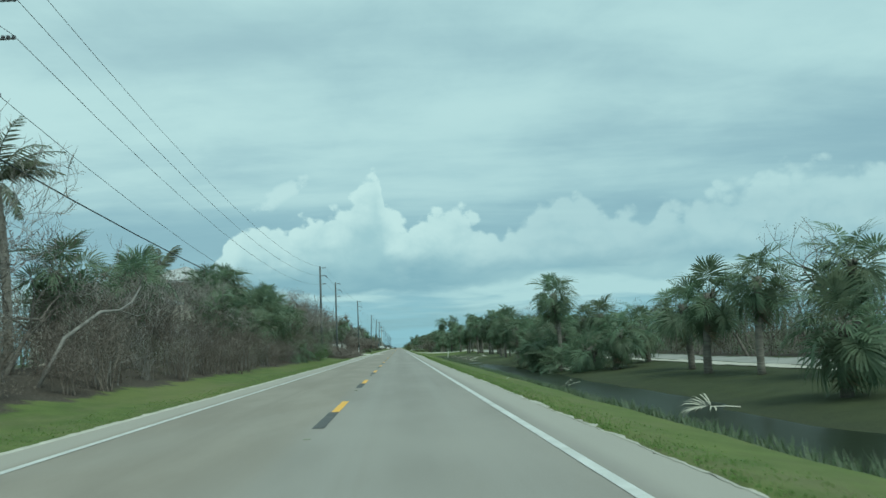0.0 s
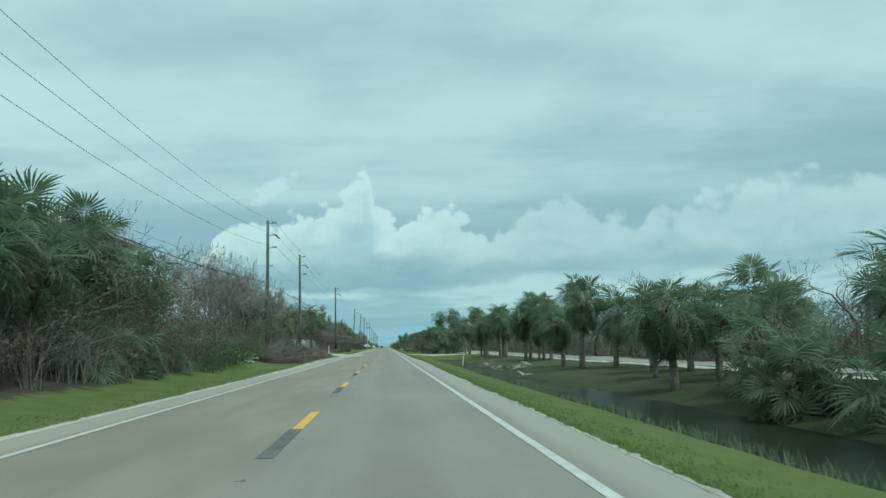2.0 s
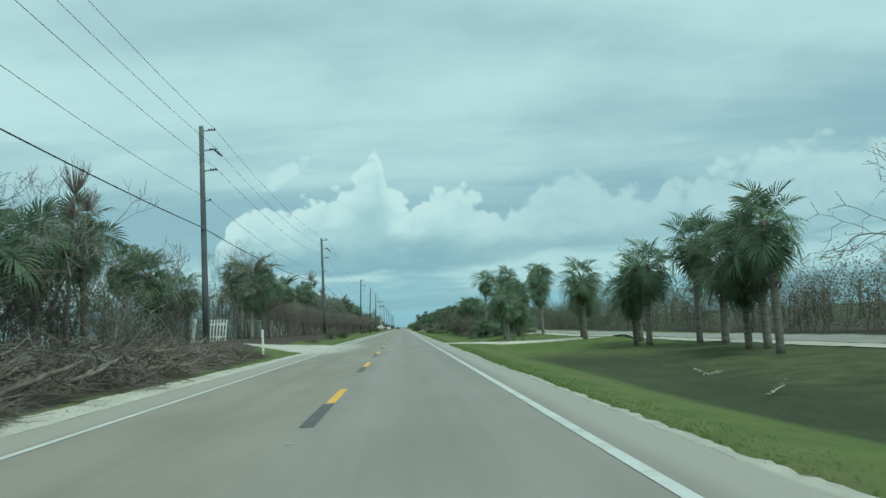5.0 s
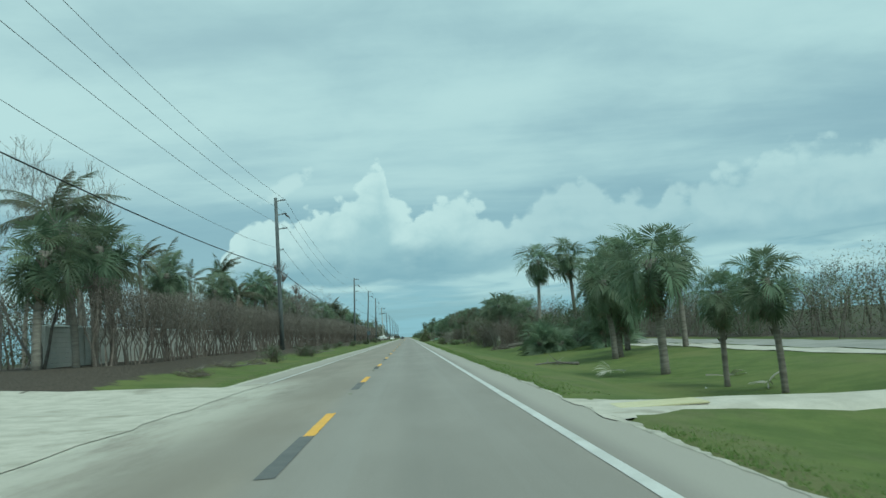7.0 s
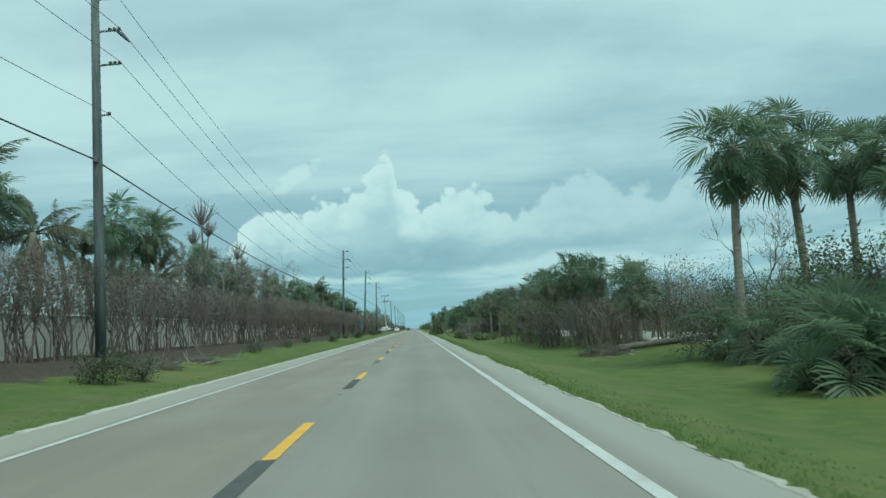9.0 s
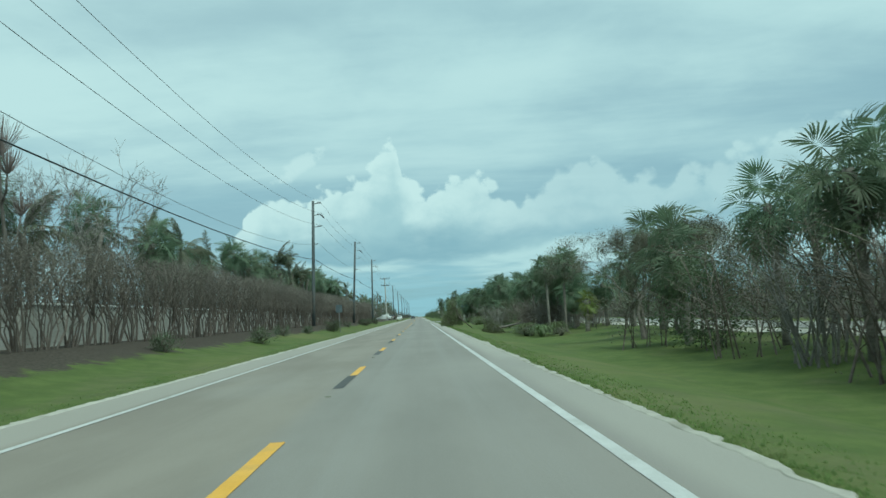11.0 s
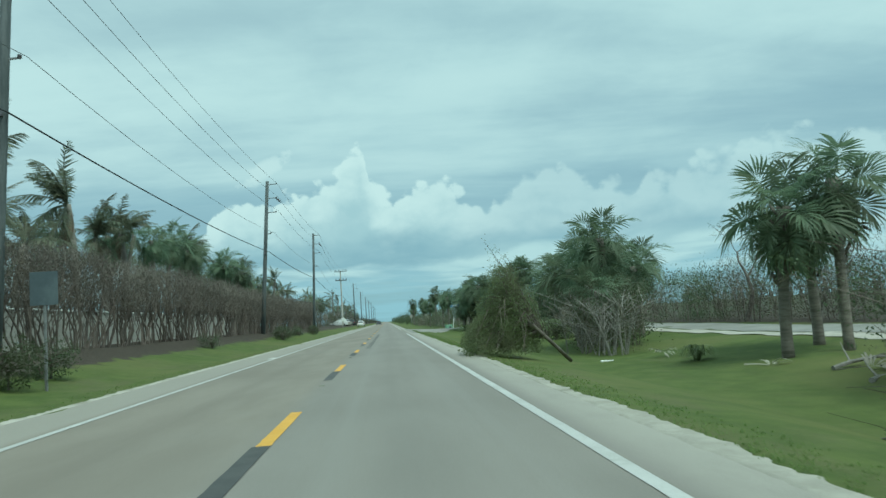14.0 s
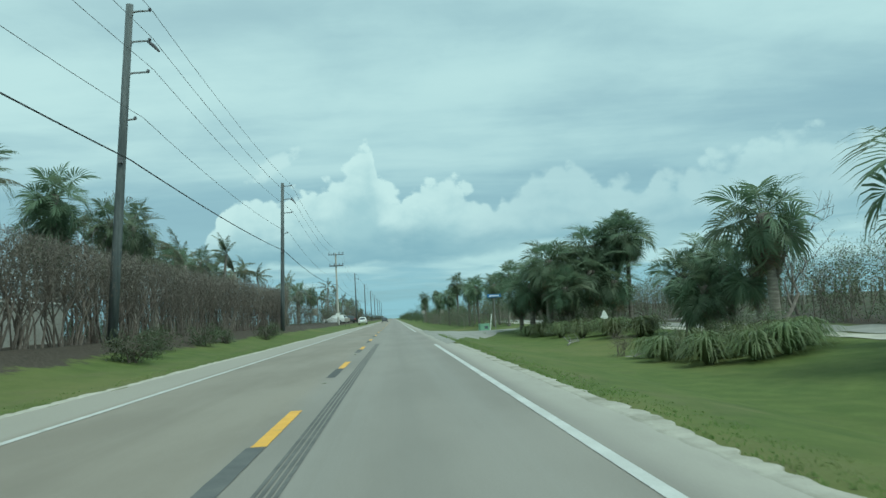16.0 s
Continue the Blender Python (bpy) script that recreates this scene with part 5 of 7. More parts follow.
# cabbage palms between swale and path: x, y, height of the leaf tips
RIGHT_PALMS = [
    (12.4, 0.2, 3.3), (15.4, 4.5, 5.0), (14.6, 9.3, 5.0), (13.8, 12.3, 4.9), (13.0, 22.9, 3.6), (14.6, 16.1, 4.5), (15.8, 26.0, 3.8), (12.5, 25.2, 2.9),
    (11.7, 30.7, 6.3), (12.6, 33.0, 3.6), (10.8, 33.5, 3.0), (10.7, 39.4, 2.7), (12.0, 42.5, 3.4), (13.3, 38.0, 4.2), (11.7, 48.8, 4.5), (14.0, 50.2, 4.2), (15.6, 57.0, 4.8),
    (14.9, 66.5, 4.9), (13.2, 67.9, 5.8), (14.2, 71.4, 6.0), (13.6, 74.5, 4.6), (14.8, 93.2, 6.4), (15.4, 90.0, 6.3), (14.1, 107.0, 6.0), (15.2, 110.2, 5.6),
    (14.0, 120.7, 5.8), (13.2, 131.4, 5.6), (15.6, 118.0, 6.6),
    (10.3, 147.4, 5.6), (11.5, 158.3, 5.4), (11.9, 158.9, 4.9), (15.6, 159.8, 6.4), (13.6, 163.4, 5.7),
    (12.6, 185.5, 8.9), (16.2, 187.8, 9.4), (21.3, 193.1, 9.8), (21.0, 189.5, 9.2), (15.5, 175.0, 6.9), (14.5, 172.0, 4.6), (17.0, 181.0, 6.4),
    (11.8, 253.2, 5.9), (11.1, 256.0, 5.8), (11.6, 266.5, 5.2), (12.6, 259.6, 6.0), (12.8, 268.6, 5.4), (13.6, 258.4, 6.0), (14.0, 266.5, 6.2),
    (12.4, 277.6, 5.8), (14.0, 277.3, 6.3), (14.6, 279.8, 5.9), (13.3, 308.5, 5.9), (15.6, 309.0, 7.0), (17.0, 309.5, 6.3), (16.4, 313.6, 5.2), (11.5, 291.2, 6.4), (10.7, 294.0, 5.2), (12.4, 294.5, 5.6),
    (15.9, 331.0, 4.5), (16.4, 329.7, 5.3), (16.9, 328.2, 4.6), (15.6, 327.6, 3.9), (16.9, 325.6, 4.2)]
for i, (x, y, top) in enumerate(RIGHT_PALMS):
    palm(x, y, top, i, slim=250 < y < 270 and (i % 2 == 0 or y < 257))
for x, y, top in ((15.4, 92.0, 3.6), (15.0, 111.4, 4.8), (13.8, 122.4, 4.2), (14.9, 125.0, 5.0), (13.6, 134.0, 4.4), (15.6, 115.0, 5.6), (14.8, 60.0, 4.0), (13.2, 55.0, 3.8), (14.6, 46.0, 3.8), (16.2, 43.0, 4.6), (15.8, 36.0, 4.6), (16.4, 52.0, 5.0), (16.0, 63.0, 4.8)):
    far_palm(x, y, top)
for x, y, k in ((13.2, 257.0, 0.62), (12.4, 262.0, 0.72), (14.2, 261.0, 0.78), (13.0, 268.0, 0.75), (14.9, 254.0, 0.7), (14.6, 94.5, 0.9), (15.6, 87.8, 0.85)):
    put("far_skirt", x, y, k)
put("sabal4a", 10.2, 138.6, 0.56)
put("sabal4b", 9.9, 141.2, 0.53)
put("sabal_yellow", 12.4, 249.0, 1.05)
put("skirt1", 16.9, 324.2, 1.03)
put("bare0", 17.0, 324.6, 0.95)
for x, y, k, s in ((12.1, 346.2, "skirt1", 1.05), (11.3, 348.4, "skirt0", 0.95), (13.8, 346.6, "skirt1", 0.95), (13.0, 344.6, "skirt0", 0.85), (14.8, 345.4, "skirt0", 1.1), (15.6, 347.0, "skirt1", 1.2), (16.2, 344.8, "skirt0", 0.9), (10.8, 350.2, "skirt0", 0.75), (12.6, 350.0, "skirt0", 1.0)):
    put(k, x, y, s)
palm(17.6, 345.6, 7.9, 0)
palm(16.9, 346.2, 8.0, 1)

# groves further along on the right: x, y, height
GROVE = [(13.0, 200, 4.6), (14.5, 204, 5.2), (13.2, 208, 5.8), (12.4, 211, 6.2), (13.8, 214, 6.2), (12.2, 217, 5.9), (14.4, 219, 6.5), (13.0, 223, 5.8), (15.8, 226, 6.4), (12.0, 229, 5.2),
         (14.5, 296, 5.0), (15.6, 300, 5.6),
         (14.2, 379, 7.2), (13.4, 386, 6.6), (12.6, 395, 6.8), (14.8, 391, 7.0), (11.6, 415, 8.2), (12.2, 404, 6.6), (13.6, 410, 7.4),
         (10.9, 426, 6.6), (12.6, 440, 7.4), (11.0, 455, 6.4), (12.0, 470, 7.4), (10.6, 512, 8.8), (12.4, 490, 8.0), (11.0, 530, 7.2), (12.0, 560, 7.0)]
for i, (x, y, top) in enumerate(GROVE):
    (palm(x, y, top, i + 1) if 240 < y < 390 else far_palm(x, y, top))

# thickets on the right, behind the path: the front row singly, the rest joined
for y in np.arange(-8, 332, 2.6):
    put(RNG.choice(("brown0", "green0", "olive0", "green0", "brown0", "green0")) + "_far", rnd(22.0, 23.2), y + rnd(-0.8, 0.8), rnd(0.85, 1.08))
rows = []
for y in np.arange(-14, 480, 3.0):
    rows.append((RNG.choice(("brown0", "green0", "olive0", "brown0")), rnd(22.8, 25.0), y + rnd(-1, 1), rnd(0.95, 1.15)))
    if round(y) % 2:
        rows.append((RNG.choice(("brown0", "olive0", "green0", "green0")), rnd(25.5, 30.5), y + rnd(-1, 1), rnd(0.95, 1.25)))
for y in np.arange(382, 520, 3.0):
    if y > 396:
        rows.append((RNG.choice(("green0", "olive0", "green1", "rust0", "olive1")), rnd(10.6, 12.5), y + rnd(-1, 1), rnd(0.6, 1.0)))
    rows.append((RNG.choice(("green0", "olive0", "green0")), rnd(13.5, 17), y + rnd(-1, 1), rnd(0.9, 1.25)))
scatter("thicket", "olive and brown storm-burnt thicket behind the path", rows)
for y in np.arange(-10, 340, 15.0):
    put(RNG.choice(("bare0", "crook0", "bare1", "crook0", "leafy1", "bare2")), rnd(23.5, 30), y + rnd(-3, 3), rnd(0.7, 1.0))
for y in np.arange(-10, 480, 24.0):
    put(RNG.choice(("leafy0", "leafy1")), rnd(31, 38), y + rnd(-3, 3), rnd(0.9, 1.2))
put("bare2", 21.8, 16.0, 1.2)
put("bare2", 24.5, 20.0, 1.1)
put("crook0", 21.6, 33.0, 0.95)
put("crook0", 21.9, 26.0, 0.9)
put("haze1", 21.8, 100.0, 0.85)
put("bare2", 22.2, 54.0, 0.95)
put("bare2", 24.2, 80.0, 1.15)
put("crook0", 21.6, 106.5, 1.25)
put("crook0", 21.8, 111.0, 1.3)
put("crook0", 22.0, 97.0, 1.2)
put("bare0", 22.6, 88.0, 1.2)
put("bare0", 23.0, 128.0, 1.3)
put("bare2", 22.0, 146.0, 1.3)
put("bare0", 22.5, 205.0, 1.2)
put("bare2", 21.5, 262.0, 1.4)
put("bare0", 21.8, 258.0, 1.3)
put("bare2", 22.0, 300.0, 1.2)

# shrubs round the palms on the swale's bank
for x, y, k, s in ((11.6, 31.6, "green1", 0.6), (11.6, 40.8, "olive0", 0.6), (14.5, 40.0, "olive1", 0.7),
                   (15.4, 1.0, "green0", 0.7), (16.5, 5.5, "olive0", 0.8),
                   (14.8, 182.5, "green0", 1.0), (11.0, 176.3, "far_palmetto", 1.15), (11.7, 177.3, "far_palmetto", 1.25), (12.2, 175.6, "far_palmetto", 0.9), (15.2, 172.5, "far_palmetto", 1.35), (16.0, 173.6, "far_palmetto", 1.2), (12.8, 181.0, "green0", 0.75), (16.6, 183.5, "green0", 1.1), (17.0, 178.5, "green0", 0.95), (12.6, 187.8, "green1", 0.8), (15.4, 186.5, "green1", 0.8), (14.6, 188.8, "green0", 0.8), (16.0, 180.8, "green1", 0.75), (16.0, 184.6, "green1", 0.9),
                   (11.9, 199.0, "scrub1", 0.85), (13.0, 203.0, "scrub1", 0.95), (12.4, 206.0, "scrub1", 1.0), (11.8, 210.0, "scrub0", 1.0), (11.2, 214.0, "scrub1", 1.0), (11.6, 218.0, "scrub0", 1.05), (10.9, 222.0, "olive0", 1.0), (11.8, 226.0, "green0", 1.0), (10.8, 230.0, "olive0", 0.9),
                   (14.6, 210.0, "green0", 1.15), (14.8, 216.0, "green0", 1.15), (14.6, 222.0, "olive0", 1.2), (15.4, 206.0, "olive0", 1.1), (14.8, 200.0, "brown0", 1.2), (15.2, 196.0, "brown1", 1.1),
                   (10.8, 264.0, "scrub1", 0.8), (10.2, 261.6, "rust0", 0.6), (11.4, 262.0, "scrub0", 0.8), (12.4, 264.5, "scrub1", 0.95), (13.6, 262.0, "scrub0", 0.95), (11.4, 270.0, "scrub1", 0.9), (12.8, 272.0, "green1", 0.9), (14.0, 270.0, "scrub0", 1.0), (13.0, 258.5, "scrub0", 0.7), (14.6, 256.0, "scrub1", 0.75), (15.2, 260.0, "scrub0", 0.9), (14.8, 265.0, "scrub1", 0.9), (12.2, 260.2, "scrub1", 0.65),
                   (10.4, 287.0, "scrub0", 0.85), (11.8, 290.0, "green0", 0.9), (11.2, 293.0, "scrub0", 0.95), (12.4, 296.5, "green0", 1.0), (12.5, 299.0, "green0", 0.9), (14.0, 303.0, "olive0", 1.0), (11.8, 303.5, "tuft0", 1.3),
                   (12.6, 318.6, "green1", 0.42), (14.0, 319.5, "green1", 0.45), (15.8, 327.0, "green1", 0.5), (11.4, 320.8, "green1", 0.36), (9.9, 322.6, "rust0", 0.35), (14.6, 343.2, "green1", 0.6), (17.4, 348.0, "green0", 0.9), (13.4, 348.5, "green0", 0.9), (14.8, 349.5, "green0", 1.0), (12.0, 344.4, "green1", 0.5)):
    put(k, x, y, s)
for x, y, k, s in ((9.6, 250.4, "strap0", 1.0), (9.2, 252.4, "strap1", 1.2), (9.0, 253.4, "strap2", 1.1), (9.4, 255.6, "strap0", 1.1), (9.7, 257.8, "strap1", 1.15), (9.9, 259.4, "strap2", 1.0), (10.6, 248.8, "strap1", 0.9), (10.8, 251.6, "strap0", 1.05),
                   (10.5, 315.8, "strap0", 1.0), (11.5, 314.9, "strap2", 1.05), (12.5, 315.1, "strap0", 1.1), (13.4, 316.2, "strap2", 1.1), (11.0, 317.2, "strap2", 1.1), (12.3, 317.2, "strap0", 1.1), (13.7, 318.2, "strap0", 1.1), (10.2, 318.6, "strap0", 1.0), (14.6, 317.6, "strap2", 1.1), (11.3, 319.3, "strap0", 1.1), (13.0, 319.8, "strap2", 1.1), (15.2, 319.4, "strap0", 1.0), (10.4, 320.6, "strap2", 0.9),
                   (12.9, 333.6, "strap0", 1.2), (13.9, 332.4, "strap2", 1.2), (14.9, 333.8, "strap0", 1.2), (12.0, 337.0, "strap2", 1.1), (13.2, 336.4, "strap0", 1.2), (11.6, 340.6, "strap0", 1.1), (12.6, 339.8, "strap2", 1.2), (11.2, 344.6, "strap2", 1.1), (12.2, 343.4, "strap0", 1.1), (10.6, 346.8, "strap0", 0.9), (14.2, 337.4, "strap2", 1.1), (15.4, 336.0, "strap2", 1.0),
                   (15.2, 300.5, "strap1", 1.0), (12.0, 308.2, "strap1", 0.7), (10.9, 280.3, "strap0", 0.6)):
    put(k, x, y, s)

for x, y, k, s in ((12.5, 184.2, "palmetto1", 1.0), (13.4, 182.4, "palmetto0", 1.1), (14.4, 180.2, "palmetto1", 1.15), (15.6, 182.8, "palmetto1", 1.2), (15.9, 178.6, "palmetto0", 1.2), (13.0, 186.8, "palmetto1", 1.2), (16.4, 187.2, "palmetto1", 1.25), (14.2, 178.0, "palmetto0", 1.0), (16.2, 182.6, "palmetto1", 1.2),
                   (11.0, 31.4, "palmetto1", 1.15), (12.7, 29.8, "palmetto1", 1.1), (11.6, 33.4, "palmetto1", 1.2), (11.9, 36.4, "palmetto0", 1.2), (13.4, 32.2, "palmetto1", 1.2), (12.2, 40.2, "palmetto1", 1.1), (13.0, 44.8, "palmetto1", 1.1), (11.2, 28.8, "palmetto0", 0.9)):
    put(k, x, y, s)

# the spreading tree over the swale
stock("umbrella_tree", lambda: storm_tree(51, 6.2, 5, M_OLIVE, 190, 0.055, False, "flat-topped broadleaf tree with long level limbs", 2, 0.08, 0.22, "spreading_tree", 0.35, 0.10))
put("umbrella_tree", 11.9, 234.6, 0.92, 200)
put("umbrella_tree", 13.9, 235.8, 0.95, 80)
put("leafy1", 14.0, 234.6, 1.1)
palm(15.1, 247.8, 5.7, 1)
put("skirt1", 14.7, 240.5, 1.1)

# ---- left side: storm-burnt woods, then the hedge ----
for y in np.arange(-12, 62, 2.0):
    put(RNG.choice(("brown0", "brown1", "rust0", "brown0", "olive1")), rnd(-8.0, -7.1), y + rnd(-0.6, 0.6), rnd(0.42, 0.62))
for y in np.arange(-12, 55, 2.3):
    put(RNG.choice(("brown0", "brown1", "brown0", "rust0", "olive1")), rnd(-9.6, -8.6), y + rnd(-0.8, 0.8), rnd(0.6, 0.85))
rows = []
for y in np.arange(-12, 134, 2.0):
    rows.append((RNG.choice(("brown0", "brown1", "olive0", "brown0", "olive1")), rnd(-14.0, -12.2), y + rnd(-0.8, 0.8), rnd(0.75, 1.0)))
    rows.append((RNG.choice(("brown0", "olive0", "green0", "olive1")), rnd(-19.0, -15.5), y + rnd(-0.8, 0.8), rnd(0.8, 1.15)) if int(y) % 4 else ("brown0", rnd(-13.5, -12.5), y, 0.8))
scatter("brown_thicket", "tall storm-burnt brown thicket behind the verge", rows)
for x, y, k, s in ((-9.4, 44.0, "green0", 1.1), (-9.0, 47.0, "green1", 0.95), (-9.8, 50.0, "green0", 1.15), (-8.8, 53.0, "olive0", 0.9), (-8.9, 56.5, "green1", 0.85), (-11.0, 41.0, "green0", 1.2), (-8.8, 60.0, "olive0", 0.8), (-10.8, 55.0, "green0", 1.1), (-9.8, 33.0, "bare3", 0.7), (-10.0, 24.5, "haze0", 0.62), (-10.2, 16.5, "bare3", 0.85), (-9.6, 12.0, "bare4", 0.7), (-10.4, 5.0, "bare3", 0.9), (-10.4, 0.0, "haze1", 0.6), (-10.8, 29.5, "bare3", 0.9),
                   (-12.4, 79.5, "haze1", 0.95), (-12.2, 85.5, "haze0", 1.1), (-11.4, 90.0, "bare3", 1.35), (-14.5, 93.0, "bare4", 1.3), (-14.0, 90.5, "haze1", 1.1), (-11.8, 95.0, "brown1", 0.8),
                   (-12.0, 14.0, "bare0", 1.0), (-13.5, 6.0, "bare2", 1.1), (-12.6, 22.0, "bare3", 1.0), (-11.8, 2.0, "bare3", 1.1), (-14.0, 30.0, "bare1", 1.0), (-11.4, 50.5, "haze0", 0.75), (-9.9, 20.0, "bare1", 0.5), (-9.6, 28.0, "bare1", 0.5), (-9.8, 9.0, "bare1", 0.5)):
    put(k, x, y, s)
for x, y, k, s in ((-12.4, 9.5, "coco1", 1.15), (-14.5, 6.0, "coco2", 1.1), (-13.6, 29.0, "coco0", 1.15), (-16.0, 12.0, "coco0", 1.2)):
    put(k, x, y, s)
for i, (x, y, top) in enumerate(((-10.6, 31.6, 6.3), (-11.6, 33.4, 6.0), (-10.5, 37.4, 6.9), (-11.4, 39.0, 6.4), (-10.7, 44.2, 5.8), (-11.8, 46.0, 6.0), (-12.4, 51.0, 6.0), (-11.2, 19.0, 5.6), (-12.4, 22.5, 6.2), (-12.0, 12.0, 5.4), (-14.8, 25.0, 5.8), (-12.4, 99.5, 6.0), (-13.6, 102.5, 7.2), (-11.8, 106.0, 5.4))):
    (palm(x, y, top, i) if 28 < y < 48 else far_palm(x, y, top))
for x, y, k, s in ((-8.4, 40.0, "skirt0", 0.8), (-8.8, 36.5, "skirt0", 0.7), (-8.6, 44.0, "skirt0", 0.85), (-7.8, 46.5, "palmetto1", 1.0), (-7.6, 50.0, "palmetto1", 1.0), (-7.7, 54.0, "palmetto0", 1.1), (-9.2, 27.0, "skirt0", 0.8)):
    put(k, x, y, s)
put("crook0", -9.8, 48.0, 1.0)
put("haze0", -11.6, 3.0, 0.85)
put("haze1", -12.6, -3.0, 0.9)
put("crook0", -10.6, 8.5, 0.95)
hl = Geo()
hl.tube([(-8.4, 2.6, 0.3), (-8.0, 3.6, 1.9), (-7.4, 4.6, 2.65), (-7.35, 6.0, 2.75), (-7.45, 7.4, 3.1), (-7.6, 8.8, 3.75)], [0.06, 0.055, 0.05, 0.042, 0.032, 0.015], 7)
hl.tube([(-7.35, 6.0, 2.75), (-7.1, 6.9, 2.6), (-7.0, 7.6, 2.75)], [0.03, 0.02, 0.008], 5)
solid("hanging_limb", hl, M_PALETWIG, "pale bare bent limb sticking out of the thicket", "branch", "fallen limbs", smooth=True)
for x, y, k in ((-10.4, 46.8, 0.98), (-9.4, 50.0, 0.88), (-10.8, 53.0, 1.05), (-9.2, 55.5, 0.8), (-9.0, 41.5, 0.85)):
    put("far_skirt", x, y, k)
put("crook0", -11.0, 60.5, 1.22)
put("bare3", -11.4, 52.0, 1.0)
put("bare2", -12.3, 64.5, 1.45)
for x, y, k, s in ((-11.0, 94.5, "haze1", 0.9), (-12.0, 82.5, "haze0", 0.8), (-13.2, 87.5, "haze1", 1.05), (-11.2, 98.0, "haze0", 0.8), (-12.0, 76.0, "bare3", 1.0), (-11.0, 110.5, "plume0", 0.95), (-12.0, 111.5, "bare0", 1.2), (-11.4, 90.5, "haze0", 0.95)):
    put(k, x, y, s)
# between the woods and the sandy drive
for x, y, k, s in ((-13.4, 99.0, "haze0", 1.0), (-12.0, 103.5, "haze1", 0.8), (-11.0, 99.5, "brown0", 0.7), (-11.6, 104.0, "olive1", 0.8), (-11.6, 108.5, "brown0", 0.85), (-12.8, 112.0, "olive0", 1.0), (-11.4, 116.0, "brown1", 0.8), (-12.6, 120.0, "green0", 0.9), (-11.6, 124.0, "brown0", 0.8), (-12.4, 129.0, "olive1", 0.9), (-14.6, 99.0, "bare1", 1.2), (-15.0, 106.0, "bare0", 1.2), (-14.4, 118.0, "bare1", 1.1), (-14.0, 133.0, "bare0", 1.1), (-16.0, 128.0, "bare3", 1.1), (-15.5, 112.0, "bare3", 1.2)):
    put(k, x, y, s)
for i, (x, y, top) in enumerate(((-12.0, 110.0, 5.6), (-11.6, 113.5, 6.4), (-13.0, 117.0, 6.2), (-12.0, 122.5, 5.4), (-12.4, 131.5, 5.0), (-14.0, 125.0, 6.0))):
    far_palm(x, y, top)
for x, y, k, s in ((-10.9, 150.0, "coco1", 0.95), (-12.4, 150.5, "vase0", 0.8), (-12.8, 154.5, "vase0", 0.74), (-11.2, 154.5, "coco0", 0.95), (-13.6, 157.0, "coco_swept", 0.8)):
    put(k, x, y, s)
for i, (x, y, top) in enumerate(((-11.6, 148.4, 5.8), (-11.2, 152.5, 6.4))):
    palm(x, y, top, i)
# the hedge of burnt shrubs on the bank
for y in np.arange(149.5, 374, 1.34):
    put("hedge%d" % RNG.randrange(4), -9.7 + rnd(-0.2, 0.2), y + rnd(-0.25, 0.25), rnd(0.95, 1.05) * (1.0 if y < 225 else 1.13), rnd(-12, 12) + 180 * RNG.randrange(2))
# battered palms and trees behind the wall
for i, y in enumerate(np.arange(158, 376, 2.0)):
    k = ("far_coco0", "s", "coco_swept", "far_coco1", "s", "far_coco2", "s", "coco0", "far_coco0", "bare1")[i % 10]
    x = rnd(-17.0, -13.8)
    if k == "s":
        far_palm(x, y + rnd(-1, 1), rnd(6.6, 8.4))
    else:
        put(k, x, y + rnd(-1, 1), rnd(0.72, 1.0) * (1.3 if k in ("coco0", "coco_swept", "bare1") else 1.0))
rows = []
for y in np.arange(152, 400, 3.4):
    rows.append((RNG.choice(("green0", "olive0", "green0", "olive1", "brown0")), rnd(-19, -15), y, rnd(1.2, 1.7)))
for y in np.arange(152, 400, 6.0):
    rows.append((RNG.choice(("green0", "olive0", "brown0")), rnd(-27, -21), y, rnd(1.6, 2.1)))
for y in np.arange(374, 620, 4.0):
    rows.append((RNG.choice(("olive0", "green0", "olive1", "brown0", "green1")), rnd(-13.5, -11.0), y, rnd(0.8, 1.2)))
scatter("garden_thicket", "mixed green and brown garden thicket behind the hedge", rows)
for x, y, k, s in ((-14.7, 221.0, "plume0", 1.5), (-13.4, 211.0, "bare3", 1.3), (-13.6, 228.0, "plume0", 1.15), (-13.2, 230.0, "haze0", 0.95), (-14.0, 297.0, "coco_swept", 1.4), (-13.8, 288.0, "coco_swept", 1.35), (-13.6, 303.5, "coco1", 1.1)):
    put(k, x, y, s)
for x, y, top in ((-13.6, 318.0, 8.2), (-14.4, 322.0, 8.8), (-13.2, 328.0, 7.8), (-14.2, 314.0, 8.6), (-13.4, 308.0, 7.8), (-13.0, 334.0, 7.4)):
    far_palm(x, y, top)
# the far left, along the road to the horizon
for y in np.arange(380, 640, 6.0):
    put(RNG.choice(("far_coco0", "far_coco1", "far_sabal1", "bare1")), rnd(-17, -12.5), y, rnd(0.85, 1.1))


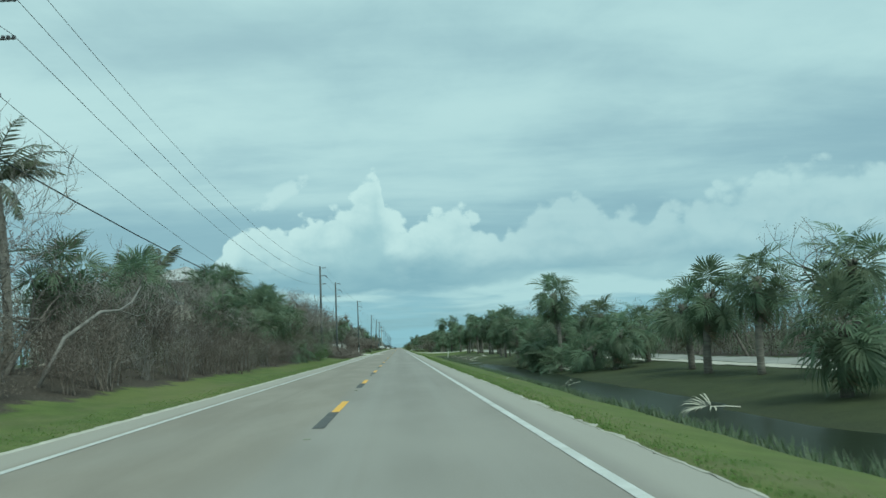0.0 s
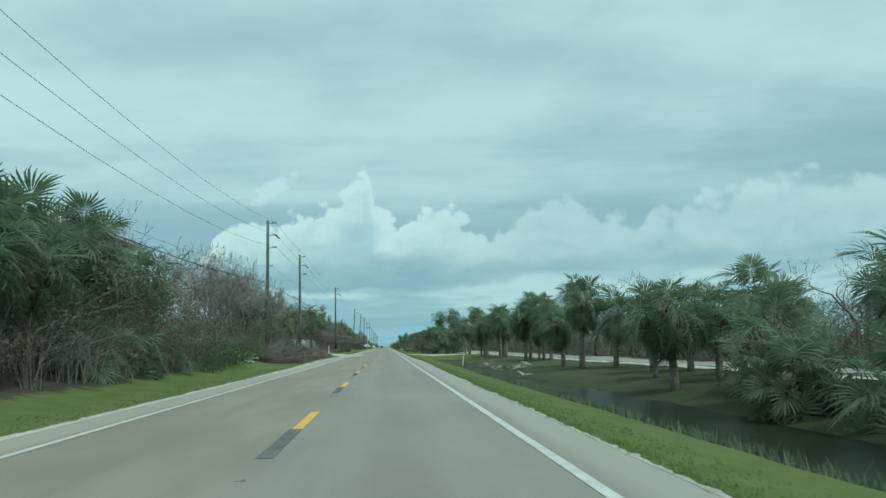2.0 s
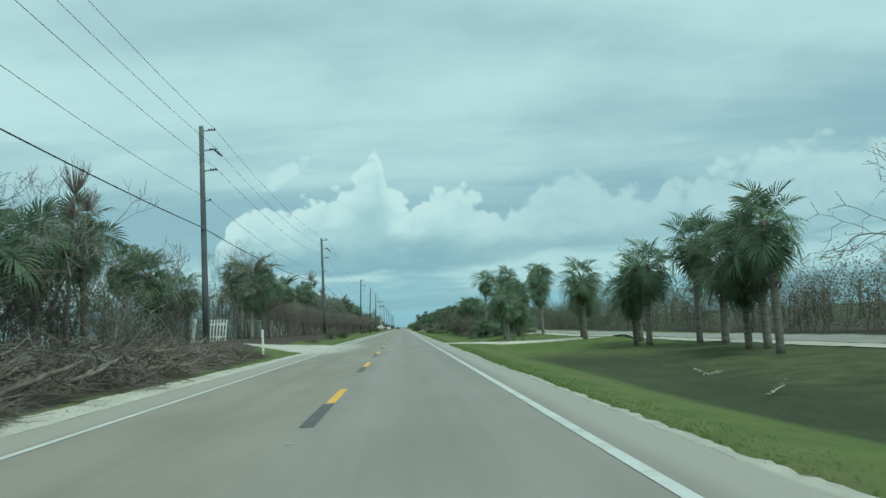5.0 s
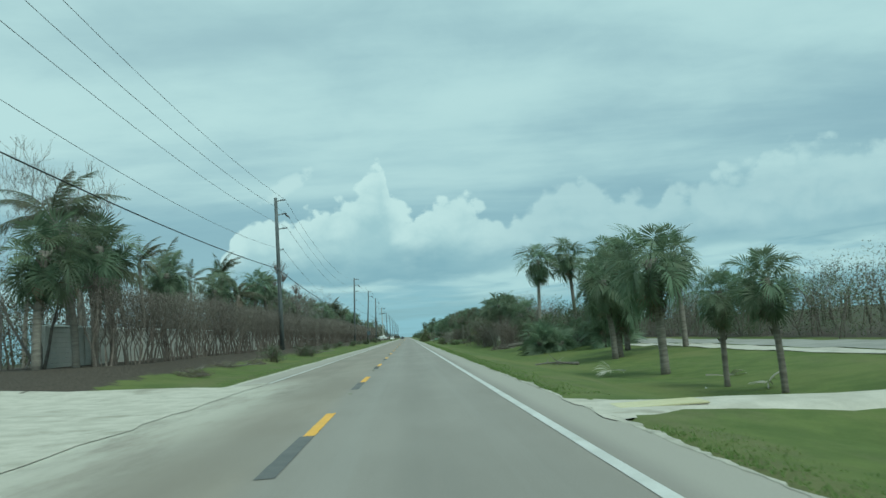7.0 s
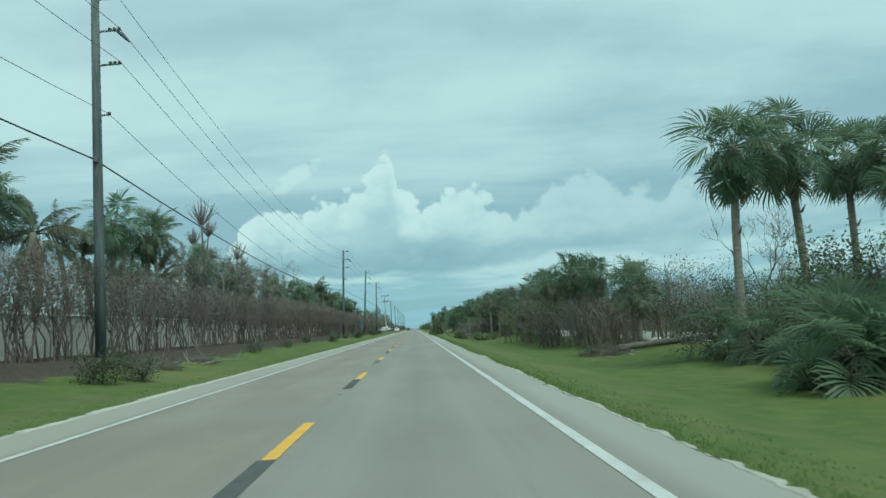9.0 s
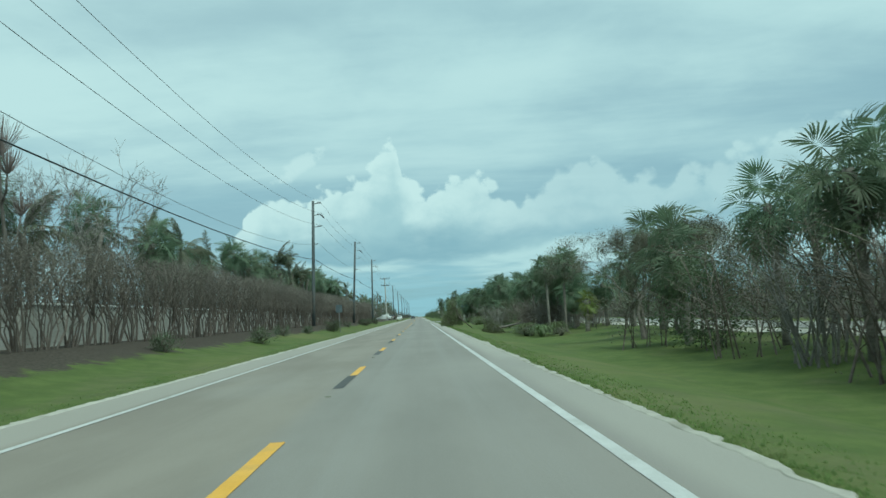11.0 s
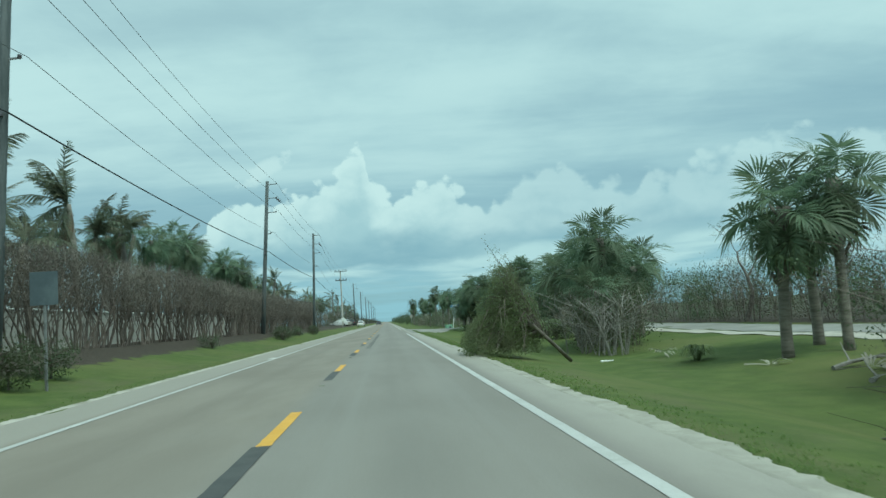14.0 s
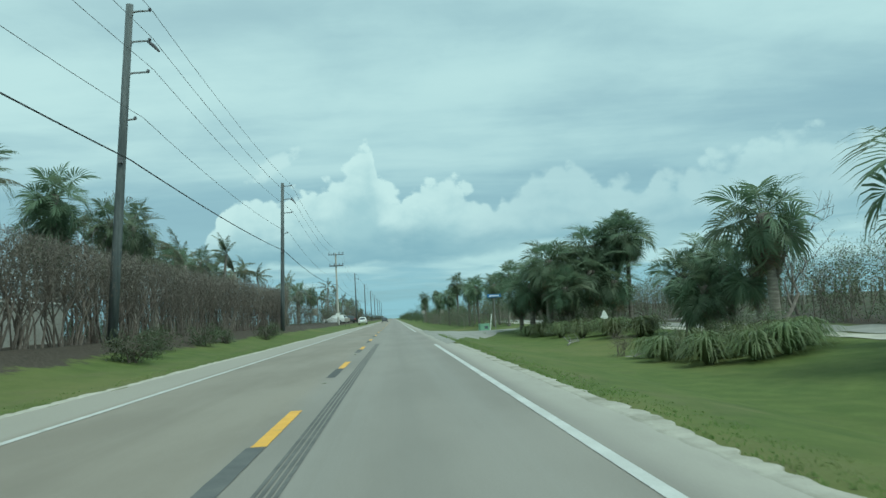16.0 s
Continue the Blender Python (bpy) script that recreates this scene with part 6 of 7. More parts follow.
def far_woods(name, x0, x1, y0, y1, n, h, seed, mat):
    """Woods towards the horizon, past counting: clumps of leaf tufts on short stems."""
    rr = random.Random(seed)
    g = Geo()
    for k in range(n):
        y = y0 + (y1 - y0) * (k + rr.random()) / n
        x = rr.uniform(x0, x1)
        hh = h * rr.uniform(0.55, 1.15)
        g.tube([(x, y, ground_z(x, y) - 0.1), (x + rr.gauss(0, 0.2), y, hh * 0.6)], [0.15, 0.07], 4, False)
        for j in range(75):
            a = rr.uniform(0, 6.28)
            t = rr.random()
            r = 2.0 * math.sqrt(max(0.1, 1 - ((t - 0.5) / 0.6) ** 2)) * rr.uniform(0.3, 1)
            p = Vector((x + r * math.cos(a), y + r * math.sin(a), hh * (0.15 + 0.8 * t)))
            g.leaf(p, (rr.gauss(0, 1), rr.gauss(0, 1), rr.gauss(0.2, 0.7)), 0.15, rr.uniform(0.16, 0.36), (rr.random(), rr.random(), 1))
    return solid(name, g, mat, "distant mixed green and brown woods beside the road", "woods", kind="stuff")


far_woods("far_woods", 9.5, 22, 480, 1500, 420, 6.0, 1, M_GREEN)
far_woods("far_woods", -24, -12.0, 560, 1500, 380, 6.0, 2, M_OLIVE)
far_woods("back_woods", 30, 60, -20, 480, 420, 4.4, 3, M_OLIVE)
far_woods("back_woods", -60, -26, -20, 560, 460, 6.5, 4, M_GREEN)


# ---- things on the verges ----
def garden_wall(y0, y1, x=-12.5):
    """A pale capped wall in panels behind the hedge."""
    n = int((y1 - y0) / 3.6)
    panel = post = cap = course = None
    for k in range(n):
        y = y0 + 3.6 * k
        z = 0.95
        root = thing("wall_panel", "pale painted garden wall panel with cap behind the hedge", "wall", "garden wall", at=pose(x, y, z))
        if panel is None:
            g = Geo()
            for i in range(8):
                g.box((0, 1.8, 0.10 + 0.2 * i), (0.15, 3.3, 0.192), 0.006)
            panel = g.mesh("panel", M_WALLPAINT)
            g = Geo()
            g.box((0, 0, 0.80), (0.26, 0.30, 1.7), 0.01)
            post = g.mesh("post", M_WALLPAINT)
            g = Geo()
            g.box((0, 1.8, 1.655), (0.26, 3.6, 0.07), 0.01)
            cap = g.mesh("cap", M_WHITE)
        for nm, me in (("panel", panel), ("post", post), ("cap", cap)):
            part(nm, me, None, root)


garden_wall(151.0, 330.0)


def house(x, y, w, d, h, roof_h, label):
    z0 = 0.9
    root = thing("house", label, "house", at=pose(x, y, z0))
    g = Geo()
    g.box((0, 0, h / 2), (w, d, h), 0.02)
    part("wall", g, M_HOUSE, root)
    g = Geo()
    o = 1.1
    a, b = w / 2 + o, d / 2 + o
    n = len(g.v)
    g.v += [(-a, -b, h), (a, -b, h), (a, b, h), (-a, b, h), (-a, -b, h + 0.25), (a, -b, h + 0.25), (a, b, h + 0.25), (-a, b, h + 0.25),
            (0, -b + a, h + roof_h), (0, b - a, h + roof_h)]
    g.f += [(3, 2, 1, 0), (0, 1, 5, 4), (1, 2, 6, 5), (2, 3, 7, 6), (3, 0, 4, 7), (4, 5, 8), (5, 6, 9, 8), (6, 7, 9), (7, 4, 8, 9)]
    part("roof", g, M_ROOF, root)
    for sgn in (-1, 1):
        for lvl in (1.6, h - 1.9):
            for t in (-0.3, 0.0, 0.3):
                g = Geo()
                g.box((w / 2 + 0.03, t * d, lvl), (0.06, 1.3, 1.5), 0.0)
                win = part("window", g, M_GLASS, root)
                g = Geo()
                for q in (-0.7, 0.7):
                    g.box((w / 2 + 0.05, t * d + q, lvl), (0.12, 0.1, 1.6), 0.01)
                    g.box((w / 2 + 0.05, t * d, lvl + q * 1.1), (0.12, 1.5, 0.1), 0.01)
                part("frame", g, M_WHITE, win)
        break
    g = Geo()
    g.box((w / 2 + 0.9, 0, h * 0.5), (1.8, d * 0.9, 0.18), 0.02)
    bal = part("balcony", g, M_WHITE, root)
    for t in np.arange(-0.44, 0.45, 0.11):
        g = Geo()
        g.box((w / 2 + 1.7, t * d, h * 0.5 + 0.55), (0.07, 0.07, 1.0), 0.01)
        part("post", g, M_WHITE, bal)
    g = Geo()
    g.box((w / 2 + 1.7, 0, h * 0.5 + 1.08), (0.1, d * 0.9, 0.07), 0.01)
    part("rail", g, M_WHITE, bal)
    return root


house(-29.0, 64.0, 10.0, 12.0, 6.2, 2.2, "pale two-storey house behind storm-stripped trees")
h2 = house(-26.0, 84.4, 10.0, 13.0, 9.4, 2.6, "beige two-storey house with wide eaves and balcony")
g = Geo()
g.box((-0.6, 9.0, 3.8), (8.0, 5.0, 7.6), 0.02)
wing = part("wing", g, M_HOUSE, h2, "lower beige side wing")
g = Geo()
g.v += [(-5.6, 6.4, 7.6), (5.0, 6.4, 7.6), (5.0, 12.1, 7.6), (-5.6, 12.1, 7.6), (-5.6, 6.4, 7.85), (5.0, 6.4, 7.85), (5.0, 12.1, 7.85), (-5.6, 12.1, 7.85), (-0.3, 6.4, 9.1), (-0.3, 9.0, 9.1)]
g.f += [(3, 2, 1, 0), (0, 1, 5, 4), (1, 2, 6, 5), (2, 3, 7, 6), (3, 0, 4, 7), (4, 5, 8), (5, 6, 9, 8), (6, 7, 9), (7, 4, 8, 9)]
part("roof", g, M_ROOF, wing)
g = Geo()
g.box((4.8, 11.9, 3.8), (0.18, 0.18, 7.6), 0.01)
part("porch_post", g, M_WHITE, wing)


# storm debris
def limb(length, r, seed, bends=4):
    """A bare broken limb along +x, crooked, with stubs."""
    rr = random.Random(seed)
    g = Geo()
    p, pts, rad = Vector((0, 0, r * 0.9)), [], []
    for i in range(bends + 1):
        pts.append(p.copy())
        rad.append(r * (1 - 0.6 * i / bends))
        p = p + Vector((length / bends, rr.gauss(0, 0.08) * length, rr.gauss(0, 0.03) * length))
        p.z = max(p.z, r * 0.5)
    g.tube(pts, rad, 6)
    for k in range(3):
        i = rr.randrange(1, bends)
        d = Vector((rr.uniform(0.2, 0.8), rr.choice((-1, 1)) * rr.uniform(0.3, 0.9), rr.uniform(0.1, 0.7))).normalized()
        g.tube([pts[i], pts[i] + d * length * 0.2, pts[i] + d * length * 0.33 + Vector((0, 0, 0.04))], [rad[i] * 0.6, rad[i] * 0.4, 0.006], 4)
    return g


STICKS = [limb(2.2, 0.05, s).mesh("limb", M_PALETWIG) for s in (1, 2, 3)] + [limb(2.8, 0.09, 4).mesh("limb", M_GREYBARK), limb(1.6, 0.035, 5).mesh("limb", M_PALETWIG)]


def brush_mesh(seed, w, d, h, n, mat, up=0.5):
    """A tangle of broken twigs heaped on the ground."""
    rr = random.Random(seed)
    g = Geo()
    for k in range(n):
        a, q = rr.uniform(0, 6.28), math.sqrt(rr.random())
        x, y = w / 2 * q * math.cos(a), d / 2 * q * math.sin(a)
        hh = h * (1 - q ** 2) * rr.uniform(0.1, 1.0)
        p = Vector((x, y, hh * 0.9))
        b = rr.uniform(0, 6.28)
        ln = rr.uniform(0.35, 1.1)
        dd = Vector((math.cos(b), math.sin(b), rr.gauss(0.05, up))) * ln
        e = p + dd
        e.z = max(e.z, 0.02)
        r = rr.choice((0.006, 0.008, 0.012, 0.02))
        g.tube([p, p.lerp(e, 0.5) + Vector((rr.gauss(0, 0.07), rr.gauss(0, 0.07), rr.gauss(0.02, 0.06))), e], [r, r * 0.8, r * 0.35], 3, False)
    return g


def dead_leaf_mesh(seed, w, d, h, n, size, mat):
    rr = random.Random(seed)
    g = Geo()
    for k in range(n):
        a, q = rr.uniform(0, 6.28), math.sqrt(rr.random())
        hh = h * (1 - q ** 2) * rr.uniform(0.05, 0.95)
        g.leaf((w / 2 * q * math.cos(a), d / 2 * q * math.sin(a), hh + 0.02), (rr.gauss(0, 1), rr.gauss(0, 1), rr.gauss(0, 0.5)), size * 0.5, size * rr.uniform(0.7, 1.5), (rr.random(), rr.random(), 1))
    return g


PILE_TWIGS = [brush_mesh(s, 3.4, 3.8, 1.25, 420, M_TWIG).mesh("twig_tangle", (M_TWIG, M_BARK)[s % 2]) for s in (1, 2, 3)]
PILE_LEAVES = [dead_leaf_mesh(s, 3.2, 3.6, 1.0, 1500, 0.09, None).mesh("leaf_litter", (M_RUST, M_BROWN, M_OLIVE)[s % 3]) for s in (1, 2, 3)]


def brush_pile(x, y, s, k, rz, label="heap of broken brown branches cleared to the roadside"):
    root = thing("brush_pile", label, "debris", "storm debris piles", at=pose(x, y, bump_z(x, y) - 0.03, 0, 0, rz) @ Matrix.Diagonal((s, s, s, 1)))
    part("twig_tangle", PILE_TWIGS[k % 3], None, root)["kind"] = "stuff"
    part("leaf_litter", PILE_LEAVES[(k + 1) % 3], None, root)["kind"] = "stuff"
    for i in range(5):
        part("limb", STICKS[(k + i) % 5], None, root, at=pose(rnd(-0.9, 0.5), rnd(-1.2, 1.2), 0.12 + 0.12 * i, rnd(-12, 12), rnd(-18, 8), rnd(0, 360)) @ Matrix.Scale(0.6, 4))
    return root


for i, (x, y, s) in enumerate(((-6.6, 78.0, 0.8), (-6.0, 81.5, 1.05), (-7.2, 84.5, 1.1), (-5.9, 86.5, 0.95), (-6.6, 90.0, 1.0), (-7.8, 88.0, 1.1), (-6.0, 93.5, 0.95), (-6.9, 97.0, 1.1), (-6.0, 100.5, 1.0), (-7.6, 102.5, 1.1),
                               (-6.4, 105.0, 0.95), (-6.0, 109.0, 0.9), (-7.4, 107.5, 1.0), (-6.2, 113.0, 0.85), (-7.2, 116.5, 0.9), (-6.0, 118.5, 0.6), (-8.6, 93.0, 1.1), (-8.8, 98.5, 1.1), (-8.9, 112.0, 1.0))):
    brush_pile(x - 0.25, y, s * 0.92, i, rnd(0, 360))
for i, (x, y, s) in enumerate(((-7.4, 158.5, 0.35), (-7.0, 163.5, 0.3), (-7.4, 187.5, 0.4), (-7.2, 192.0, 0.35), (-7.0, 151.0, 0.4))):
    brush_pile(x, y, s, i, rnd(0, 360), "small scatter of pale broken sticks on the grass")
# pale cut limbs laid along the piles, with sawn ends
for i, (x, y, rz, s) in enumerate(((-5.8, 95.2, 66, 0.6), (-5.9, 96.2, 50, 0.65), (-6.3, 95.6, 84, 0.6), (-5.8, 97.8, 58, 0.6), (-6.0, 99.6, 70, 0.65), (-6.4, 96.8, 95, 0.6))):
    lg = thing("cut_limb", "grey cut tree limb with a pale sawn end", "log", "cut limbs", at=pose(x, y, bump_z(x, y) + 0.25 + 0.12 * (i % 3), 0, -12, rz) @ Matrix.Diagonal((s, s, s, 1)))
    g = Geo()
    g.tube([(0, 0, 0.09), (0.7, 0.03, 0.10), (1.4, -0.05, 0.12), (2.0, 0.06, 0.2)], [0.10, 0.092, 0.08, 0.05], 8)
    part("bark", g, M_BARK, lg, smooth=True)
    g = Geo()
    g.tube([(-0.012, 0, 0.09), (0.002, 0, 0.09)], [0.088, 0.094], 8)
    part("sawn_end", g, M_LOGCUT, lg, "pale freshly sawn wood")
# pale uprooted sod and stones at the edge of the woods
STONE = []
for sd in range(4):
    g = Geo()
    rr = random.Random(sd)
    rings = 5
    for i in range(rings + 1):
        for k in range(9):
            th, ph = math.pi * i / rings, 2 * math.pi * k / 9
            q = 1 + 0.35 * noise.noise((math.cos(ph) * math.sin(th) * 1.7 + sd * 7, math.sin(ph) * math.sin(th) * 1.7, math.cos(th) * 1.7))
            g.v.append((0.5 * q * math.sin(th) * math.cos(ph), 0.42 * q * math.sin(th) * math.sin(ph), 0.3 * q * math.cos(th) + 0.18))
    for i in range(rings):
        for k in range(9):
            a, b = i * 9 + k, i * 9 + (k + 1) % 9
            g.f.append((a, b, b + 9, a + 9))
    STONE.append(g.mesh("rubble_stone", M_STONE))
for k in range(46):
    x, y = rnd(-9.6, -7.3), rnd(67, 83)
    st = tagged(new("rubble_stone", STONE[k % 4]), "pale lump of rubble on the grassy bank", "stone", "rubble heap")
    st.matrix_basis = pose(x, y, bump_z(x, y) + rnd(-0.05, 0.12), rnd(-20, 20), rnd(-20, 20), rnd(0, 360)) @ Matrix.Diagonal((rnd(0.35, 0.85), rnd(0.35, 0.8), rnd(0.3, 0.5), 1))
for x, y, k, s in ((-7.2, 63.0, "lime0", 0.9), (-7.4, 64.8, "lime0", 1.0), (-7.5, 66.6, "lime0", 0.9), (-8.0, 68.2, "lime0", 0.8), (-7.8, 72.0, "lime0", 0.7), (-8.6, 76.0, "green1", 0.6), (-8.2, 70.0, "lime0", 0.6), (-8.9, 73.5, "lime0", 0.7), (-7.2, 76.5, "tuft0", 0.8), (-7.4, 60.5, "green1", 0.6), (-8.6, 62.5, "green1", 0.8), (-6.6, 57.0, "lime0", 0.7), (-8.8, 81.0, "green0", 0.8)):
    put(k, x, y, s)

# tufts along the planting bed
for x, y, k, s in ((-6.9, 168.3, "tuft0", 1.15), (-6.7, 180.2, "tuft0", 0.95), (-6.3, 182.0, "tuft0", 0.85), (-7.0, 241.1, "tuft0", 1.0), (-7.0, 274.3, "tuft0", 1.2), (-7.2, 277.0, "tuft0", 1.0), (-6.8, 318.7, "tuft0", 1.1), (-7.2, 321.2, "tuft0", 1.0), (-7.9, 325.2, "tuft0", 1.1), (-7.7, 331.3, "tuft0", 1.1), (-7.5, 335.0, "tuft0", 0.9), (-7.8, 252.0, "tuft0", 0.8), (-7.6, 262.0, "tuft0", 0.7), (-7.6, 297.0, "tuft0", 0.8), (-7.0, 345.0, "tuft0", 1.0), (-7.6, 352.0, "tuft0", 1.1), (-7.4, 203.0, "tuft0", 0.8), (-7.6, 215.0, "tuft0", 0.7), (-7.9, 228.0, "tuft0", 0.8)):
    put(k, x, y, s)

# dead fan leaves and sticks lying in the swale and on the grass
for i, (x, y) in enumerate(((8.7, 64.3), (9.0, 77.0), (9.9, 76.3), (10.6, 74.7), (10.1, 104.5), (9.8, 98.3), (9.8, 79.8), (10.5, 83.4), (11.2, 80.1), (11.4, 76.8), (9.0, 84.6), (9.8, 0.5), (9.3, 15.7), (11.2, 30.1), (10.9, 29.1), (10.0, 139.0), (10.4, 144.0), (9.2, 148.5), (9.0, 160.0), (10.9, 284.0), (10.6, 276.5), (11.0, 273.0), (10.4, 193.6), (11.0, 196.0))):
    lf = thing("fallen_frond", "bleached dead fan-palm leaf lying on the ground", "dead leaf", "fallen fronds", at=pose(x, y, bump_z(x, y) + 0.10, 0, 0, rnd(0, 360)))
    part("frond", FANS_BLEACHED[i % 3], None, lf, at=pose(0, 0, 0.05, rnd(-5, 12), rnd(-25, 25), 0) @ Matrix.Scale(0.9, 4))
for i, (x, y, rz, s) in enumerate(((9.6, 86.0, 20, 0.5), (9.2, 84.5, 70, 0.45), (10.2, 88.0, 130, 0.5), (11.0, 94.0, 60, 0.5), (9.9, 322.0, 20, 0.9), (10.1, 321.6, 35, 0.8), (10.8, 271.5, 12, 1.2), (11.4, 273.8, 20, 1.1), (9.6, 158.0, 140, 0.8), (-7.2, 160.5, 40, 0.8), (-7.0, 184.0, 95, 1.0), (-7.3, 189.0, 75, 1.2), (-6.9, 190.6, 20, 0.8), (-7.3, 191.8, 100, 0.9), (-6.8, 187.8, 130, 0.7), (-7.6, 190.0, 160, 1.0), (10.8, 335.0, 30, 1.0), (10.2, 332.8, 60, 0.9))):
    st = tagged(new("broken_limb", STICKS[i % 5]), "bleached broken limb lying on the grass", "branch", "fallen limbs")
    st.matrix_basis = pose(x, y, bump_z(x, y), 0, 0, rz) @ Matrix.Diagonal((s, s, s, 1))
# long fallen trunk before the grove, with a heap of dead fronds at its foot
tr = Geo()
tr.tube([(0, 0, 0.22), (2.0, 0.2, 0.34), (4.2, 0.1, 0.42), (6.5, 0.5, 0.5)], [0.17, 0.16, 0.14, 0.11], 9)
fallen = solid("palm_log", tr, M_PALMTRUNK, "fallen grey palm trunk lying on the grass", "log", smooth=True)
fallen.matrix_basis = pose(11.3, 197.0, bump_z(11.5, 197.5), 0, 0, 14)
brush_pile(10.6, 198.0, 0.55, 1, 30, "small heap of bleached dead palm leaves on grass")
brush_pile(11.2, 196.6, 0.45, 2, 80, "small heap of bleached dead palm leaves on grass")

# uprooted trunk with its root ball, and the brown heap behind it
root_ball = thing("uprooted_trunk", "uprooted grey tree trunk with mossy root ball on grass", "log", at=pose(7.6, 264.6, bump_z(7.6, 264.6), 0, 0, 18))
g = Geo()
g.tube([(0.3, 0, 0.42), (1.4, 0.1, 0.50), (2.8, 0.0, 0.72), (4.4, 0.3, 1.05)], [0.11, 0.10, 0.085, 0.06], 9)
part("trunk", g, M_GREYBARK, root_ball, smooth=True)
part("root_ball", dead_leaf_mesh(61, 2.1, 2.0, 1.25, 2200, 0.10, None), M_STRAP, root_ball)
part("root_tangle", brush_mesh(62, 1.5, 1.5, 1.0, 160, None), M_BARK, root_ball)
for x, y, s, k in ((10.6, 262.4, 0.6, 0), (10.2, 260.0, 0.5, 1), (11.4, 264.4, 0.65, 2)):
    brush_pile(x, y, s, k, rnd(0, 360), "heap of broken brown branches under the palms")


# green tree blown down onto the road edge
def fallen_tree():
    rr = random.Random(77)
    root = thing("fallen_tree", "green leafy tree blown down onto the road shoulder", "tree")
    wood, twigs, fol = Geo(), Geo(), Geo()
    path = [Vector(p) for p in ((6.75, 280.2, -0.35), (6.1, 279.5, 0.22), (5.55, 279.1, 0.72), (5.1, 279.4, 1.25), (4.85, 280.0, 1.8))]
    wood.tube(path, [0.062, 0.056, 0.05, 0.042, 0.03], 8)

    def spray(s, e, n, spread, lf=(0.05, 0.10)):
        for j in range(n):
            t = rr.uniform(0.15, 1.08)
            q = s.lerp(e, t) + Vector((rr.gauss(0, spread), rr.gauss(0, spread), rr.gauss(0, spread)))
            if q.x < 3.38 - 0.1 * rr.random():
                continue
            q.z = max(q.z, 0.03)
            fol.leaf(q, (rr.gauss(0, 1), rr.gauss(0, 1), rr.gauss(-0.3, 0.8)), 0.032, rr.uniform(*lf), (rr.random(), rr.random(), 1))
    for k in range(170):
        t = rr.uniform(0.3, 1.0) * 3.999
        s = path[int(t)].lerp(path[int(t) + 1], t - int(t))
        a = rr.uniform(0, 6.28)
        out = math.sqrt(rr.random())
        lift = rr.random() ** 1.7
        # the crown: wide on the ground, narrower and leaning back towards the trunk above
        w = 1.0 - 0.72 * lift
        e = Vector((4.6 + 0.3 * lift + 1.25 * w * out * math.cos(a), 280.3 + 2.0 * w * out * math.sin(a), 0.05 + 2.6 * lift))
        mid = s.lerp(e, 0.5) + Vector((rr.gauss(0, 0.12), rr.gauss(0, 0.12), rr.uniform(0.05, 0.4)))
        twigs.tube([s, mid, e], [0.022, 0.014, 0.004], 3, False)
        spray(mid, e, 95, 0.15)
        spray(s.lerp(mid, 0.5), mid, 35, 0.16)
    for x, z in ((4.35, 3.5), (4.75, 3.35), (5.05, 3.1), (5.4, 2.9), (4.6, 3.1)):
        s = Vector((5.1 + rr.uniform(-0.2, 0.3), 280.8, 1.9))
        e = Vector((x, 280.6 + rr.uniform(-0.4, 0.4), z))
        twigs.tube([s, s.lerp(e, 0.5) + Vector((0.12, 0, 0)), e], [0.018, 0.010, 0.003], 3, False)
        spray(s.lerp(e, 0.4), e, 26, 0.055, (0.06, 0.11))
    # the crushed lower crown, lying on the shoulder
    for k in range(12000):
        a, h = rr.uniform(0, 6.28), rr.random()
        q = rr.uniform(0.55, 1.0) * math.sqrt(1 - 0.9 * h * h)
        p = Vector((4.65 + 1.2 * q * math.cos(a), 281.0 + 2.8 * q * math.sin(a), 0.04 + 1.15 * h))
        p += Vector((noise.noise(p * 1.3), noise.noise(p * 1.3 + Vector((9, 0, 0))), 0.6 * noise.noise(p * 1.3 + Vector((0, 9, 0))))) * 0.45
        if p.x > 3.36 and p.z > 0.02:
            fol.leaf(p, (rr.gauss(0, 1), rr.gauss(0, 1), rr.gauss(-0.5, 0.7)), 0.036, rr.uniform(0.07, 0.13), (rr.random(), rr.random(), 1))
    part("trunk", wood, M_BARK, root, smooth=True)
    part("twig_spray", twigs, M_TWIG, root)["kind"] = "stuff"
    part("foliage", fol, M_OLIVE_GREEN, root)["kind"] = "stuff"
    root.matrix_basis = pose(0.2, 0.2, 0.0)
    return root


M_OLIVE_GREEN = leafy("torn_leaf", (0.165, 0.21, 0.095), (0.235, 0.28, 0.14), (0.215, 0.22, 0.14), 0.5, 0.52)
fallen_tree()
stock("mound0", lambda: bush(81, 4.2, 3.2, M_OLIVE, M_PALETWIG, 2600, 0.13, 16, label="rounded brown-green mound of storm-burnt shrub", twig_share=0.55, crown_lo=0.02))
put("mound0", 9.9, 288.8, 0.78)
put("skirt0", 10.6, 289.8, 0.72)
bag = Geo()
for i in range(4):
    bag.tube([(-0.5 + 0.25 * i, 0, 0.10), (-0.28 + 0.25 * i, 0.02, 0.12)], [0.10 - 0.012 * i, 0.12 - 0.02 * i], 8)
b = solid("white_debris", bag, M_WHITE, "crumpled white scrap lying on the grass", "debris")
b.matrix_basis = pose(9.0, 283.6, bump_z(9.0, 283.6) - 0.02, 0, 0, 10) @ Matrix.Diagonal((0.5, 0.5, 0.4, 1))
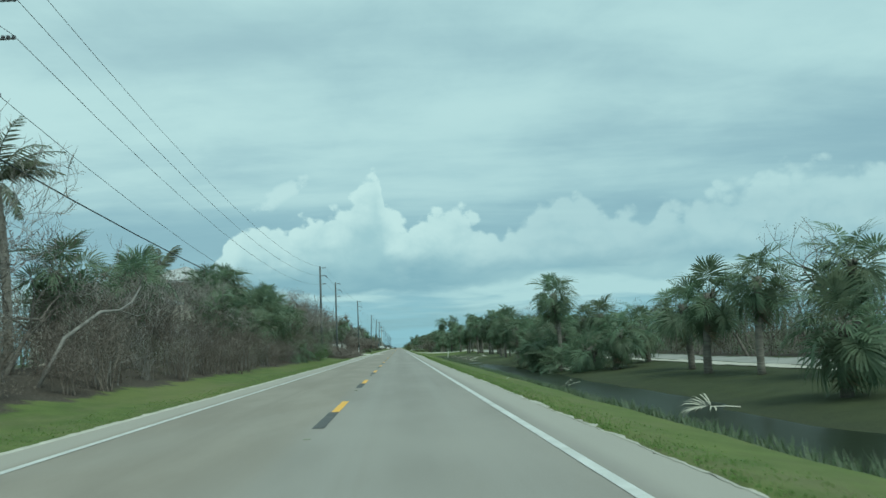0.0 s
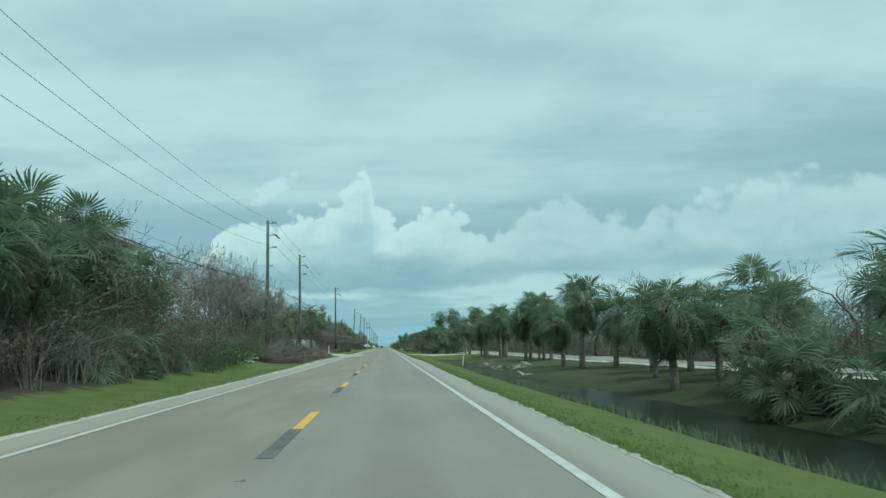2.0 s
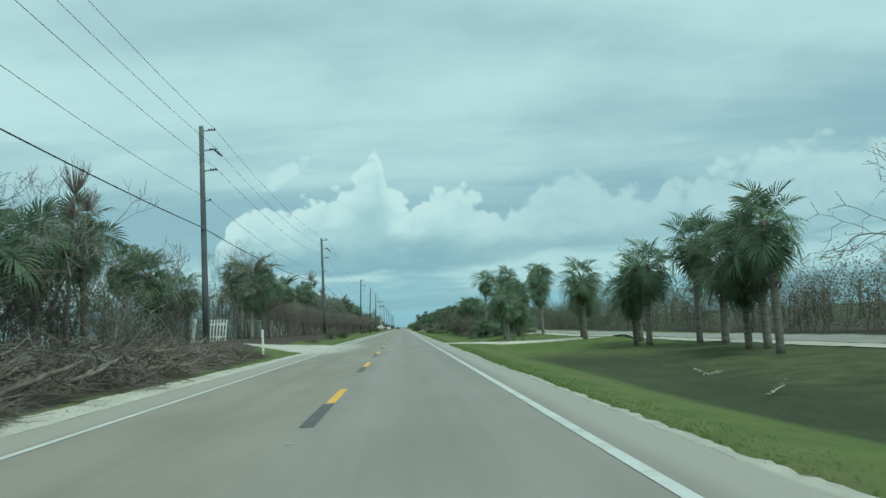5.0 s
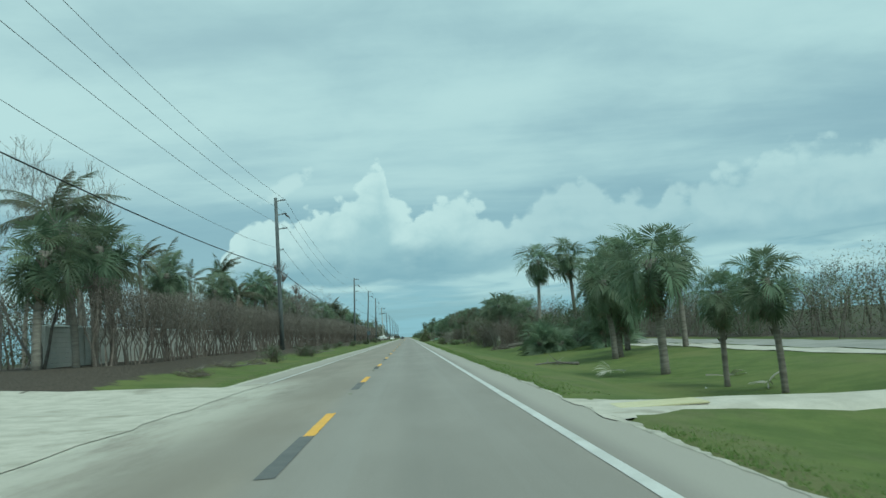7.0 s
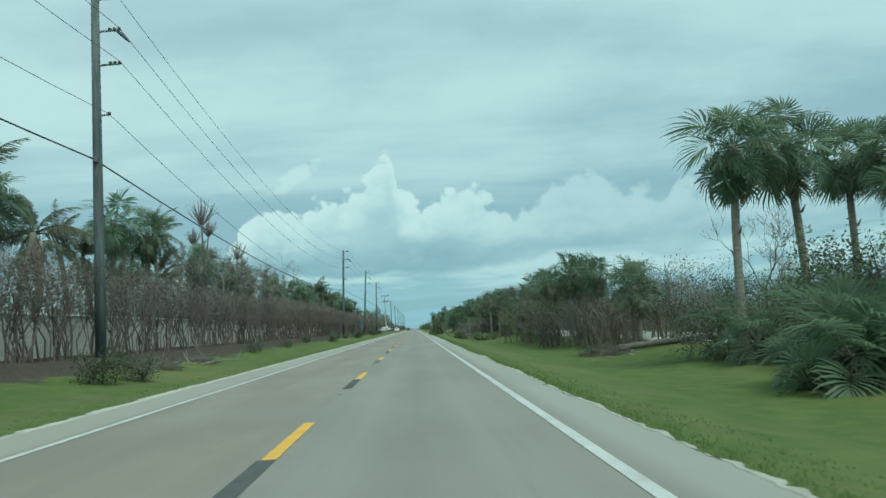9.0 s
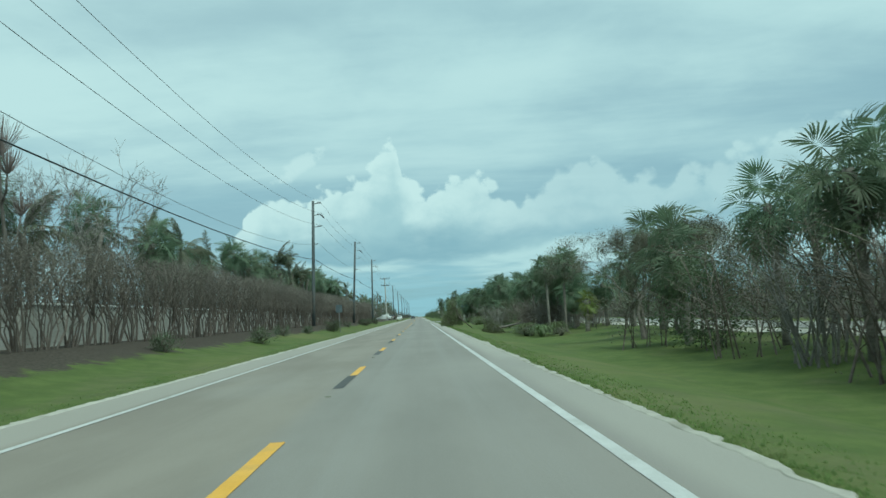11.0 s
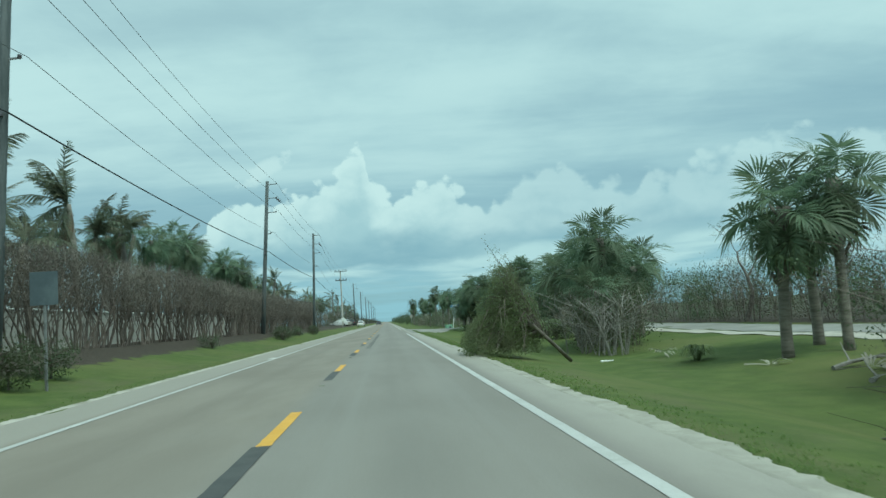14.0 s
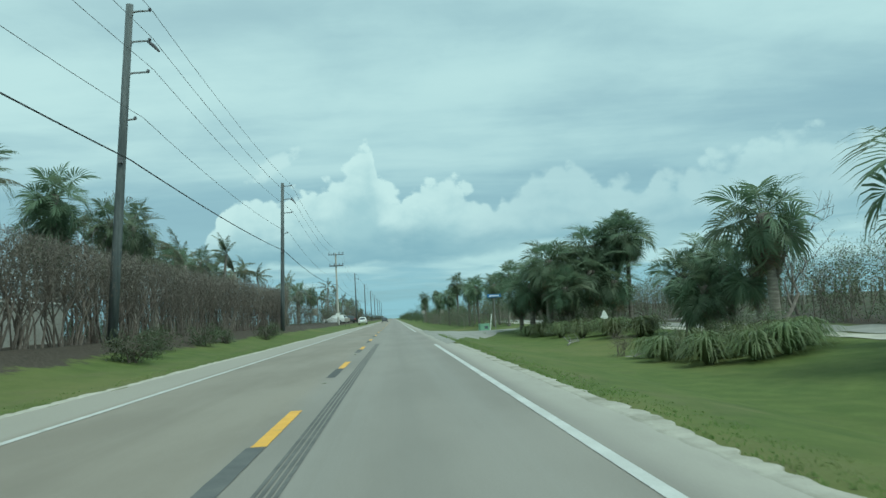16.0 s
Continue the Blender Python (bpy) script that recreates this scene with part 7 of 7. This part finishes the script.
for x, y, s in ((5.3, 80.2, 0.35), (5.6, 12.0, 0.25), (9.3, 141.2, 0.4)):
    b2 = copy_thing(b, pose(x, y, bump_z(x, y) - 0.01, 0, 0, rnd(0, 90)) @ Matrix.Diagonal((s, s, s, 1)))


# ---- posts, signs, boxes ----
mp = thing("marker_post", "leaning white wooden marker post in the swale", "post", at=pose(8.0, 89.0, bump_z(8.0, 89.0) - 0.1, 0, 7, 0))
g = Geo()
g.box((0, 0, 0.68), (0.065, 0.065, 1.36), 0.01)
part("post", g, M_WHITE, mp)


def road_sign(x, y, w, h, top, face, post_mat, label, posts=1, face_back=True, rz=0.0, bars=0, name="road_sign"):
    z0 = bump_z(x, y) - 0.2
    root = thing(name, label, "sign", at=pose(x, y, z0, 0, 0, rz))
    for k in range(posts):
        px = 0 if posts == 1 else (-w / 3, w / 3)[k]
        g = Geo()
        g.box((px, 0, (top - z0) / 2), (0.06, 0.05, top - z0), 0.008)
        part("post", g, post_mat, root)
    g = Geo()
    g.box((0, -0.04, top - z0 - h / 2), (w, 0.014, h), 0.004)
    panel = part("panel", g, face, root)
    for k in range(bars):
        g = Geo()
        g.box((-w * 0.36 + w * 0.72 * (k + 0.5) / bars, -0.052, top - z0 - h / 2), (w * 0.6 / bars, 0.006, h * 0.4), 0.0)
        part("bar", g, M_WHITE, panel)
    return root


M_BLUE = surface("blue_sign", (0.05, 0.17, 0.42), (0.07, 0.21, 0.48), 2.0, 0.4)
M_SIGNBACK = surface("sign_back", (0.085, 0.11, 0.125), (0.12, 0.15, 0.165), 1.5, 0.5)
M_BOXGREEN = surface("box_green", (0.22, 0.40, 0.28), (0.28, 0.46, 0.34), 1.5, 0.5)
M_DARKSIGN = surface("faded_sign", (0.28, 0.27, 0.24), (0.36, 0.34, 0.31), 2.0, 0.6)
road_sign(-6.28, 274.9, 0.62, 0.76, 2.85, M_SIGNBACK, M_STEEL, "grey back of a road sign on a steel post")
road_sign(11.6, 371.0, 1.35, 0.32, 3.05, M_BLUE, M_STEEL, "blue street name sign on a pale post", bars=4, name="street_sign")
road_sign(-11.6, 424.0, 0.95, 1.2, 3.6, M_DARKSIGN, M_POLE, "faded grey roadside board on posts", 2)
road_sign(-7.9, 424.5, 0.7, 0.7, 2.6, M_WHITE, M_POLE, "tilted white notice board on a post", rz=8)
road_sign(-6.6, 428.0, 0.9, 0.6, 1.7, M_DARKSIGN, M_POLE, "low faded notice board beside the road", 2)
road_sign(8.2, 470.0, 0.7, 0.8, 2.6, M_DARKSIGN, M_STEEL, "grey back of a road sign on a post")
road_sign(12.2, 466.0, 0.7, 0.8, 2.6, M_DARKSIGN, M_STEEL, "faded back of a road sign on a post")


def cabinet(x, y):
    root = thing("utility_cabinet", "pale green utility cabinet on the grass by the side road", "utility box", at=pose(x, y, bump_z(x, y) - 0.03, 0, 0, 6))
    g = Geo()
    g.box((0, 0, 0.05), (1.15, 0.95, 0.10), 0.01)
    part("base", g, M_CONCRETE, root)
    g = Geo()
    g.box((0, 0, 0.42), (1.0, 0.8, 0.66), 0.03)
    part("body", g, M_BOXGREEN, root)
    g = Geo()
    g.box((0, 0, 0.78), (1.06, 0.86, 0.06), 0.02)
    part("lid", g, M_BOXGREEN, root)
    g = Geo()
    g.box((0.15, -0.41, 0.42), (0.34, 0.012, 0.26), 0.0)
    part("plate", g, M_SIGNBACK, root, "dark plate on the front")


cabinet(10.7, 373.5)
g = Geo()
g.tube([(0, 0, -0.1), (0.25, 0, 1.7)], [0.06, 0.05], 6)
solid("leaning_stake", g, M_WHITE, "white stake leaning beside the utility cabinet", "post").matrix_basis = pose(11.35, 373.8, bump_z(11.4, 373.8))


def ornament(x, y):
    root = thing("yard_ornament", "white cut-out yard ornament on a thin stake", "ornament", at=pose(x, y, bump_z(x, y)))
    g = Geo()
    g.box((0, 0, 0.4), (0.05, 0.05, 1.0), 0.005)
    part("stake", g, M_WHITE, root)
    g = Geo()
    pts = [(0, 0.55), (0.12, 0.72), (0.26, 0.86), (0.16, 0.98), (0.13, 1.12), (0.05, 1.28), (-0.05, 1.28), (-0.13, 1.12), (-0.16, 0.98), (-0.26, 0.86), (-0.12, 0.72)]
    n = len(pts)
    g.v += [(a, -0.015, b) for a, b in pts] + [(a, 0.015, b) for a, b in pts]
    g.f += [tuple(range(n)), tuple(reversed(range(n, 2 * n)))] + [(k, (k + 1) % n, n + (k + 1) % n, n + k) for k in range(n)]
    part("cut_out", g, M_WHITE, root)


ornament(14.6, 341.5)

# broken fence panels at the roadside near the drive
for x, y, rz, s in ((-11.2, 128.0, 20, 1.0), (-10.4, 130.4, -25, 0.9)):
    root = thing("fence_panel", "leaning broken white slatted fence panel", "fence", "fence panels", at=pose(x, y, bump_z(x, y), 8, 0, 90 + rz))
    for k in range(7):
        g = Geo()
        g.box((-0.9 + 0.3 * k, 0, 0.75), (0.12, 0.02, 1.4), 0.004)
        part("slat", g, M_WHITE, root)
    for z in (0.35, 1.15):
        g = Geo()
        g.box((0, 0.025, z), (2.0, 0.03, 0.09), 0.004)
        part("rail", g, M_WHITE, root)
mp2 = thing("marker_post", "short white wooden post among the debris", "post", at=pose(-5.9, 121.5, bump_z(-5.9, 121.5) - 0.1))
g = Geo()
g.box((0, 0, 0.7), (0.10, 0.10, 1.4), 0.012)
part("post", g, M_WHITE, mp2)
# worn yellow ramp mat where the crossing meets the road
g = Geo()
g.box((5.0, 131.9, bump_z(5.0, 131.9) + 0.03), (1.3, 0.7, 0.03), 0.01)
M_MAT = surface("faded_yellow_mat", (0.46, 0.43, 0.27), (0.52, 0.49, 0.33), 1.0, 0.8)
solid("yellow_mat", g, M_MAT, "faded yellow ramp mat at the crossing", "mat")


# ---- vehicles far down the road ----
M_CARWHITE = surface("car_white", (0.70, 0.71, 0.70), (0.76, 0.77, 0.76), 0.5, 0.25)
M_CARDARK = surface("car_dark", (0.05, 0.055, 0.06), (0.08, 0.085, 0.09), 0.5, 0.25)
M_TYRE = surface("tyre", (0.02, 0.02, 0.02), (0.035, 0.035, 0.035), 4.0, 0.9)
M_LAMP = surface("tail_lamp", (0.35, 0.02, 0.02), (0.42, 0.03, 0.03), 2.0, 0.3)


def car(x, y, z, paint, rz, label, s=1.0):
    """A parked estate car, its tail towards -y."""
    root = thing("car", label, "car", at=pose(x, y, z, 0, 0, rz) @ Matrix.Diagonal((s, s, s, 1)))

    def shell(profile, w0, w1):
        g = Geo()
        n = len(profile)
        for sx in (-1, 1):
            for yy, zz in profile:
                t = min(1.0, max(0.0, (zz - 0.9) / 0.7))
                g.v.append((sx * (w0 + (w1 - w0) * t), yy, zz))
        g.f += [tuple(reversed(range(n))), tuple(range(n, 2 * n))] + [(k, (k + 1) % n, n + (k + 1) % n, n + k) for k in range(n)]
        return g
    part("body", shell([(-2.3, 0.45), (-2.35, 0.8), (-2.25, 1.02), (-1.2, 1.05), (1.1, 1.02), (2.1, 0.88), (2.3, 0.6), (2.2, 0.32), (-2.1, 0.3)], 0.92, 0.88), paint, root)
    part("cabin", shell([(-2.18, 1.02), (-1.85, 1.52), (-1.2, 1.64), (0.2, 1.62), (1.0, 1.06)], 0.86, 0.62), paint, root)
    g = Geo()
    n = 0
    g.quad((-0.68, -2.14, 1.10), (0.68, -2.14, 1.10), (0.56, -1.90, 1.48), (-0.56, -1.90, 1.48))
    part("rear_window", g, M_GLASS, root)
    for sx in (-1, 1):
        for yy in (-1.4, 1.4):
            g = Geo()
            g.tube([(sx * 0.74, yy, 0.33), (sx * 0.95, yy, 0.33)], 0.33, 14)
            wheel = part("wheel", g, M_TYRE, root)
            g = Geo()
            g.tube([(sx * 0.94, yy, 0.33), (sx * 0.96, yy, 0.33)], 0.2, 10)
            part("rim", g, M_STEEL, wheel)
        g = Geo()
        g.box((sx * 0.72, -2.33, 0.86), (0.24, 0.06, 0.18), 0.01)
        part("tail_lamp", g, M_LAMP, root)
    return root


car(-5.6, 470.0, 0.2, M_CARWHITE, 0, "white car parked on the grass beside the road")
car(-9.6, 441.0, 0.75, M_CARWHITE, 70, "white car parked among bushes off the road")
car(-1.7, 560.0, 0.0, M_CARDARK, 180, "dark car far down the road")
car(-9.0, 470.0, 0.7, M_CARDARK, 30, "dark car parked off the road")


# ---- grass along the edges of the asphalt ----
def grass_strip(name, x0, x1, y0, y1, n, hgt, seed, mat, label):
    rr = random.Random(seed)
    g = Geo()
    for k in range(n):
        y = rr.uniform(y0, y1)
        t = rr.random() ** 2.2
        x = x0 + (x1 - x0) * t
        if -12 < x < 0 and 122 < y < 147 or x > 0 and (129.5 < y < 134.5):
            continue
        if x > 0 and x < sand_out(y) + 0.02 + 0.10 * noise.noise((3.0, y * 1.3, 1.0)) or x < 0 and x > -4.38 - 0.0016 * max(0.0, y):
            continue
        z = bump_z(x, y) - 0.01
        for j in range(3):
            a = rr.uniform(0, 6.28)
            h = hgt * rr.uniform(0.5, 1.3)
            dx, dy = math.cos(a), math.sin(a)
            px, py = x + rr.gauss(0, 0.03), y + rr.gauss(0, 0.03)
            n0 = len(g.v)
            g.v += [(px - dy * 0.012, py + dx * 0.012, z), (px + dy * 0.012, py - dx * 0.012, z), (px + dx * h * 0.6, py + dy * h * 0.6, z + h)]
            g.f.append((n0, n0 + 1, n0 + 2))
    return solid(name, g, mat, label, "grass", kind="stuff")


grass_strip("verge_grass", 4.1, 5.0, -14, 345, 26000, 0.036, 1, M_GRASS_BLADE, "short mown grass blades along the road edge")
grass_strip("verge_grass", -4.35, -5.3, -8, 360, 20000, 0.036, 2, M_GRASS_BLADE, "short mown grass blades along the road edge")


def bank_grass(y0, y1, n, seed):
    """Long grass hanging over the near edge of the ditch."""
    rr = random.Random(seed)
    g = Geo()
    for k in range(n):
        y = rr.uniform(y0, y1)
        x = rr.gauss(7.0, 0.35) + 0.3 * noise.noise((y * 0.4, 2.0, 0))
        z = max(bump_z(x, y), -0.82)
        a, h = rr.uniform(0, 6.28), rr.uniform(0.10, 0.30)
        dx, dy = math.cos(a), math.sin(a)
        n0 = len(g.v)
        g.v += [(x - dy * 0.013, y + dx * 0.013, z - 0.02), (x + dy * 0.013, y - dx * 0.013, z - 0.02), (x + dx * h * 0.7, y + dy * h * 0.7, z + h)]
        g.f.append((n0, n0 + 1, n0 + 2))
    return solid("bank_grass", g, M_GREEN, "long green grass along the edge of the ditch", "grass", kind="stuff")


bank_grass(-14, 72, 9000, 5)
